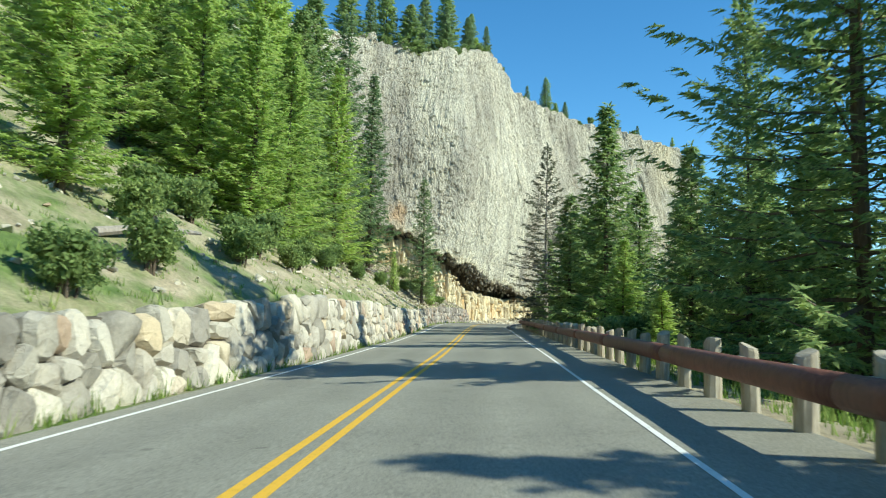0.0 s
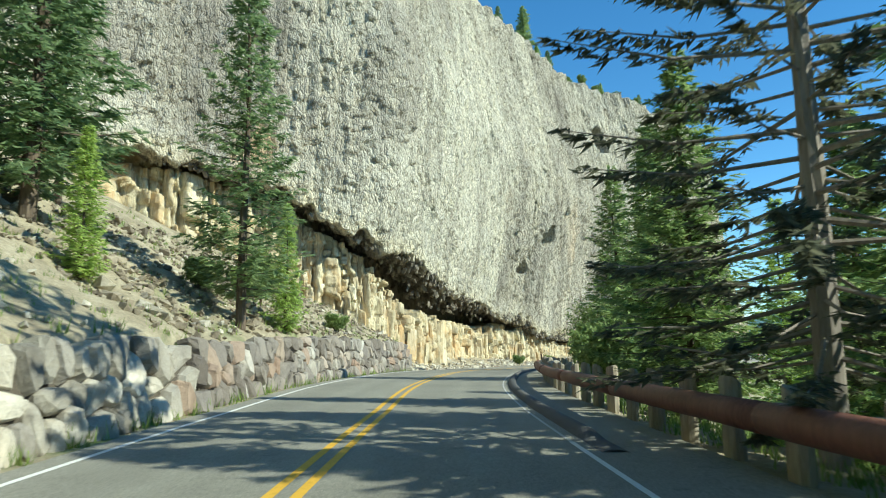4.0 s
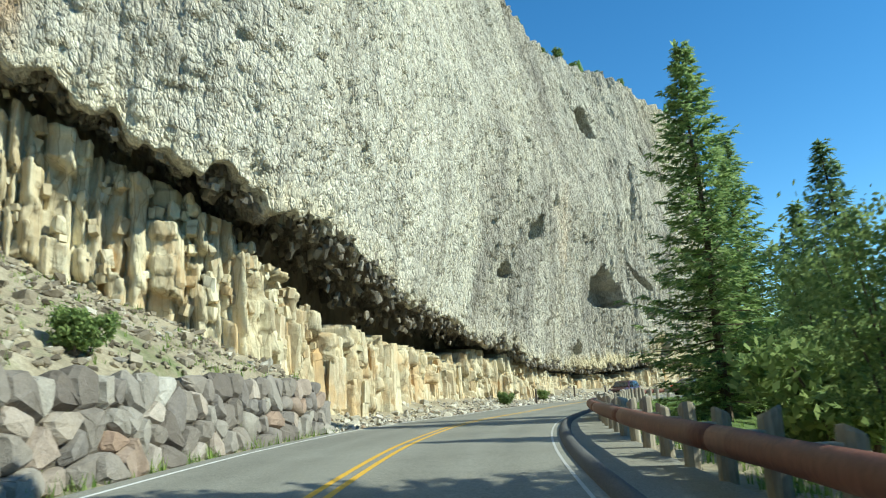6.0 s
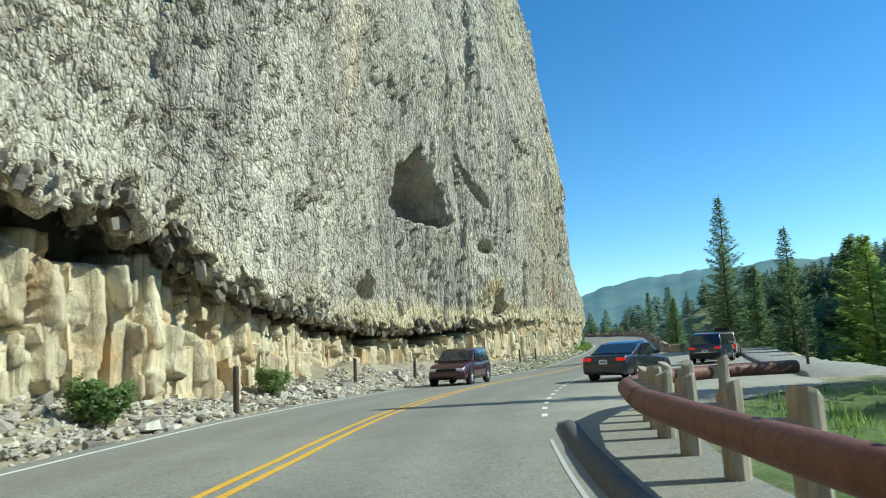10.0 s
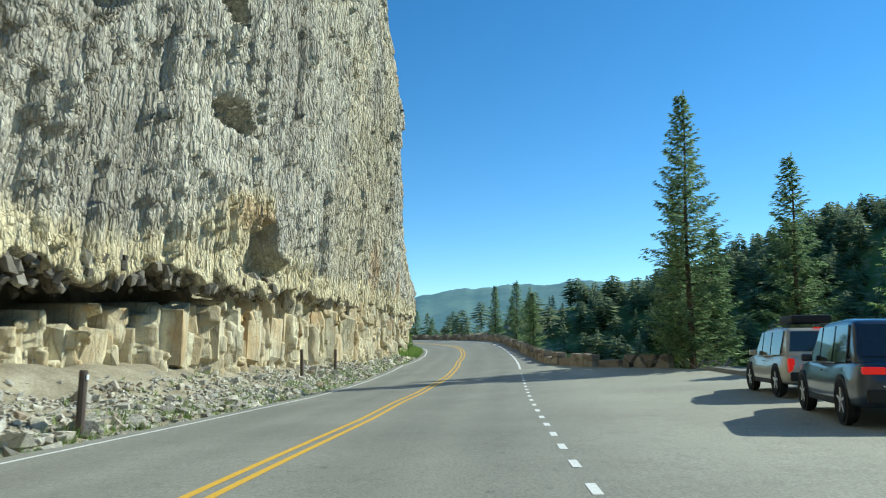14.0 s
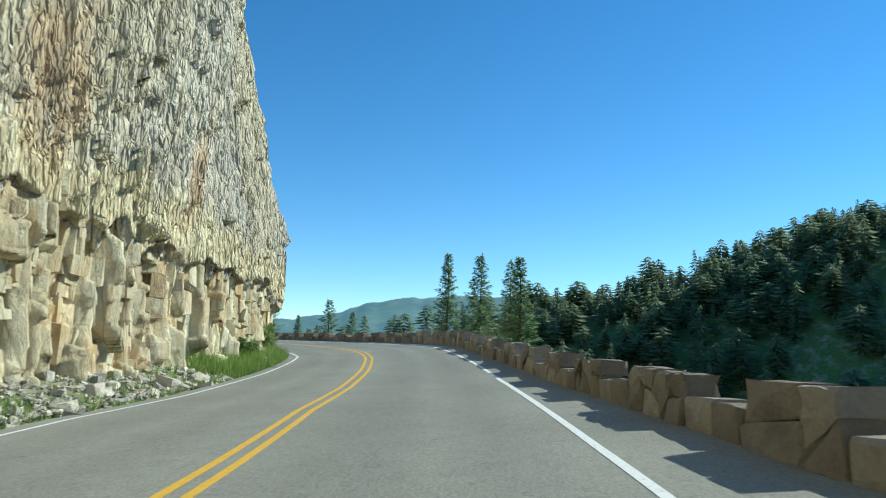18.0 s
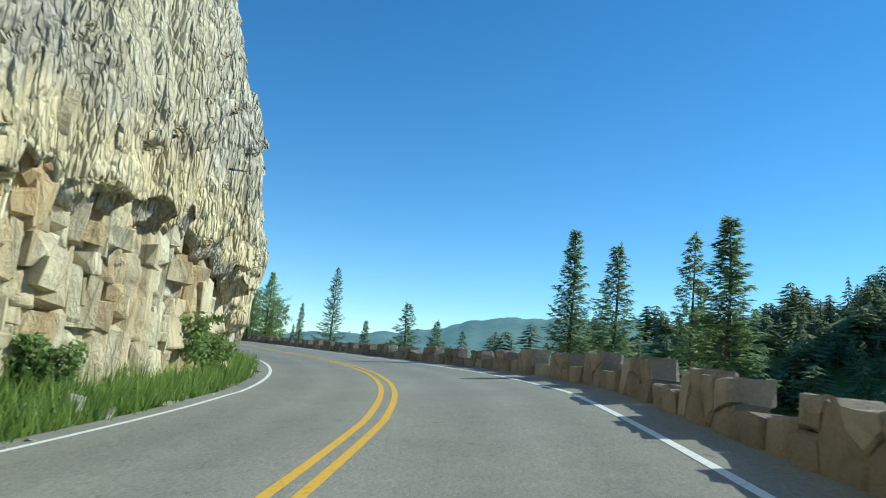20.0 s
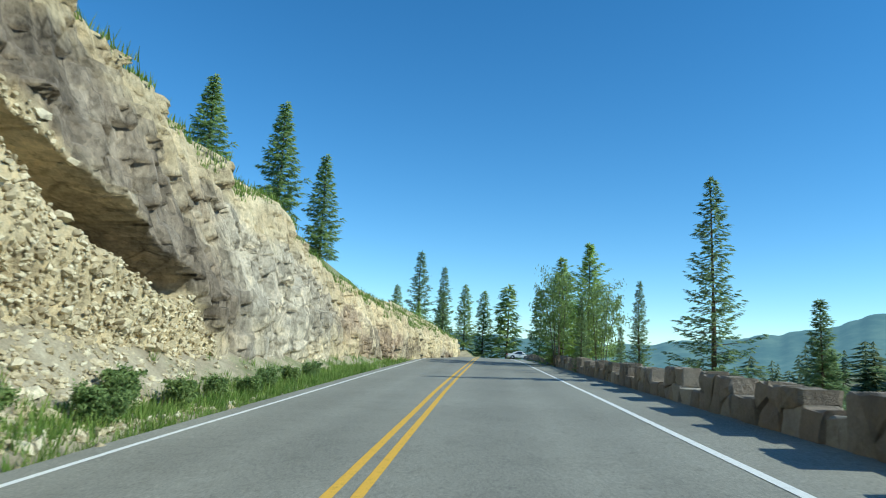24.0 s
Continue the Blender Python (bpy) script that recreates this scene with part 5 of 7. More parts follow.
while u < U["h"] + 6:
    n = 0
    while 0.05 + 0.45 * n < float(recess(u)) + 1.4 * min(1.0, float(band(u))):
        deep = -0.1 - 0.45 * n + rng.uniform(-0.2, 0.2)
        n += 1
        if rng.random() < 0.45:
            continue
        w = rng.uniform(0.15, 0.38)
        h = w * rng.uniform(1.0, 2.4)
        low = float(lip_z(u)) + 0.35 - rng.random() ** 1.5 * (0.3 + 0.7 * float(band(u)))
        x, y = CLIFF.at(u + rng.uniform(-0.25, 0.25), deep)
        m = trs(float(x), float(y), low + h / 2, w, w * rng.uniform(0.6, 1.1), h, rng.uniform(0, 6.28), rng.uniform(-0.7, 0.7), rng.uniform(-0.7, 0.7))
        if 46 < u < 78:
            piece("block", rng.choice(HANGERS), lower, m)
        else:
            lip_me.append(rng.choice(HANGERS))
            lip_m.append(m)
    for _ in range(5):
        size = rng.uniform(0.12, 0.34)
        x, y = CLIFF.at(u + rng.uniform(-0.3, 0.3), 0.22 - rng.random() ** 2 * 0.7)
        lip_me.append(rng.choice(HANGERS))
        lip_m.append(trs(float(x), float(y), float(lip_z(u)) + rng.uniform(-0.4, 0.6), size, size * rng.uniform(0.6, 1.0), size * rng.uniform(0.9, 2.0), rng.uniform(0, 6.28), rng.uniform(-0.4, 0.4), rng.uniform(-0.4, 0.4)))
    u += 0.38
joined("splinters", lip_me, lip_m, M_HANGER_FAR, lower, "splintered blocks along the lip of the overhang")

# ---- dry-stone retaining wall ----
wall = empty("retaining_wall", Matrix(), "dry-laid rubble retaining wall of pale grey and brown boulders", "stone wall")
bm = bmesh.new()
prev = None
for s in np.arange(-12, 95.6, 0.8):
    lat, h = float(wall_face(s)), float(wall_h(s))
    ring = []
    for o, up in ((-0.30, -0.4), (-0.42, h * 0.5), (-0.62, h * 0.94), (-1.3, h * 0.96), (-1.3, -0.4)):
        x, y = ROAD.at(s, lat + o)
        ring.append(bm.verts.new((float(x), float(y), float(road_height(s, lat)) + up)))
    if prev:
        for k in range(len(ring)):
            bm.faces.new((prev[k], ring[k], ring[(k + 1) % 5], prev[(k + 1) % 5]))
    prev = ring
part("earth_fill", bm, plain("dark_fill", (0.10, 0.085, 0.065), 0.95), wall, "dark earth between the stones")

def clip_half(poly, px, py, nx, ny):
    """The part of a convex polygon on the near side of a line through a point."""
    out = []
    for (ax, ay), (bx, by) in zip(poly, poly[1:] + poly[:1]):
        da, db = (ax - px) * nx + (ay - py) * ny, (bx - px) * nx + (by - py) * ny
        if da <= 0:
            out.append((ax, ay))
        if da * db < 0:
            k = da / (da - db)
            out.append((ax + (bx - ax) * k, ay + (by - ay) * k))
    return out


def rubble_stone(outline, mat):
    """A boulder with a bulging, faceted front: x along the wall, y out of it, z up."""
    ring = []
    n = len(outline)
    for k in range(n):
        a, b, c = outline[k - 1], outline[k], outline[(k + 1) % n]
        cut = rng.uniform(0.10, 0.30)
        ring.append((b[0] + (a[0] - b[0]) * cut, b[1] + (a[1] - b[1]) * cut))
        ring.append((b[0] + (c[0] - b[0]) * cut, b[1] + (c[1] - b[1]) * cut))
    lean_x, lean_z, bulge = rng.uniform(-0.14, 0.14), rng.uniform(-0.12, 0.16), rng.uniform(0.05, 0.12)
    n = len(ring)
    V = [(x * 0.92, -0.32, z * 0.92) for x, z in ring]
    V += [(x, -0.05 + rng.uniform(-0.03, 0.03), z) for x, z in ring]
    V += [(x * k, bulge + lean_x * x + lean_z * z + rng.uniform(-0.025, 0.025), z * k) for (x, z), k in ((q, rng.uniform(0.70, 0.86)) for q in ring)]
    V.append((rng.uniform(-0.05, 0.05), bulge + rng.uniform(0.01, 0.06), rng.uniform(-0.05, 0.05)))
    F = [(r * n + i, r * n + (i + 1) % n, (r + 1) * n + (i + 1) % n, (r + 1) * n + i) for r in (0, 1) for i in range(n)]
    F += [(2 * n + i, 2 * n + (i + 1) % n, 3 * n) for i in range(n)]
    me = mesh_from("stone", V, [f[::-1] for f in F], mat)
    # water-worn stones are rounded, broken ones keep their edges
    me.polygons.foreach_set("use_smooth", [True] * len(me.polygons) if rng.random() < 0.22 else [False] * len(me.polygons))
    return me


far_me, far_m, far_me2, far_m2 = [], [], [], []
seeds = []
for row in range(6):
    s = -11.8 + 0.3 * (row % 2)
    while s < 95:
        z = (row + 0.45) * 0.42 + rng.uniform(-0.12, 0.12)
        if z < float(wall_h(s)) - 0.14 and rng.random() > 0.20:
            seeds.append((s + rng.uniform(-0.12, 0.12), z))
        s += rng.choice((rng.uniform(0.34, 0.54), rng.uniform(0.5, 0.95)))
for s, z in seeds:
    h = float(wall_h(s))
    roof = h + rng.uniform(-0.06, 0.14)
    poly = [(s - 0.75, -0.12), (s + 0.75, -0.12), (s + 0.75, min(roof, z + 0.62)), (s - 0.75, min(roof, z + 0.62))]
    for s2, z2 in seeds:
        if 0 < abs(s2 - s) + abs(z2 - z) and abs(s2 - s) < 1.5:
            poly = clip_half(poly, (s + s2) / 2, (z + z2) / 2, s2 - s, z2 - z)
    cx, cz = sum(p[0] for p in poly) / len(poly), sum(p[1] for p in poly) / len(poly)
    grow = rng.uniform(0.92, 1.02)
    me = rubble_stone([((cx - p[0]) * grow, (p[1] - cz) * grow) for p in poly[::-1]], M_STONE if cx < 62 else M_STONE_BROWN)
    lat = float(wall_face(cx)) - 0.16 - 0.34 * cz / max(h, 0.5) + rng.uniform(-0.06, 0.06)
    x, y = ROAD.at(cx, lat)
    # the wall's own axes: along the road, out of the face, up
    m = Matrix.Translation((float(x), float(y), float(road_height(cx, float(wall_face(cx)))) + cz)) @ Matrix.Rotation(radians(ROAD.heading(cx) - 90), 4, "Z") @ Euler((rng.uniform(0.05, 0.25), rng.uniform(-0.04, 0.04), 0)).to_matrix().to_4x4()
    if 9 < cx < 44 or cx > 88:
        piece("stone", me, wall, m)
    else:
        (far_me if cx < 62 else far_me2).append(me)
        (far_m if cx < 62 else far_m2).append(m)
joined("stonework", far_me, far_m, M_STONE_FAR, wall, "the rest of the grey rubble stonework")
joined("stonework", far_me2, far_m2, M_STONE_BROWN_FAR, wall, "the browner stretch of rubble stonework")
for me in far_me + far_me2:
    bpy.data.meshes.remove(me)

# ---- crenellated stone parapet ----
para_lat = table((178.5, 8.6), (180, 7.2), (182, 5.2), (185, 3.9), (188, 3.35), (195, 3.15), (210, 3.0), (222, 3.6), (240, 4.0), (260, 4.3), (300, 4.9), (340, 5.2))
parapet = empty("parapet_wall", Matrix(), "brown mortared stone parapet with raised and lowered sections", "stone wall")
far_me, far_m = [], []


def dressed_stone(outline, deep, mat):
    """A roughly squared stone that goes through the wall: x along it, y across, z up; outline round the middle."""
    n = len(outline)
    V = []
    for y, k, rough in ((-deep / 2, 0.90, 0.030), (-deep / 2 + 0.05, 1.0, 0.018), (deep / 2 - 0.05, 1.0, 0.018), (deep / 2, 0.90, 0.030)):
        V += [(x * k + rng.uniform(-rough, rough), y + rng.uniform(-rough, rough), z * k + rng.uniform(-rough, rough)) for x, z in outline]
    V += [(rng.uniform(-0.08, 0.08), -deep / 2 - rng.uniform(0.0, 0.05), rng.uniform(-0.05, 0.05)), (0, deep / 2 + 0.02, 0)]
    F = [(r * n + i, r * n + (i + 1) % n, (r + 1) * n + (i + 1) % n, (r + 1) * n + i) for r in range(3) for i in range(n)]
    F += [((i + 1) % n, i, 4 * n) for i in range(n)] + [(3 * n + i, 3 * n + (i + 1) % n, 4 * n + 1) for i in range(n)]
    return mesh_from("stone", V, F, mat)


def split_edges(poly):
    """The same outline with a point in the middle of each longer side."""
    out = []
    for (ax, ay), (bx, by) in zip(poly, poly[1:] + poly[:1]):
        out.append((ax, ay))
        if math.hypot(bx - ax, by - ay) > 0.22:
            out.append(((ax + bx) / 2 + rng.uniform(-0.02, 0.02), (ay + by) / 2 + rng.uniform(-0.02, 0.02)))
    return out


s = 178.5
high = True
while s < 338:
    ln = rng.uniform(1.5, 2.3) if high else rng.uniform(1.1, 1.6)
    hgt = rng.uniform(0.64, 0.74) if high else rng.uniform(0.34, 0.42)
    lean0, lean1 = (rng.uniform(0.0, 0.12), rng.uniform(0.0, 0.12)) if high else (-0.06, -0.06)
    seeds = []
    for row in range(2 if high else 1):
        k = s + rng.uniform(0.1, 0.4)
        while k < s + ln:
            seeds.append((k, (0.18 + 0.36 * row if high else 0.2) + rng.uniform(-0.08, 0.08)))
            k += rng.uniform(0.45, 1.15)
    for q, z in seeds:
        top = hgt + rng.uniform(-0.04, 0.04)
        poly = [(s, -0.25), (s + ln, -0.25), (s + ln - lean1, top), (s + lean0, top + rng.uniform(-0.03, 0.03))]
        for q2, z2 in seeds:
            if (q2, z2) != (q, z):
                poly = clip_half(poly, (q + q2) / 2, (z + z2) / 2, q2 - q, z2 - z)
        if len(poly) < 3:
            continue
        cx, cz = sum(w[0] for w in poly) / len(poly), sum(w[1] for w in poly) / len(poly)
        me = dressed_stone(split_edges([((cx - w[0]) * 0.985, (w[1] - cz) * 0.985) for w in poly[::-1]]), rng.uniform(0.46, 0.58), M_PARAPET)
        lat = float(para_lat(cx)) + 0.24 + rng.uniform(-0.03, 0.03)
        x, y = ROAD.at(cx, lat)
        t0, t1 = ROAD.at(cx - 0.3, float(para_lat(cx - 0.3))), ROAD.at(cx + 0.3, float(para_lat(cx + 0.3)))
        ang = math.atan2(-(float(t1[0]) - float(t0[0])), float(t1[1]) - float(t0[1]))
        m = Matrix.Translation((float(x), float(y), float(road_height(cx, para_lat(cx))) + cz)) @ Matrix.Rotation(ang - radians(90), 4, "Z")
        if s < 262:
            piece("stone", me, parapet, m)
        else:
            far_me.append(me)
            far_m.append(m)
    s += ln
    high = not high
joined("stonework", far_me, far_m, M_PARAPET_FAR, parapet, "the distant stretch of the parapet")
for me in far_me:
    bpy.data.meshes.remove(me)

# ---- guard rail ----
rail_lat = table((-12, 2.75), (0, 2.85), (25, 3.0), (50, 2.95), (70, 2.6), (88, 2.25), (98, 2.0), (120, 2.0), (123, 2.25), (125.5, 3.0), (127, 4.0), (128.0, 5.2), (128.6, 6.6))
guard = empty("guard_rail", Matrix(), "rust-red log guard rail on weathered wooden posts", "guard rail")


def post_mesh(seed):
    r = random.Random(seed)
    bm = bmesh.new()
    n = 10
    rings = []
    for z, k in ((-0.6, 1.0), (0.2, 1.0), (0.7, 0.98), (0.93, 0.97), (0.97, 0.88)):
        rings.append([bm.verts.new((0.105 * k * math.cos(6.283 * i / n) * r.uniform(0.95, 1.05), 0.105 * k * math.sin(6.283 * i / n) * r.uniform(0.95, 1.05),
                                    z + (0.06 * math.cos(6.283 * i / n) * r.uniform(0.7, 1.2) if z > 0.9 else 0))) for i in range(n)])
    for a, b in zip(rings[:-1], rings[1:]):
        for i in range(n):
            bm.faces.new((a[i], a[(i + 1) % n], b[(i + 1) % n], b[i]))
    bm.faces.new(rings[-1])
    return bm_mesh("post", bm, M_POST)


POSTS = [post_mesh(i) for i in range(5)]
bmk = bmesh.new()
box(bmk, 0.20, 0.16, 0.26, bevel=0.02)
BLOCKOUT = bm_mesh("spacer", bmk, M_POST)
s = -11.0
stations = []
while s < 128.4:
    stations.append(s)
    s += 1.55 if s < 120 else 1.1
for s in stations:
    x, y = ROAD.at(s, float(rail_lat(s)) + 0.34)
    zz = float(road_height(s, float(side_r(s)))) - 0.02
    piece("post", rng.choice(POSTS), guard, trs(float(x), float(y), zz, rng.uniform(1.05, 1.25), rng.uniform(1.05, 1.25), rng.uniform(0.82, 0.92), rng.uniform(0, 6.28), rng.uniform(-0.03, 0.03), rng.uniform(-0.03, 0.03)))
    x, y = ROAD.at(s, float(rail_lat(s)) + 0.17)
    piece("spacer", BLOCKOUT, guard, trs(float(x), float(y), zz + 0.57, 1, 1, 1, radians(ROAD.heading(s))))
cuts = [-12, -6, 0, 6, 12, 18, 24, 30, 36, 42, 48, 54, 60, 66, 72, 78, 84, 90, 96, 102, 108, 114, 120, 128.6]
for a, b in zip(cuts[:-1], cuts[1:]):
    bm = bmesh.new()
    pts, rad = [], []
    for q in np.linspace(a + 0.012, b - 0.012, 9 if b < 121 else 16):
        x, y = ROAD.at(q, float(rail_lat(q)))
        pts.append((float(x), float(y), float(road_height(q, float(side_r(q)))) + 0.55))
        rad.append(0.152 + 0.006 * rng.uniform(-1, 1))
    tube(bm, pts, rad, 14)
    part("rail", bm, M_RAIL, guard, smooth=False).data.shade_smooth()


# ---- trees ----
def conifer(seed, h, r, mat, bare=0.12, dens=1.0, droop=0.25, ragged=0.25, crown_from=0.06, spray=0.34, gaps=0.0, thick=1.0):
    """Meshes of a trunk with limbs, and of a crown of many small needle sprays."""
    g = random.Random(seed)
    bt = bmesh.new()
    pts = [(0.12 * math.sin(i * 0.9 + seed) * i / 8, 0.12 * math.cos(i * 0.7 + seed) * i / 8, h * i / 8) for i in range(9)]
    tr = 0.011 * h + 0.04
    tube(bt, [(pts[0][0], pts[0][1], -0.8)] + pts, [tr * 1.25] + [tr * (1 - i / 8.6) for i in range(9)], 8)
    limbs = []
    V, F = [], []
    steps = int(250 * dens * (1 - crown_from))
    for q in range(steps):
        f = ((q + g.random()) / steps) ** 1.12
        z = h * (crown_from + (1 - crown_from) * f)
        full = (1 - f) ** 0.85 * (0.62 + 0.38 * min(1, f / 0.10))
        if g.random() < gaps:
            continue
        clump = 0.82 + 0.30 * math.sin(q * 0.61 + seed) * math.sin(q * 2.399 * 3 + seed * 1.7)
        L = r * full * g.uniform(1 - ragged, 1 + ragged * 0.6) * clump + 0.12
        a = q * 2.39996 + g.uniform(-0.5, 0.5)
        up = 0.34 * f - droop * (1 - f) + g.uniform(-0.16, 0.14)
        dx, dy = math.cos(a), math.sin(a)
        o = Vector((0, 0, z))

        def along(t):
            return o + Vector((dx * L * t, dy * L * t, L * (up * t + 0.22 * t * t)))
        if L > 0.5 and bare > 0.3:
            bl = bmesh.new()
            tube(bl, [along(0), along(0.5), along(1.0)], [0.014 + 0.007 * L, 0.009 + 0.004 * L, 0.005], 4, False)
            limbs.append(bm_mesh("limb", bl, M_DEADWOOD))
        elif L > 0.5 and q % 2 == 0:
            tube(bt, [along(0), along(0.5), along(0.94)], [0.010 + 0.010 * L, 0.008 + 0.005 * L, 0.004], 3, False)
        # side twigs, each a flat feathered fan of narrow sprays
        twigs = int((2 + 4.2 * L) * thick)
        for j in range(twigs):
            t = bare + (1.0 - bare) * ((j + g.random()) / twigs) ** 0.8
            side = 1 if j % 2 else -1
            w = a + side * g.uniform(0.5, 1.1) * (1.1 - 0.7 * t)
            tl = spray * (0.5 + 0.9 * min(1.2, L) * (1.15 - t)) * g.uniform(0.7, 1.25)
            c0 = along(t) + Vector((0, 0, g.gauss(0, 0.05)))
            dz = g.uniform(-0.42, 0.16)
            for n in range(5):
                f2 = n / 4
                c = c0 + Vector((math.cos(w), math.sin(w), dz)) * tl * 0.75 * f2
                w2 = w + (0 if n == 4 else g.uniform(0.35, 0.95) * (1 if n % 2 else -1))
                ln = spray * g.uniform(0.55, 1.0) * (1.1 - 0.35 * f2)
                d = Vector((math.cos(w2), math.sin(w2), dz + g.uniform(-0.35, 0.25))) * ln
                qv = Vector((-math.sin(w2), math.cos(w2), g.uniform(-0.7, 0.7))).normalized() * ln * g.uniform(0.15, 0.26)
                i = len(V)
                V.extend((c - qv, c + qv, c + d))
                F.append((i, i + 1, i + 2))
    # leader
    for _ in range(14):
        i = len(V)
        c = Vector((pts[-1][0], pts[-1][1], h * g.uniform(0.95, 1.01)))
        w = g.random() * 6.28
        d = Vector((math.cos(w) * 0.16, math.sin(w) * 0.16, 0.22))
        q = Vector((-math.sin(w), math.cos(w), 0)) * 0.06
        V.extend((c, c + d * 0.5 + q, c + d, c + d * 0.5 - q))
        F.append((i, i + 1, i + 2, i + 3))
    return bm_mesh("trunk", bt, M_BARK if bare < 0.3 else M_DEADWOOD), mesh_from("crown", V, F, mat), limbs


def broadleaf(seed, h, r, mat):
    g = random.Random(seed)
    bt = bmesh.new()
    ends = []
    for k in range(5):
        a = g.random() * 6.28
        b = Vector((math.cos(a) * r * 0.12, math.sin(a) * r * 0.12, 0))
        e = Vector((math.cos(a) * r * g.uniform(0.2, 0.8), math.sin(a) * r * g.uniform(0.2, 0.8), h * g.uniform(0.7, 1.0)))
        tube(bt, [b - Vector((0, 0, 0.6)), b + (e - b) * 0.4 + Vector((0, 0, h * 0.08)), e], [0.07, 0.05, 0.012], 6)
        for t in (0.35, 0.5, 0.62, 0.74, 0.86, 0.98):
            c = b + (e - b) * t
            for _ in range(4):
                w = g.random() * 6.28
                ends.append((c + Vector((math.cos(w), math.sin(w), g.uniform(-0.2, 0.5))) * r * g.uniform(0.15, 0.5), r * g.uniform(0.12, 0.25)))
    V, F = [], []
    for c, rad in ends:
        for _ in range(44):
            p = c + Vector((g.gauss(0, 1), g.gauss(0, 1), g.gauss(0, 0.8))) * rad * 0.55
            d = Vector((g.gauss(0, 1), g.gauss(0, 1), g.gauss(0, 1))).normalized() * 0.13
            q = d.cross(Vector((g.gauss(0, 1), g.gauss(0, 1), g.gauss(0, 1)))).normalized() * 0.06
            i = len(V)
            V.extend((p - d, p + q, p + d, p - q))
            F.append((i, i + 1, i + 2, i + 3))
    return bm_mesh("trunk", bt, M_BARK), mesh_from("crown", V, F, mat), []


KINDS = {
    "fir": (conifer(1, 12, 2.9, M_FIR, 0.04, 1.2, 0.26, 0.34, 0.04, 0.31, 0.0, 2.1), "dense dark green fir tree", "fir_tree", 12),
    "fir_wide": (conifer(2, 12, 3.6, M_FIR, 0.06, 1.15, 0.16, 0.44, 0.05, 0.33, 0.04, 1.9), "broad spreading dark green fir tree with long limbs", "fir_tree", 12),
    "spruce": (conifer(3, 12, 2.1, M_SPRUCE, 0.04, 1.15, 0.28, 0.36, 0.05, 0.29, 0.03, 2.1), "narrow pointed green spruce tree", "spruce_tree", 12),
    "open": (conifer(4, 12, 2.4, M_SPRUCE, 0.12, 1.0, 0.12, 0.45, 0.08, 0.30, 0.14, 1.7), "open spruce tree with gaps between its limbs", "spruce_tree", 12),
    "young": (conifer(5, 6, 1.5, M_YOUNG, 0.03, 0.8, 0.08, 0.28, 0.02, 0.26, 0.0, 2.0), "bright green young conifer", "young_conifer", 6),
    "dead": (conifer(6, 14, 4.1, M_DRY, 0.31, 0.85, 0.34, 0.42, 0.08, 0.24, 0.05, 2.3), "half-dead conifer with drooping bare grey limbs", "dead_conifer", 14),
    "tall": (conifer(13, 19, 5.4, M_FIR, 0.05, 1.6, 0.20, 0.42, 0.08, 0.33, 0.03, 1.9), "tall dark green fir with long spreading limbs", "fir_tree", 19),
    "lone": (conifer(14, 15, 3.5, M_SPRUCE, 0.06, 1.3, 0.14, 0.38, 0.06, 0.29, 0.03, 1.9), "tall conical spruce with sky between its limbs", "spruce_tree", 15),
    "bright": (conifer(7, 12, 3.1, M_YOUNG, 0.04, 1.15, 0.12, 0.58, 0.03, 0.30, 0.02, 2.2), "sunlit light green conifer on the hillside", "conifer", 12),
    "far_fir": (conifer(11, 12, 2.8, M_FIR, 0.05, 0.7, 0.24, 0.32, 0.04, 0.55, 0.0, 1.2), "dense dark green fir tree", "fir_tree", 12),
    "far_spruce": (conifer(12, 12, 2.1, M_SPRUCE, 0.05, 0.7, 0.26, 0.34, 0.05, 0.50, 0.0, 1.2), "narrow pointed green spruce tree", "spruce_tree", 12),
    "aspen": (broadleaf(8, 9, 3.2, M_LEAF), "light green aspen clump with slender stems", "aspen_tree", 9),
    "bush": (broadleaf(9, 2.2, 1.5, M_LEAF), "leafy green roadside bush", "bush", 2.2),
}
FAR_GROUPS = ("trees on top of the cliff", "trees at the crest", "trees above the road cut")


def tree(kind, x, y, h, wide=1.0, z=None, group="trees along the road", turn=None):
    if group in FAR_GROUPS and "far_" + kind in KINDS:
        kind = "far_" + kind
    (trunk, crown, limbs), label, name, h0 = KINDS[kind]
    g = ground_z(x, y) if z is None else z
    k = h / h0
    e = empty(name, Matrix.Translation((x, y, g - 0.05)) @ Matrix.Rotation(rng.uniform(0, 6.28) if turn is None else turn, 4, "Z") @ Matrix.Diagonal((k * wide, k * wide, k, 1)), label, "bush" if kind == "bush" else "tree", group)
    for nm, me in (("trunk", trunk), ("crown", crown)):
        piece(nm, me, e, Matrix())
    for me in limbs:
        piece("limb", me, e, Matrix())
    return e


def tree_to(kind, x, y, top, wide=1.0, group="trees along the road"):
    return tree(kind, x, y, max(1.5, top - ground_z(x, y)), wide, None, group)


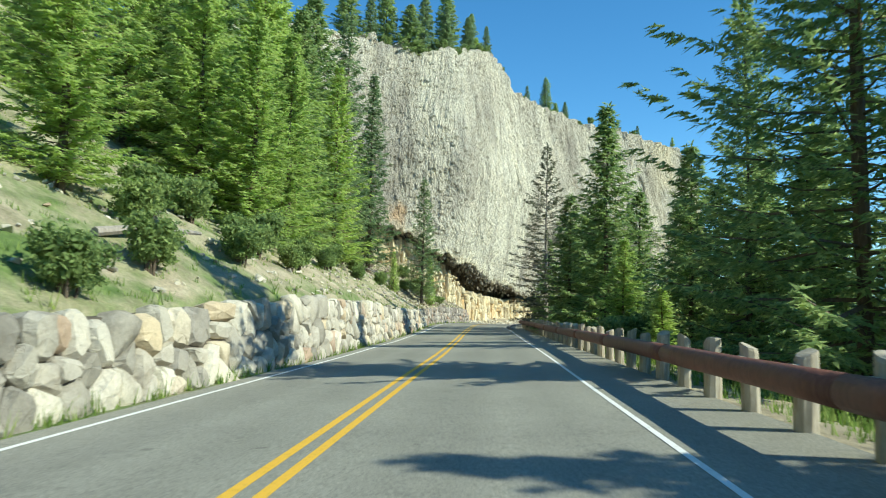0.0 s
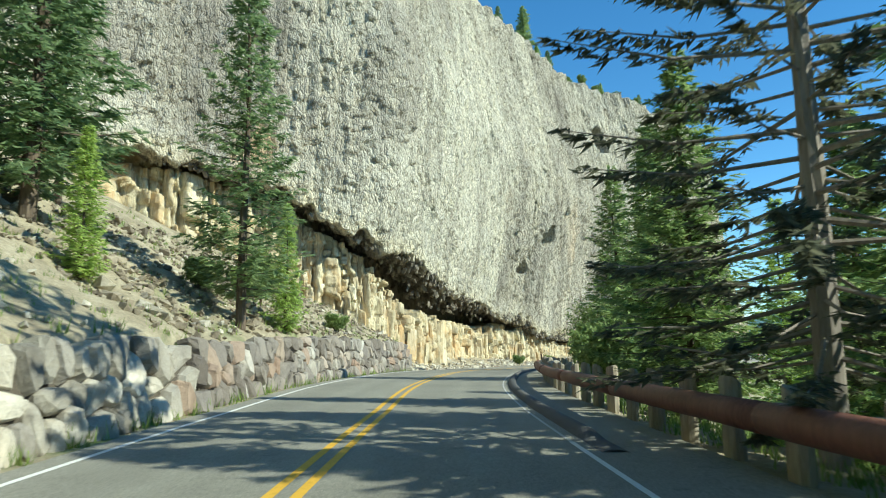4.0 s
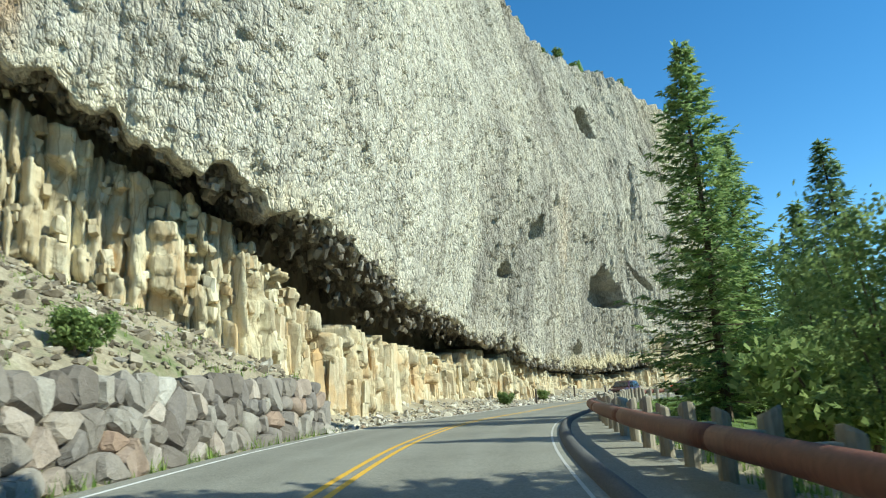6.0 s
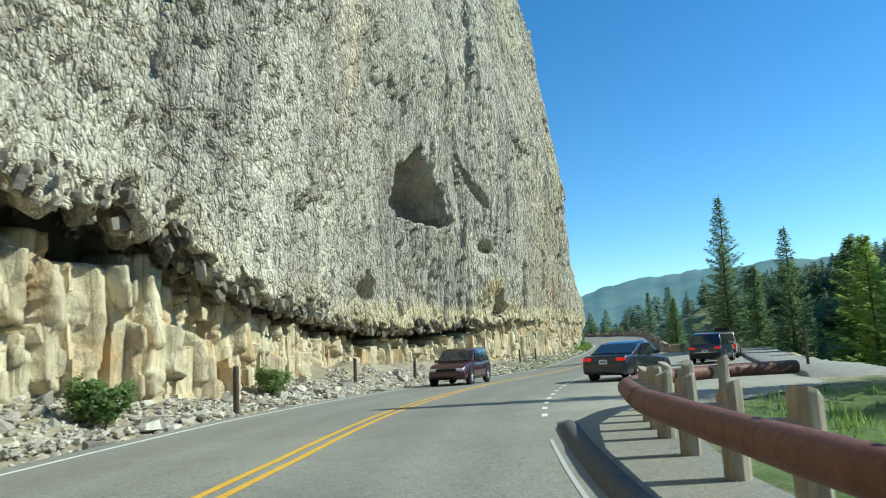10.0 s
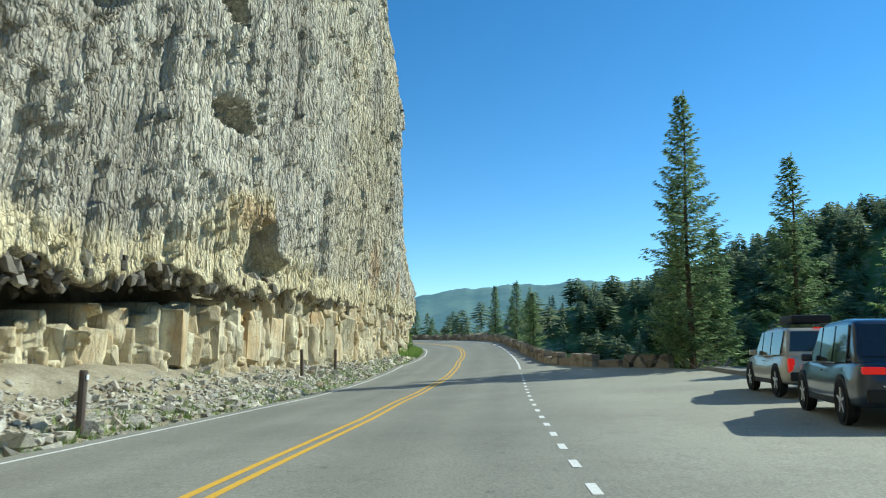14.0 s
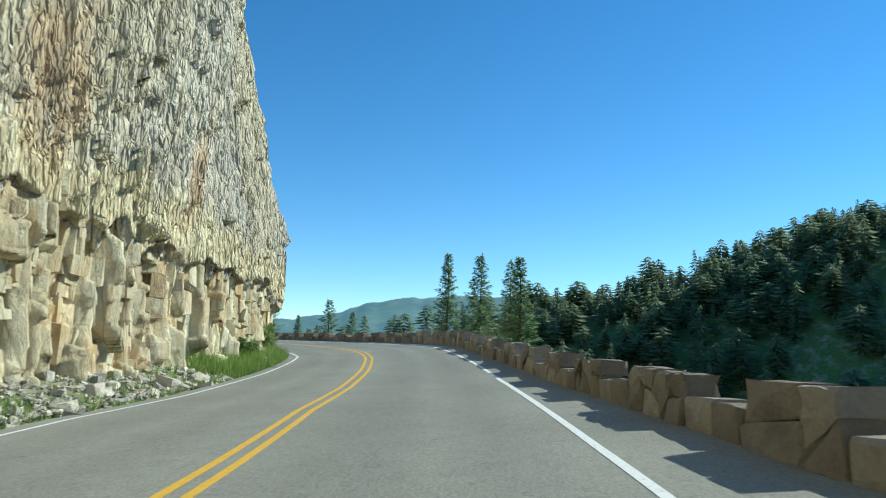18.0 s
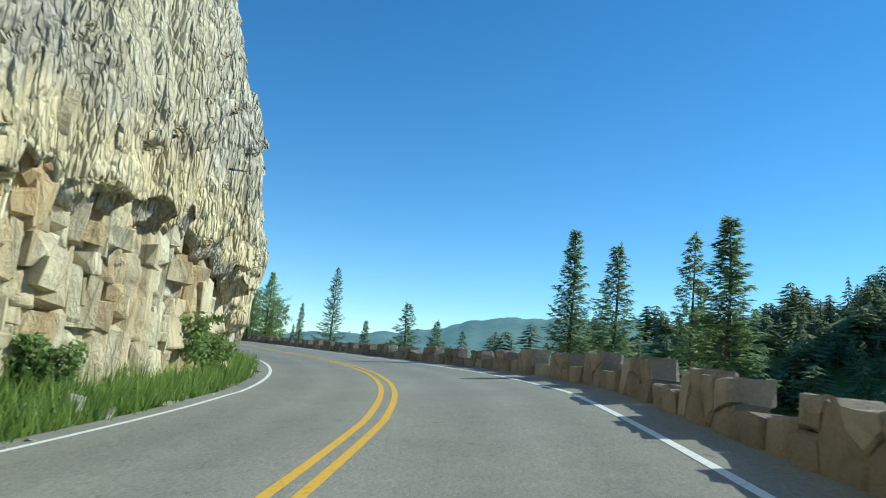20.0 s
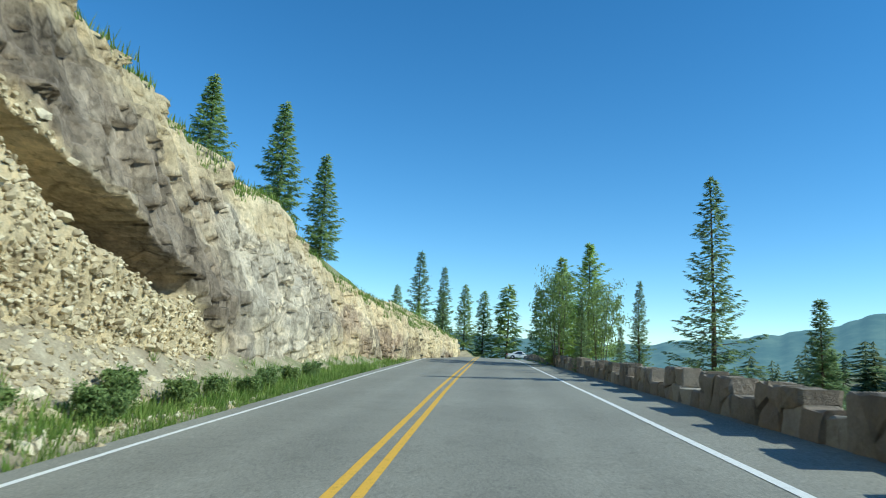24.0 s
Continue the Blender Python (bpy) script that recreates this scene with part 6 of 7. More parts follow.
# hillside above the retaining wall
for kind, x, y, top, w in (("open", -1.6, 72.2, 15.0, 0.95), ("spruce", -6.7, 69.0, 24.4, 0.85), ("young", -4.2, 66.5, 7.2, 0.8), ("young", -0.8, 76.5, 7.4, 0.7),
                           ("open", -8.6, 63.5, 28.0, 0.8), ("fir", -10.6, 57, 27, 1.0), ("bright", -11.5, 48, 24, 0.95), ("fir", -14.5, 53, 29, 0.9), ("fir_wide", -15.0, 43, 25, 0.75), ("bright", -16.0, 36, 24, 0.85), ("bright", -12.8, 38.5, 17, 1.0), ("fir", -18, 33, 25, 0.9), ("bright", -15.5, 23, 16, 1.0),
                           ("fir", -19, 47, 27, 0.9), ("far_fir", -22, 54, 32, 0.9), ("fir_wide", -21, 38, 24, 0.8),
                           ("bright", -14.5, 27.5, 13.5, 1.0), ("fir_wide", -20, 29, 20, 0.85), ("bright", -13.2, 17.5, 10.5, 1.0), ("far_fir", -24, 44, 30, 0.9),
                           ("bright", -19, 20, 17, 1.0), ("open", -8.2, 74, 18.5, 0.8), ("spruce", -12, 75, 24, 0.8)):
    tree_to(kind, x, y, top, w, "trees on the hillside above the wall")
for kind, x, y, top, w in (("bright", -8.6, 31.5, 14, 1.15), ("bright", -8.2, 37, 15.5, 1.1), ("bright", -10.4, 19.8, 13.5, 1.1), ("bright", -10.6, 41, 21, 1.1), ("fir", -13.5, 37.5, 22, 1.0), ("bright", -11.2, 32.5, 17, 1.15), ("fir", -9.6, 46.5, 21, 1.0), ("bright", -7.8, 51.5, 19, 0.95), ("fir", -14, 43, 25, 1.0)):
    tree_to(kind, x, y, top, w, "trees on the hillside above the wall")
for x, y, h in ((-9.5, 34, 1.6), (-9.0, 44, 1.5), (-8.0, 58, 1.8), (-2.5, 80, 1.6), (-9.5, 23, 1.4), (-4.0, 88, 1.5), (-6.6, 40.0, 1.1), (-7.4, 47.0, 1.3), (-6.0, 52.5, 1.0), (-7.0, 58.5, 1.2), (-5.0, 62.0, 1.2), (-3.3, 74.0, 1.0), (-1.6, 82.5, 1.1), (0.4, 86.5, 0.9), (-6.7, 30.5, 0.9), (-7.3, 34.5, 1.0), (-6.9, 13.5, 1.0), (-7.6, 27.0, 1.2), (-8.6, 20.0, 1.1), (-7.0, 24.4, 1.2), (-7.8, 29.2, 1.6), (-6.8, 32.6, 1.1), (-7.6, 37.4, 1.5), (-6.9, 43.2, 1.3), (-9.2, 26.0, 1.5), (-7.2, 17.6, 1.1), (-6.6, 55.2, 1.2), (-8.4, 49.8, 1.6)):
    tree("bush", x, y, h, 1.0, None, "bushes on the hillside")

# belt on the valley side behind the guard rail
for kind, x, y, top, w in (("tall", 7.2, 15.8, 17.5, 0.85), ("tall", 10.4, 27.6, 14.0, 0.72), ("fir", 13.4, 37.5, 8.6, 1.3), ("fir", 13.4, 33.0, 8.6, 1.3), ("fir", 10.8, 18.4, 4.6, 1.3), ("fir", 11.0, 23.5, 5.0, 1.3), ("fir", 11.5, 13, 12.0, 1.05), ("fir", 9.8, 31.5, 9.0, 1.0), ("fir", 9.6, 44.5, 14.6, 1.0),
                           ("fir", 8.6, 50.5, 10.0, 1.25), ("dead", 8.2, 57.6, 15.2, 0.92), ("fir", 12.6, 48, 10.0, 1.1), ("fir_wide", 12.0, 59, 10.5, 1.0), ("fir", 9.6, 64.5, 8.5, 1.1), ("fir", 15.0, 66.5, 8, 1.1),
                           ("fir_wide", 13.8, 77.0, 11.0, 1.0), ("fir", 19.0, 72, 8, 1.0), ("fir", 18.3, 95.2, 14.0, 0.95), ("fir", 21.5, 98.5, 11.5, 1.0), ("spruce", 21.0, 92.0, 9.0, 1.2), ("fir", 18.5, 84.5, 9.5, 1.0), ("fir", 24, 98, 8.5, 1.1),
                           ("fir", 17, 52, 10.5, 1.1), ("fir", 21, 27, 9, 1.0), ("fir", 18, 42, 10.5, 1.1), ("fir", 18, 14, 10.5, 1.1), ("bright", 22, 82, 9, 1.0), ("fir_wide", 9.6, 4.0, 9.0, 0.9), ("fir", 25.7, 105.4, 7.4, 1.3),
                           ("young", 6.0, 24.0, 2.6, 1.3), ("fir", 14.5, 30, 9.5, 1.1), ("fir", 12.2, 26.5, 8.0, 1.2), ("fir", 15.5, 22.5, 9.5, 1.1), ("bright", 8.4, 36.6, 5.5, 1.3), ("fir", 11.6, 54, 10.3, 1.1), ("young", 11.0, 43.5, 4.0, 1.2)):
    tree_to(kind, x, y, top, w, "trees behind the guard rail")
for kind, x, y, h in (("aspen", 12.2, 79.8, 3.6), ("bush", 10.6, 73.5, 2.2), ("bush", 11.8, 76.2, 2.4), ("aspen", 15.5, 86, 4.0), ("bush", 7.4, 33, 2.0), ("bush", 7.6, 15.5, 2.0), ("aspen", 34, 117, 4.5), ("bush", 26.5, 111, 1.6),
                      ("aspen", 37, 120, 5.5), ("bush", 13.4, 82.5, 2.2)):
    tree(kind, x, y, h, 1.0, None, "bushes behind the guard rail")

# tall one beyond the rail's end
tree_to("spruce", 38.8, 120.8, 12.0, 0.85, "trees behind the guard rail")

# round the pull-out
for kind, x, y, top, w in (("lone", 67.2, 156.7, 13.9, 0.95), ("lone", 69.0, 158.4, 10.2, 0.95), ("lone", 70.8, 153.2, 10.6, 1.0), ("fir", 71.0, 147.5, 8.8, 1.2), ("bright", 67.0, 143.5, 8.2, 1.2), ("fir", 64.0, 138.0, 7.6, 1.3), ("bright", 60.0, 133.5, 7.0, 1.3),
                           ("fir", 70.5, 141, 9.0, 1.2), ("fir", 66.5, 134, 7.6, 1.2), ("spruce", 72.8, 158.6, 8.0, 1.2), ("fir", 56, 128.5, 5.5, 1.4), ("fir", 75, 149, 8.5, 1.2), ("bright", 62.5, 126, 5.5, 1.2)):
    tree_to(kind, x, y, top, w, "trees round the pull-out")

# behind the parapet
for kind, x, y, top, w in (("lone", 110.0, 210.3, 11.0, 1.1), ("spruce", 100.4, 204.7, 9.5, 1.05), ("open", 98.2, 196.5, 8.0, 0.95), ("spruce", 95.0, 193.0, 7.6, 1.3), ("open", 105.1, 238.8, 10.5, 0.95), ("spruce", 106.2, 234.5, 5.8, 1.2), ("open", 110.8, 235.2, 7.9, 1.3),
                           ("lone", 113.0, 233.5, 6.6, 1.1), ("spruce", 105.4, 246.2, 7.5, 0.9), ("spruce", 103.9, 250.0, 7.0, 0.9), ("bright", 108.4, 262.5, 12.0, 1.2), ("aspen", 105.8, 260.5, 9.6, 0.75), ("aspen", 107.6, 258.0, 8.6, 0.75), ("bright", 107.5, 266.0, 11.4, 1.4),
                           ("spruce", 103.4, 243.2, 5.2, 1.0), ("spruce", 121, 255, 5.0, 1.0), ("spruce", 126, 262, 5.5, 1.0), ("fir", 131, 250, 4.5, 1.1), ("spruce", 118, 214, 0.5, 1.0), ("spruce", 122, 222, 1.5, 1.0),
                           ("spruce", 140, 268, 6, 1.0), ("fir", 128, 238, 2.0, 1.1), ("spruce", 112, 210, -1.0, 1.0), ("fir", 108, 205, 0.0, 1.0)):
    tree_to(kind, x, y, top, w, "trees beyond the parapet")

# at the crest of the road
for kind, x, y, top, w in (("spruce", 102.4, 333, 21.2, 1.0), ("spruce", 105.5, 324.5, 17.7, 0.9), ("fir", 113.0, 352, 18, 1.0), ("fir", 117.5, 356, 17.4, 1.1), ("fir", 121.5, 352, 18.2, 1.0), ("spruce", 127.5, 350, 17.6, 0.8),
                           ("fir", 99.0, 340, 16, 1.0), ("spruce", 133, 345, 15, 0.9), ("fir", 109.2, 358, 17, 1.0), ("bright", 101.0, 316.0, 11.5, 1.0), ("bush", 99.6, 303, 7.5, 1.4)):
    tree_to(kind, x, y, top, w, "trees at the crest")

# above the last cut
for kind, x, y, top, w in (("fir", 79.6, 272.3, 25.6, 1.1), ("fir", 83.3, 290.0, 30.0, 1.0), ("fir", 88.3, 285.9, 23.4, 1.0)):
    tree_to(kind, x, y, top, w, "trees above the road cut")
tree("fir", 84.4, 221.6, 8.5, 1.1, 9.4, "trees above the road cut")
tree("young", 83.0, 217.5, 3.2, 0.9, 10.2, "trees above the road cut")

# along the top of the main cliff
def rim_tree(kind, u, back, h, wide=1.0):
    top = float(rim_z(u)) + (float(fbm(np.array([u * 0.8]), np.array([0.0]), 71, 4)[0]) - 0.5) * 4.0
    x, y = CLIFF.at(u, float(face_offset(np.array([u]), np.array([top]))[0]) - back)
    tree(kind, float(x), float(y), h, wide, top + back * 0.13 - 0.2, "trees on top of the cliff")


for kind, u, back, h in (("fir", 26, 2.5, 8.5), ("spruce", 29, 1.8, 7), ("fir", 32, 3, 10), ("fir", 34.5, 1.6, 7.5), ("spruce", 37, 2.5, 9), ("spruce", 40.5, 1.8, 6), ("fir", 44, 3, 9), ("spruce", 49, 2, 5), ("young", 53, 1.5, 3), ("fir", 58, 3, 6.5),
                         ("spruce", 66, 2, 6), ("young", 72, 1.5, 2.5), ("spruce", 80, 2.5, 5), ("fir", 92, 2.0, 7.5), ("young", 97, 1.4, 2), ("spruce", 104, 2.5, 4), ("young", 118, 1.6, 2.2), ("spruce", 133, 2.5, 5), ("young", 150, 1.6, 2.5), ("spruce", 161, 2.0, 5)):
    rim_tree(kind, u, back, h, 1.35 + 0.3 * math.sin(u * 1.7))
for u in (27.5, 31, 36, 39, 42, 46, 51, 55, 61, 64, 69, 76, 84, 88, 95, 100, 107, 112, 116, 122, 128, 137, 144, 156):
    rim_tree("bush", u, 0.9, 0.9 + 0.5 * math.sin(u * 3.1) ** 2)


# ---- far woods on the opposite slope ----
def far_tree_mesh(seed):
    g = random.Random(seed)
    V, F = [], []
    tiers = 11
    for k in range(tiers):
        z = 0.08 + 0.9 * k / tiers
        rad = 0.17 * (1 - k / tiers) ** 0.8 + 0.01 if seed < 3 else 0.21 * math.sin(3.14 * (k + 1.2) / (tiers + 1.4)) ** 0.8
        n = 8
        for j in range(n):
            a = 6.283 * (j + g.random()) / n
            rr = rad * g.uniform(0.7, 1.3)
            i = len(V)
            V.extend(((0, 0, z + 0.06), (rr * 0.7 * math.cos(a - 0.3), rr * 0.7 * math.sin(a - 0.3), z + g.uniform(-0.03, 0.03)), (rr * 1.35 * math.cos(a), rr * 1.35 * math.sin(a), z + g.uniform(-0.045, 0.015)), (rr * 0.7 * math.cos(a + 0.3), rr * 0.7 * math.sin(a + 0.3), z + g.uniform(-0.03, 0.03))))
            F.append((i, i + 1, i + 2, i + 3))
    i = len(V)
    for j in range(4):
        a = 1.571 * j
        V.append((0.012 * math.cos(a), 0.012 * math.sin(a), -0.05))
    V.append((0, 0, 0.9))
    for j in range(4):
        F.append((i + j, i + (j + 1) % 4, i + 4))
    return mesh_from("far_tree", V, F, M_FARTREE)


FAR = [far_tree_mesh(i) for i in range(6)]
g = random.Random(77)
X = np.array([g.uniform(90, 380) for _ in range(6500)])
Y = np.array([g.uniform(10, 420) for _ in range(6500)])
Z, _, S_, L_ = ground_parts(X, Y)
dens = fbm(X * 0.02, Y * 0.02, 15)
az = np.degrees(np.arctan2(X - 60, Y - 165))
metas, mats = [], []
for i in range(len(X)):
    if L_[i] < 26:
        continue
    keep = 0.72 if az[i] > 52 else 0.12
    if g.random() > keep or (dens[i] < 0.33 and az[i] > 52):
        continue
    h = g.uniform(6, 14) * (0.75 if L_[i] < 60 else 1.0)
    metas.append(g.choice(FAR))
    wq = g.uniform(0.95, 1.6) * h
    mats.append(trs(X[i], Y[i], Z[i] - 0.2, wq, wq, h, g.random() * 6.28))
joined("far_woods", metas, mats, M_FARTREE, None, "dark conifer woods on the opposite valley slope", "woods")

# ---- distant mountains ----
def mountain(name, dist, base, peaks, mat, seed, label, az0, az1, low=-80):
    azs = np.arange(az0, az1, 0.25)
    hs = np.interp(azs, [p[0] for p in peaks], [p[1] for p in peaks])
    hs = hs + (fbm(azs * 0.9, azs * 0, seed, 3) - 0.5) * 34 * np.clip(hs / 150, 0.2, 1)
    rows = []
    for k, (rr, f) in enumerate(((0.62, 0.0), (0.70, 0.10), (0.78, 0.28), (0.86, 0.52), (0.93, 0.78), (0.98, 0.95), (1.0, 1.0), (1.08, 0.9), (1.25, 0.5))):
        a = np.radians(azs)
        jit = (fbm(azs * 0.7, azs * 0 + k * 0.45, seed + 5, 3) - 0.5)
        r = dist * (rr + 0.02 * jit * (0 < k < 6))
        rows.append(np.stack([60 + np.sin(a) * r, 165 + np.cos(a) * r, low + (hs - low) * np.clip(f + 0.05 * jit * (0 < k < 6), 0, 1)], -1))
    return tagged(new(name, grid_mesh(name, np.stack(rows), mat, True)), label, "mountain", kind="structure")


def haze_hill(name, lo, hi, haze, rough=0.95):
    m, nt, b = material(name, rough, 0, 0.1)
    v = coords(nt, (1, 1, 1), "World")
    col = ramp(nt, noise_tex(nt, v, 0.006, 7, 0.65), [(0.38, lo), (0.62, hi)])
    nt.links.new(col, b.inputs["Base Color"])
    # haze of the air between, painted in as a faint blue glow of the slopes
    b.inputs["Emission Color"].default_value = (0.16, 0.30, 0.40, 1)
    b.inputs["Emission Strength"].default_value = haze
    return m


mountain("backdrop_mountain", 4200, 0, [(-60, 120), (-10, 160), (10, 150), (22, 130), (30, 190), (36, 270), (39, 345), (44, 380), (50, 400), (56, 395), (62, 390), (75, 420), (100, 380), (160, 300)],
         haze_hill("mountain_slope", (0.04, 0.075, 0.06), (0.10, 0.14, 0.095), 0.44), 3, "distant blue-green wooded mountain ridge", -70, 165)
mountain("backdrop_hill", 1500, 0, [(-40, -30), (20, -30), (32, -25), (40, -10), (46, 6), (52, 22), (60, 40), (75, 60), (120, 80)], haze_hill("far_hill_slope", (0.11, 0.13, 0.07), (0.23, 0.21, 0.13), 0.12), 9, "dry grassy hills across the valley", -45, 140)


# ---- vehicles ----
def loft(profile_rows, mat_bevel=0.0):
    """A closed body from cross-sections: rows of equal length along x."""
    bm = bmesh.new()
    rings = [[bm.verts.new(p) for p in row] for row in profile_rows]
    for a, b in zip(rings[:-1], rings[1:]):
        n = len(a)
        for k in range(n):
            bm.faces.new((a[k], b[k], b[(k + 1) % n], a[(k + 1) % n]))
    bm.faces.new(rings[0])
    bm.faces.new(rings[-1][::-1])
    bmesh.ops.recalc_face_normals(bm, faces=bm.faces)
    return bm


def side_loft(top, bottom, half, tumble=0.0, inset=0.05):
    """A body from a side outline: top and bottom heights along x, and half widths."""
    rows = []
    for (x, zt), (_, zb), hw in zip(top, bottom, half):
        mid = zb + (zt - zb) * 0.55
        rows.append([(x, -hw + inset, zb), (x, -hw, zb + (mid - zb) * 0.4), (x, -hw, mid), (x, -hw + inset + tumble, zt - 0.04 * (zt - zb)), (x, -hw + inset * 2.2 + tumble, zt),
                     (x, hw - inset * 2.2 - tumble, zt), (x, hw - inset - tumble, zt - 0.04 * (zt - zb)), (x, hw, mid), (x, hw, zb + (mid - zb) * 0.4), (x, hw - inset, zb)])
    return loft(rows)


def wheel(parent, x, y, r, wdt):
    w = new("wheel")
    w.parent = parent
    bm = bmesh.new()
    n = 24
    prof = [(0.62 * r, wdt * 0.42), (0.9 * r, wdt * 0.5), (r, wdt * 0.36), (r, -wdt * 0.36), (0.9 * r, -wdt * 0.5), (0.62 * r, -wdt * 0.42)]
    rings = [[bm.verts.new((q * math.cos(6.283 * i / n), o, q * math.sin(6.283 * i / n))) for i in range(n)] for q, o in prof]
    for a, b in zip(rings, rings[1:] + rings[:1]):
        for i in range(n):
            bm.faces.new((a[i], a[(i + 1) % n], b[(i + 1) % n], b[i]))
    bmesh.ops.recalc_face_normals(bm, faces=bm.faces)
    side = 1 if y > 0 else -1
    me = bm_mesh("tyre", bm, M_TYRE)
    t = new("tyre", me)
    bm = bmesh.new()
    hub = bmesh.ops.create_cone(bm, cap_ends=True, segments=20, radius1=0.16 * r, radius2=0.13 * r, depth=0.06)["verts"]
    bmesh.ops.rotate(bm, cent=(0, 0, 0), matrix=Matrix.Rotation(radians(-90 * side), 3, "X"), verts=hub)
    bmesh.ops.translate(bm, vec=(0, side * wdt * 0.34, 0), verts=hub)
    for k in range(5):
        vs = box(bm, 0.13 * r, 0.05, 0.56 * r, (0, 0, 0), 0.012)
        bmesh.ops.translate(bm, vec=(0, side * wdt * 0.32, 0.34 * r), verts=vs)
        bmesh.ops.rotate(bm, cent=(0, 0, 0), matrix=Matrix.Rotation(6.283 * k / 5, 3, "Y"), verts=vs)
    ring = bmesh.ops.create_cone(bm, cap_ends=True, segments=24, radius1=0.62 * r, radius2=0.62 * r, depth=0.05)["verts"]
    bmesh.ops.rotate(bm, cent=(0, 0, 0), matrix=Matrix.Rotation(radians(90), 3, "X"), verts=ring)
    bmesh.ops.translate(bm, vec=(0, side * wdt * 0.1, 0), verts=ring)
    rim = new("rim", bm_mesh("rim", bm, M_RIM))
    # one mesh for the tyre carries the wheel; the rim sits in it
    bpy.data.objects.remove(w)
    t.name = "wheel"
    t.parent = parent
    t.location = (x, y, r)
    rim.parent = t
    return t


def flat_box(name, parent, mat, sx, sy, sz, at, label="", bevel=0.01):
    bm = bmesh.new()
    box(bm, sx, sy, sz, (0, 0, 0), bevel)
    bmesh.ops.translate(bm, vec=at, verts=bm.verts)
    return part(name, bm, mat, parent, label)


def pane(name, parent, quad, thick, mat=M_GLASS):
    """A pane from four corners, with thickness."""
    bm = bmesh.new()
    a = [Vector(q) for q in quad]
    n = (a[1] - a[0]).cross(a[3] - a[0]).normalized() * thick
    lo = [bm.verts.new(q) for q in a]
    hi = [bm.verts.new(q + n) for q in a]
    bm.faces.new(lo[::-1])
    bm.faces.new(hi)
    for k in range(4):
        bm.faces.new((lo[k], lo[(k + 1) % 4], hi[(k + 1) % 4], hi[k]))
    return part(name, bm, mat, parent)


def rounded(ob):
    """Smooth pressed-metal curves over a coarse shell."""
    ob.data.shade_smooth()
    md = ob.modifiers.new("round", "SUBSURF")
    md.levels = md.render_levels = 2
    for ed in ob.data.edges:
        a, b = (ob.data.vertices[i].co for i in ed.vertices)
        if abs(a.x - b.x) > 0.05:
            ed.use_edge_sharp = False
    cr = ob.data.attributes.new("crease_edge", "FLOAT", "EDGE")
    cr.data.foreach_set("value", [0.45] * len(ob.data.edges))
    return ob


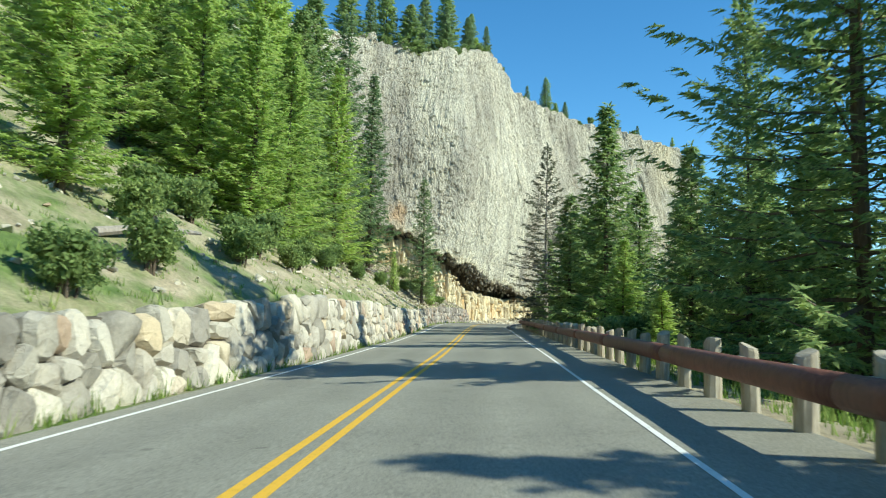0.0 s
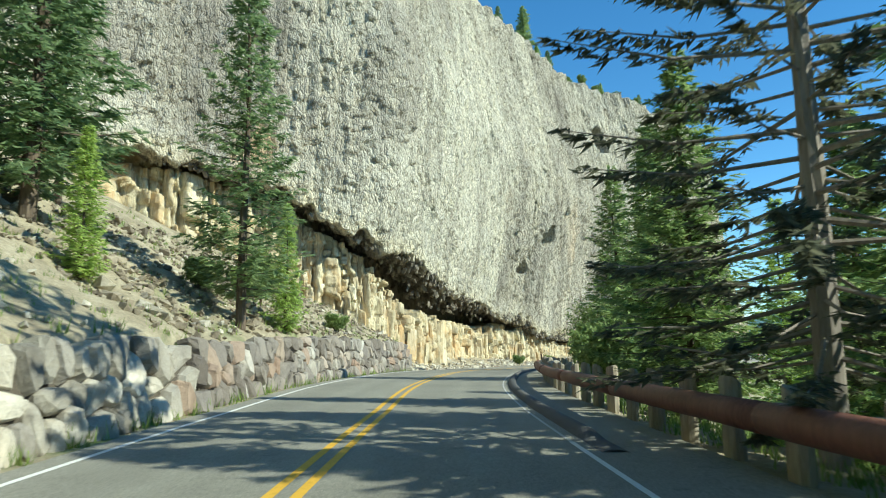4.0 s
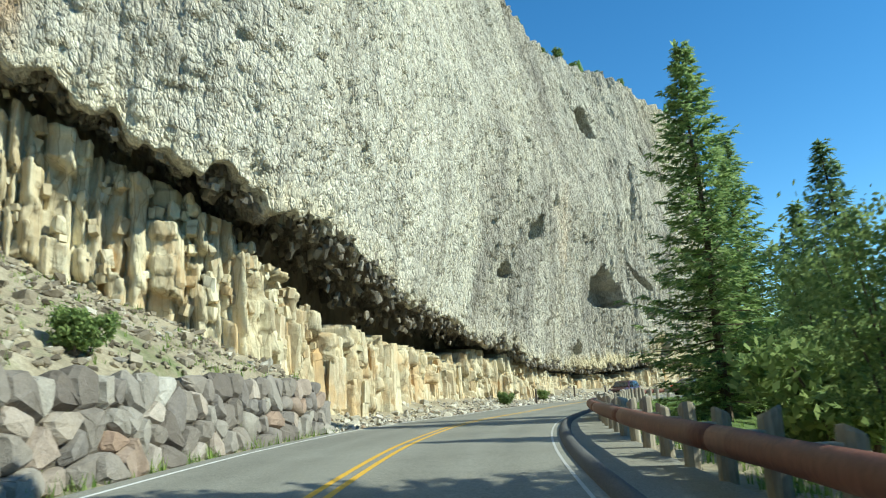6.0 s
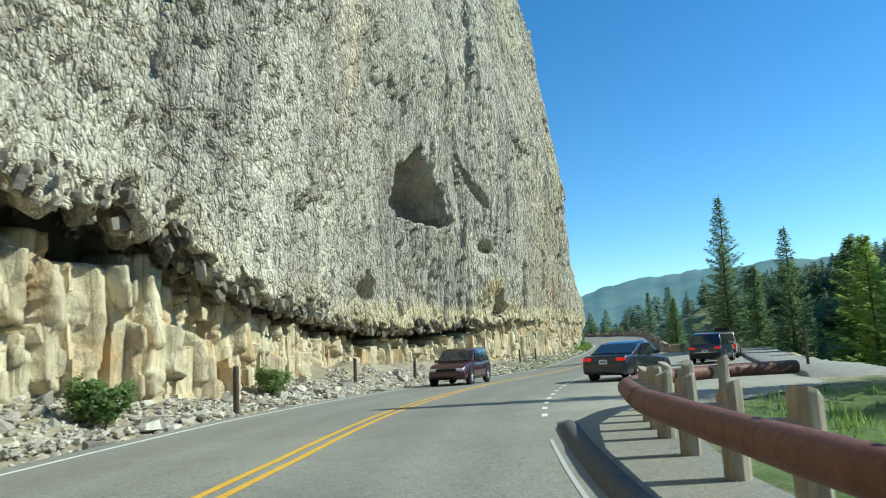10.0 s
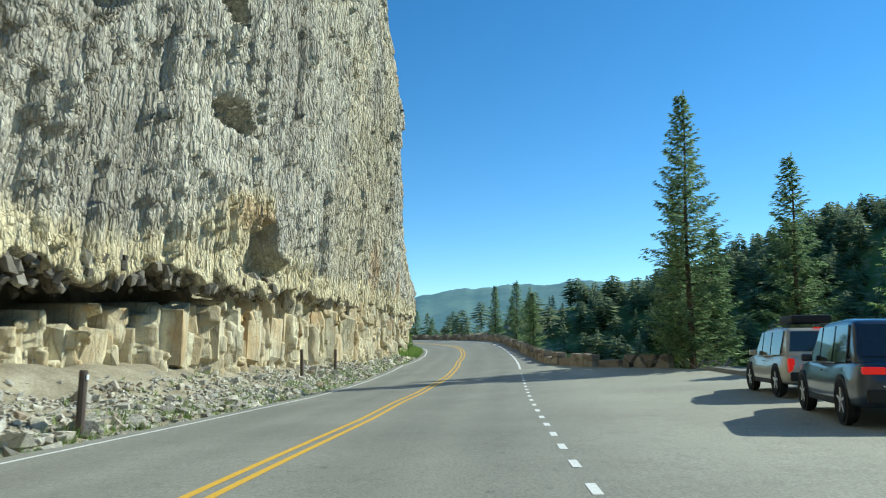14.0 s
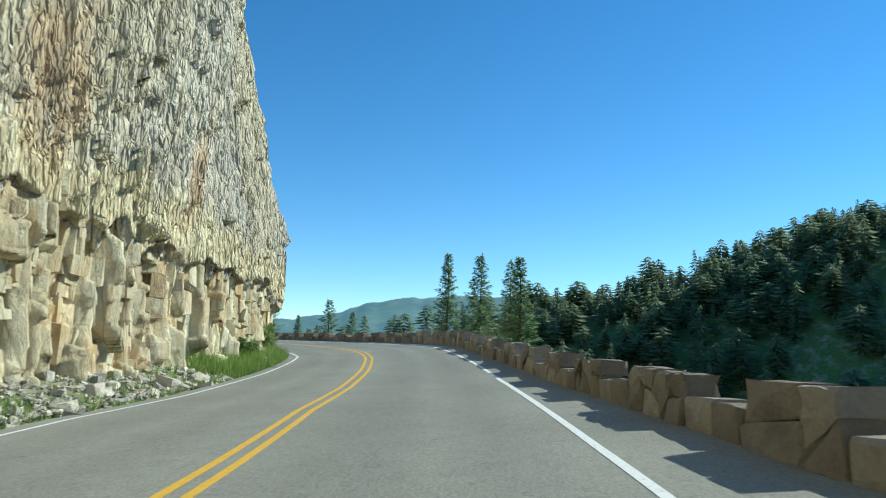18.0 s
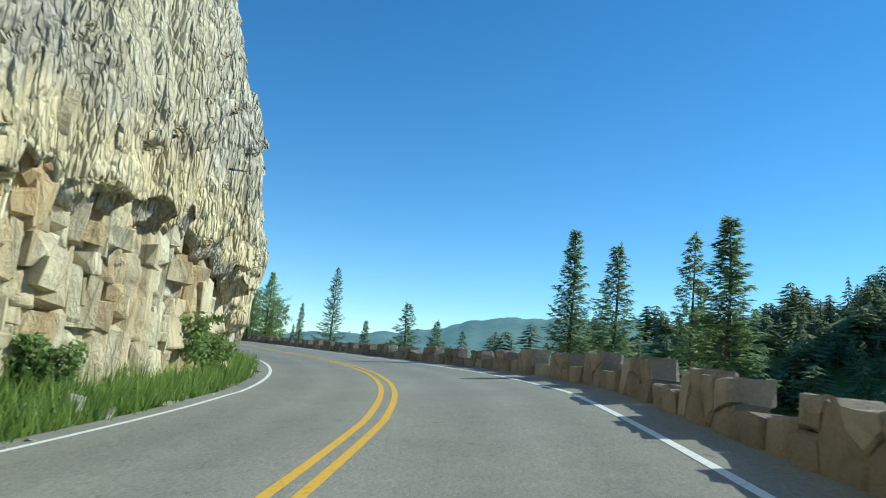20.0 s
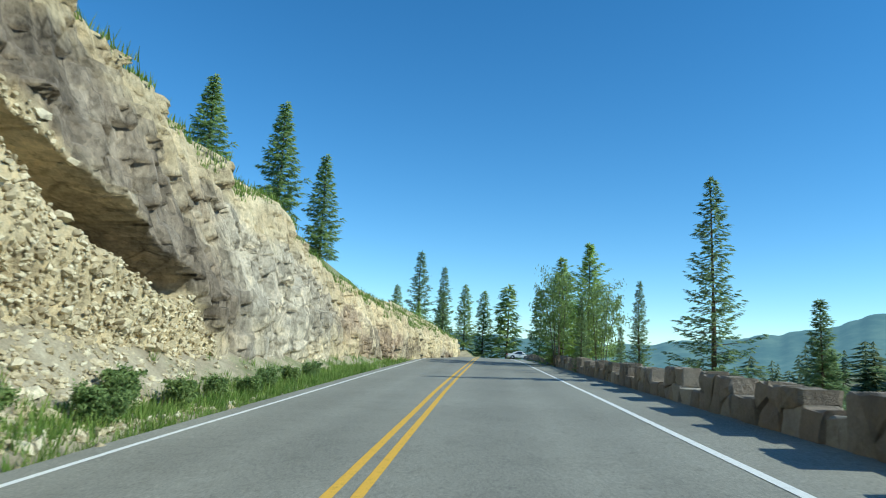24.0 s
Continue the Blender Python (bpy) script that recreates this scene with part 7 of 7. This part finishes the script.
def vehicle(name, m, paint, label, L, W, H, suv, lights_on=False, rack=False, boxy=False, category="car"):
    """A car that points along +x, wheels on the ground, with body, cabin, panes, wheels, lamps, bumpers, plate and mirrors."""
    e = empty(name, m, label, category, "vehicles")
    hw, belt = W / 2, (0.98 if suv else 0.90)
    hood = belt + (0.06 if suv else -0.05)
    bot = 0.28 if suv else 0.22
    x0, x1 = -L / 2, L / 2
    tailz = belt + 0.05
    top = [(x0, tailz - 0.28), (x0 + 0.10, tailz), (x0 + 0.55, tailz + 0.03), (x0 + L * 0.45, belt + 0.02), (x1 - L * 0.29, hood), (x1 - 0.35, hood - 0.10), (x1 - 0.06, hood - 0.28), (x1, hood - 0.42)]
    bottom = [(x, bot + (0.16 if k in (0, 7) else (0.05 if k in (1, 6) else 0))) for k, (x, _) in enumerate(top)]
    half = [hw * 0.84, hw * 0.95, hw, hw, hw, hw * 0.96, hw * 0.88, hw * 0.74]
    rounded(part("body", side_loft(top, bottom, half, 0.02, 0.05), paint, e))
    # cabin
    if suv:
        rear = x0 + (0.12 if boxy else 0.28)
        cab_top = [(rear - 0.02, tailz), (rear + (0.10 if boxy else 0.32), H - 0.06), (rear + 0.9, H), (x1 - L * 0.47, H - 0.03), (x1 - L * 0.405, H - 0.12), (x1 - L * 0.29 + 0.04, hood)]
    else:
        rear = x0 + 0.62
        cab_top = [(rear, tailz), (rear + 0.95, H - 0.09), (rear + 1.6, H), (x1 - L * 0.50, H - 0.02), (x1 - L * 0.43, H - 0.10), (x1 - L * 0.27, hood)]
    cab_bot = [(x, belt - 0.02) for x, _ in cab_top]
    wide = [hw * 0.90, hw * 0.80, hw * 0.78, hw * 0.78, hw * 0.80, hw * 0.90]
    rows = []
    for (x, zt), (_, zb), w in zip(cab_top, cab_bot, wide):
        zt = max(zt, zb + 0.02)
        rows.append([(x, -hw * 0.95, zb), (x, -w - 0.02, zt - 0.05 if zt - zb > 0.1 else zt), (x, -w + 0.06, zt), (x, w - 0.06, zt), (x, w + 0.02, zt - 0.05 if zt - zb > 0.1 else zt), (x, hw * 0.95, zb)])
    rounded(part("cabin", loft(rows), paint, e))
    # panes lie just proud of the cabin
    (xa, za), (xb, zb), (xc, zc), (xd, zd), (xe, ze), (xf, zf) = cab_top

    def mixp(p, q, t):
        return tuple(a + (b - a) * t for a, b in zip(p, q))
    wr, wb = hw * 0.72, hw * 0.84
    pane("rear_window", e, [mixp((xa, -wb, za), (xb, -wr, zb), 0.12), mixp((xa, -wb, za), (xb, -wr, zb), 0.88), mixp((xa, wb, za), (xb, wr, zb), 0.88), mixp((xa, wb, za), (xb, wr, zb), 0.12)], -0.03 if False else 0.03)
    pane("windscreen", e, [mixp((xf, wb, zf), (xe, wr, ze), 0.08), mixp((xf, wb, zf), (xe, wr, ze), 0.92), mixp((xf, -wb, zf), (xe, -wr, ze), 0.92), mixp((xf, -wb, zf), (xe, -wr, ze), 0.08)], 0.03)
    for side in (-1, 1):
        lowy, hiy = side * hw * 0.945, side * (hw * 0.79 + 0.02)
        cuts = [(xa + 0.35 if suv else xb - 0.35, xb + 0.12 if suv else xb + 0.25), (xc + (0.35 if suv else 0.15),) * 2, (xd - 0.12,) * 2, (xe + 0.28, xe - 0.12)]
        for (l0, h0), (l1, h1) in zip(cuts[:-1], cuts[1:]):
            zl, zh = belt + 0.04, H - 0.13
            t = (zh - belt) / max(H - 0.05 - belt, 0.1)
            q = [(l0 + 0.05, lowy, zl), (l1 - 0.04, lowy, zl), (h1 - 0.04, lowy + (hiy - lowy) * t, zh), (h0 + 0.05, lowy + (hiy - lowy) * t, zh)]
            if side > 0:
                q = q[::-1]
            pane("side_window", e, q, 0.025)
        flat_box("mirror", e, paint, 0.12, 0.20, 0.14, (xe + 0.02, side * (hw + 0.10), belt + 0.10), "", 0.03)
        # lamps
        flat_box("tail_lamp", e, M_LAMP_RED, 0.10, 0.34 if not boxy else 0.16, 0.12 if not boxy else 0.34, (x0 + 0.06, side * (hw - (0.27 if not boxy else 0.16)), tailz - (0.13 if not boxy else 0.26)), "red tail lamp", 0.03)
        flat_box("head_lamp", e, M_LAMP_CLEAR, 0.16, 0.38, 0.14, (x1 - 0.10, side * (hw * 0.62), hood - 0.32), "clear head lamp", 0.04)
        flat_box("door_handle", e, M_CHROME if not suv else paint, 0.16, 0.03, 0.03, (-0.15, side * (hw + 0.005), belt - 0.12), "", 0.008)
        flat_box("sill", e, M_TRIM, L * 0.42, 0.05, 0.12, (0, side * (hw - 0.03), bot + 0.06), "", 0.015)
        for x in (x0 + L * 0.205, x1 - L * 0.185):
            r = 0.37 if suv else 0.335
            wheel(e, x, side * (hw - 0.085), r, 0.24)
            bm = bmesh.new()
            vs = bmesh.ops.create_cone(bm, cap_ends=True, segments=28, radius1=1.16 * r, radius2=1.16 * r, depth=0.10)["verts"]
            bmesh.ops.rotate(bm, cent=(0, 0, 0), matrix=Matrix.Rotation(radians(90), 3, "X"), verts=vs)
            bmesh.ops.translate(bm, vec=(x, side * (hw - 0.045), r * 1.04), verts=vs)
            part("wheel_arch", bm, M_TRIM, e, "dark wheel arch")
        flat_box("window_trim", e, M_CHROME, L * 0.40, 0.014, 0.022, (-0.05, side * (hw * 0.945 + 0.012), belt + 0.025), "thin chrome window trim", 0.004)
    flat_box("rear_bumper", e, M_TRIM if suv else paint, 0.14, W * 0.86, 0.22, (x0 + 0.04, 0, bot + 0.22), "", 0.04)
    flat_box("front_bumper", e, paint, 0.16, W * 0.76, 0.22, (x1 - 0.02, 0, bot + 0.26), "", 0.05)
    flat_box("grille", e, M_TRIM, 0.05, W * 0.50, 0.16, (x1 - 0.005, 0, hood - 0.34), "", 0.02)
    plate = flat_box("number_plate", e, M_PLATE, 0.02, 0.32, 0.16, (x0 - 0.015, 0, tailz - (0.30 if suv else 0.22)), "pale number plate with a dark bar", 0.005)
    flat_box("plate_bar", plate, M_PLATE_BAR, 0.008, 0.22, 0.05, (x0 - 0.028, 0, tailz - (0.30 if suv else 0.22)), "", 0.002)
    if suv:
        flat_box("chrome_strip", e, M_CHROME, 0.02, W * 0.62, 0.025, (x0 - 0.02, 0, bot + 0.38), "thin chrome strip", 0.005)
    flat_box("brake_lamp", e, M_LAMP_RED, 0.05, 0.22, 0.035, (xb - 0.02 if suv else xb + 0.05, 0, H - 0.055 if suv else H - 0.12), "high red brake lamp", 0.008)
    if rack:
        for side in (-1, 1):
            bm = bmesh.new()
            tube(bm, [(xb + 0.2, side * hw * 0.66, H + 0.01), (xb + 0.35, side * hw * 0.66, H + 0.07), (xd - 0.1, side * hw * 0.66, H + 0.07), (xd + 0.05, side * hw * 0.66, H)], [0.018] * 4, 6)
            part("roof_rail", bm, M_TRIM, e)
        bm = bmesh.new()
        box(bm, 1.15, 0.95, 0.22, (xb + 0.95, 0, H + 0.18), 0.07)
        part("roof_bag", bm, M_TRIM, e, "soft black luggage on the roof")
    return e


def park(x, y, az, z=None):
    s, l = ROAD.project([x], [y])
    zz = float(road_height(s[0], min(l[0], float(side_r(s[0]))))) if z is None else z
    tilt = 0.0
    return Matrix.Translation((x, y, zz)) @ Matrix.Rotation(radians(90 - az), 4, "Z")


vehicle("sedan", park(36.4, 133.2, 62), M_BLACKCAR, "glossy black four-door sedan with lit tail lamps", 4.85, 1.85, 1.47, False)
vehicle("parked_suv", park(51.0, 143.2, 55), M_NAVYCAR, "dark blue-black SUV with lit tail lamps at the pull-out", 4.80, 1.94, 1.78, True)
vehicle("parked_suv", park(56.0, 146.9, 50), M_TANCAR, "boxy champagne SUV with luggage on its roof rack", 4.35, 1.74, 1.74, True, rack=True, boxy=True)
vehicle("oncoming_suv", park(*[float(q) for q in ROAD.at(143.6, -4.4)], 223), M_REDCAR, "dark red SUV facing down the road", 4.62, 1.86, 1.66, True)
vehicle("parked_car", park(121.0, 338.0, 95, 4.0), M_WHITECAR, "white car parked beyond the crest", 4.6, 1.8, 1.5, False)
vehicle("parked_car", park(127.5, 338.5, 95, 3.9), M_BLACKCAR, "dark car parked beyond the crest", 4.6, 1.8, 1.5, False)


# ---- marker posts, stub and sign post ----
def marker_post(x, y, h, lean, z=None):
    bm = bmesh.new()
    tube(bm, [(0, 0, -0.4), (0, 0, h * 0.5), (0, 0, h - 0.04), (0, 0, h)], [0.085, 0.085, 0.082, 0.07], 10)
    e = empty("marker_post", Matrix.Translation((x, y, ground_z(x, y) if z is None else z)) @ Euler((lean[0], lean[1], rng.random() * 6)).to_matrix().to_4x4(), "dark round wooden marker post beside the road", "post", "marker posts")
    part("shaft", bm, M_MARKER, e)
    bm = bmesh.new()
    box(bm, 0.09, 0.012, 0.10, (0, -0.088, h - 0.14), 0.003)
    part("reflector", bm, M_PLATE, e, "small pale reflector")
    return e


for x, y, h, lean in ((21.0, 130.6, 1.25, (0.02, 0.22)), (28.2, 142.6, 1.15, (0, 0)), (39.8, 153.6, 1.25, (0, 0)), (53.6, 170.0, 1.4, (0.03, 0.03)), (58.4, 174.8, 1.2, (0, 0.05)), (33.6, 148.4, 1.2, (0.0, 0.0))):
    marker_post(x, y, h, lean)
bm = bmesh.new()
tube(bm, [(0, 0, -0.3), (0, 0, 0.32), (0.02, 0, 0.36)], [0.15, 0.14, 0.12], 12)
st = empty("marker_stub", Matrix.Translation((4.6, 99.3, ground_z(4.6, 99.3))), "short pale post stub with a white painted top", "post")
part("shaft", bm, plain("grey_paint", (0.42, 0.44, 0.46), 0.7), st)
bm = bmesh.new()
tube(bm, [(0.02, 0, 0.355), (0.03, 0, 0.385)], [0.145, 0.14], 12)
part("cap", bm, M_WHITE, st, "white painted cap")
px, py = ROAD.at(143.0, 10.2)
bm = bmesh.new()
tube(bm, [(0, 0, -0.3), (0, 0, 1.7)], [0.06, 0.055], 8)
sp = empty("sign_post", Matrix.Translation((float(px), float(py), ground_z(float(px), float(py)))), "thin dark wooden post at the edge of the pull-out", "post")
part("shaft", bm, M_MARKER, sp)

# fallen pale branches by the pull-out kerb
for k, (x, y) in enumerate(((66.6, 156.2), (66.4, 158.0), (65.8, 154.4))):
    bm = bmesh.new()
    g = random.Random(60 + k)
    for j in range(4):
        a = g.random() * 6.28
        tube(bm, [(0, 0, 0.03), (0.35 * math.cos(a), 0.35 * math.sin(a), 0.25 + 0.2 * g.random()), (0.8 * math.cos(a + 0.3), 0.8 * math.sin(a + 0.3), 0.2 * g.random() + 0.1)], [0.05, 0.035, 0.012], 5)
    tagged(new("fallen_branch", bm_mesh("fallen_branch", bm, M_DEADWOOD)), "bleached dead branch lying at the kerb", "branch", "fallen branches").matrix_basis = Matrix.Translation((x, y, ground_z(x, y) + 0.05))
# dead logs leaning on the hillside
for k, (x, y, ln, az, el) in enumerate(((-9.4, 47.5, 5.0, 150, -32), (-8.6, 49.0, 4.0, 160, -34), (-8.4, 17.5, 3.5, 20, 5), (-7.8, 66.0, 3.0, 120, -20))):
    bm = bmesh.new()
    a, b = radians(az), radians(el)
    tube(bm, [(0, 0, 0.1), (ln * 0.5 * math.sin(a) * math.cos(b), ln * 0.5 * math.cos(a) * math.cos(b), 0.25 + ln * 0.5 * math.sin(b)), (ln * math.sin(a) * math.cos(b), ln * math.cos(a) * math.cos(b), 0.15 + ln * math.sin(b))], [0.11, 0.09, 0.05], 7)
    tagged(new("dead_log", bm_mesh("dead_log", bm, M_DEADWOOD)), "grey fallen log lying on the slope above the wall", "log", "fallen logs").matrix_basis = Matrix.Translation((x, y, ground_z(x, y)))

# ---- scree, boulders, grass ----
g = random.Random(5)
metas, mats = [], []
spots = []
for _ in range(5200):
    s = g.uniform(93, 236)
    lat = float(wall_face(s)) + 0.7 - abs(g.gauss(0, 1)) * 1.7
    spots.append((s, lat, g.uniform(0.06, 0.24) * (1.0 if g.random() < 0.9 else 2.0)))
for _ in range(12000):
    s = g.uniform(120, 206)
    spots.append((s, float(edge_l(s)) - 0.7 - g.random() * 3.4, g.uniform(0.05, 0.14)))
for _ in range(2600):
    s = g.uniform(62, 97)
    spots.append((s, float(wall_face(s)) - 0.8 - g.random() * 8, g.uniform(0.06, 0.22) * (1.0 if g.random() < 0.92 else 2.2)))
for _ in range(900):
    s = g.uniform(-8, 95)
    lat = float(wall_face(s)) - 1.0 - g.random() * 6
    spots.append((s, lat, g.uniform(0.06, 0.25)))
brown = range(17200, 19800)
sx, sy = ROAD.at(np.array([q[0] for q in spots]), np.array([q[1] for q in spots]))
sz = ground_parts(sx, sy)[0]
for (s, lat, k), x, y, z in zip(spots, sx, sy, sz):
    metas.append(g.choice(SHARDS))
    mats.append(trs(x, y, z + k * 0.12, k * g.uniform(0.8, 1.8), k * g.uniform(0.7, 1.3), k * g.uniform(0.5, 1.0), g.random() * 6.28, g.uniform(-0.5, 0.5), g.uniform(-0.5, 0.5)))
M_SCREE_BROWN = rock_material("brown_scree", [(0.0, (0.17, 0.14, 0.10)), (0.5, (0.29, 0.245, 0.175)), (0.9, (0.42, 0.36, 0.26)), (1.0, (0.52, 0.47, 0.36))], 3.0, island=True)
joined("scree", [metas[k] for k in brown], [mats[k] for k in brown], M_SCREE_BROWN, None, "brown loose gravel on the slope above the wall", "scree")
metas = [q for k, q in enumerate(metas) if k not in brown]
mats = [q for k, q in enumerate(mats) if k not in brown]
joined("scree", metas, mats, M_SCREE, None, "loose tan and grey rock debris along the foot of the cliff", "scree")
fan = [(g.gauss(246.5, 5.0), -4.75 - g.random() ** 1.2 * 5.0, g.uniform(0.05, 0.15) * (1.0 if g.random() < 0.95 else 2.0)) for _ in range(7000)]
fx, fy = ROAD.at(np.array([q[0] for q in fan]), np.array([q[1] for q in fan]))
fz = ground_parts(fx, fy)[0]
joined("rubble_fan", [g.choice(SHARDS) for _ in fan], [trs(x, y, z + q[2] * 0.1, q[2] * g.uniform(0.8, 1.8), q[2] * g.uniform(0.7, 1.3), q[2] * g.uniform(0.5, 1.0), g.random() * 6.28, g.uniform(-0.5, 0.5), g.uniform(-0.5, 0.5)) for q, x, y, z in zip(fan, fx, fy, fz)],
       M_RUBBLE, None, "cream yellow rubble spilling from the small cave", "rubble")
# broken pieces on the crumbling slope under the slanting cave
ru, rz = np.array([g.uniform(195.5, 210.5) for _ in range(9000)]), np.array([g.uniform(1.0, 9.5) for _ in range(9000)])
keep = cream_slope(ru, rz)[1] > 0.55
ru, rz = ru[keep], rz[keep]
rx, ry = CLIFF.at(ru, face_offset(ru, rz) + 0.02)
size = [g.uniform(0.05, 0.13) * (1.0 if g.random() < 0.94 else 2.0) for _ in ru]
joined("rubble_slope", [g.choice(SHARDS) for _ in size], [trs(x, y, z, k * g.uniform(0.8, 1.6), k * g.uniform(0.7, 1.3), k * g.uniform(0.6, 1.0), g.random() * 6.28, g.uniform(-0.8, 0.8), g.uniform(-0.8, 0.8)) for x, y, z, k in zip(rx, ry, rz, size)],
       M_RUBBLE, None, "loose cream rubble on the crumbling slope below the cave", "rubble")
BOULDERS = [hull_stone(500 + i, 0.6, 14, M_BOULDER) for i in range(6)]
for _ in range(70):
    s = g.uniform(95, 206)
    lat = float(wall_face(s)) - 0.4 - g.random() * 2.4
    x, y = ROAD.at(s, lat)
    k = g.uniform(0.2, 0.5)
    ob = new("boulder", g.choice(BOULDERS))
    tagged(ob, "angular tan boulder fallen at the foot of the cliff", "boulder", "boulders below the cliff")
    ob.matrix_basis = trs(float(x), float(y), ground_z(float(x), float(y)) + k * 0.18, k * g.uniform(0.9, 1.5), k, k * g.uniform(0.6, 1.0), g.random() * 6.28, g.uniform(-0.4, 0.4), g.uniform(-0.4, 0.4))

V, F = [], []


def tuft_spots(n, f):
    out = [f() for _ in range(n)]
    X, Y = ROAD.at(np.array([q[0] for q in out]), np.array([q[1] for q in out]))
    Z = ground_parts(X, Y)[0]
    return [(x, y, z, q[2]) for x, y, z, q in zip(X, Y, Z, out)]


def near_left():
    s = g.choice((g.uniform(-10, 95), g.uniform(150, 222), g.uniform(205, 238), g.uniform(225, 300)))
    if 238 < s < 257 and g.random() < 0.7:
        s -= 30
    w = 0.9 if s < 95 else (2.4 if 160 < s < 240 else 1.6)
    return s, float(edge_l(s)) - 0.5 - abs(g.gauss(0, 0.6)) * w, g.uniform(0.14, 0.36) * (1.0 if s < 95 or s > 200 else 0.8)


def hill_left():
    s = g.uniform(-8, 92)
    return s, float(wall_face(s)) - 1.0 - g.random() * 9, g.uniform(0.08, 0.20)


def cut_grass():
    s = g.choice((g.uniform(206, 239), g.uniform(206, 239), g.uniform(238, 275)))
    return s, float(edge_l(s)) - 0.55 - g.random() ** 1.3 * (3.0 if s < 238 else 1.2), g.uniform(0.25, 0.62) if s < 234 else g.uniform(0.16, 0.38)


def near_right():
    s = g.uniform(-8, 128)
    return s, float(side_r(s)) + 0.25 + g.random() * (4 if s < 90 else 10), g.uniform(0.10, 0.28)


for x, y, z, hh in tuft_spots(4200, near_left) + tuft_spots(5600, cut_grass) + tuft_spots(2600, hill_left) + tuft_spots(4000, near_right):
    for _ in range(7):
        a = g.random() * 6.28
        bx, by = x + g.gauss(0, 0.07), y + g.gauss(0, 0.07)
        lx, ly = math.cos(a) * hh * 0.45, math.sin(a) * hh * 0.45
        h = hh * g.uniform(0.6, 1.15)
        w = 0.010 + hh * 0.02
        i = len(V)
        V.extend(((bx - math.sin(a) * w, by + math.cos(a) * w, z - 0.04), (bx + math.sin(a) * w, by - math.cos(a) * w, z - 0.04), (bx + lx, by + ly, z + h)))
        F.append((i, i + 1, i + 2))
for _ in range(8200):
    u = g.uniform(U["o"], U["v"] - 3)
    dd = g.random() ** 1.3 * 4.2
    top = float(rim_z(u)) + (float(fbm(np.array([u * 0.8]), np.array([0.0]), 71, 4)[0]) - 0.5) * 1.6
    x, y = CLIFF.at(u, float(face_offset(np.array([u]), np.array([top]))[0]) - dd)
    for _ in range(5):
        a, hh = g.random() * 6.28, g.uniform(0.12, 0.42)
        bx, by, z = float(x) + g.gauss(0, 0.08), float(y) + g.gauss(0, 0.08), top + dd * 0.49 - 0.08
        i = len(V)
        V.extend(((bx - math.sin(a) * 0.025, by + math.cos(a) * 0.025, z), (bx + math.sin(a) * 0.025, by - math.cos(a) * 0.025, z), (bx + math.cos(a) * hh * 0.4, by + math.sin(a) * hh * 0.4, z + hh)))
        F.append((i, i + 1, i + 2))
tagged(new("grass", mesh_from("grass", V, F, M_GRASS)), "green and straw roadside grass tufts", "grass", kind="stuff")
for s, lat, h in ((219.5, -5.9, 1.5), (221.0, -5.6, 1.1), (213.0, -6.4, 0.9), (125.0, -8.4, 1.0), (133.5, -8.6, 0.9), (249.0, -6.0, 0.6), (256.0, -5.8, 0.55), (240.0, -6.0, 0.7), (243.0, -5.9, 0.5), (251.2, -5.7, 0.6), (252.6, -6.1, 0.7), (254.2, -5.8, 0.6), (257.6, -5.6, 0.5), (259.4, -5.7, 0.6), (262.0, -5.8, 0.55), (265.0, -5.9, 0.6), (247.2, -6.6, 0.5)):
    x, y = ROAD.at(s, lat)
    tree("bush", float(x), float(y), h, 1.0, None, "bushes at the foot of the cliff")
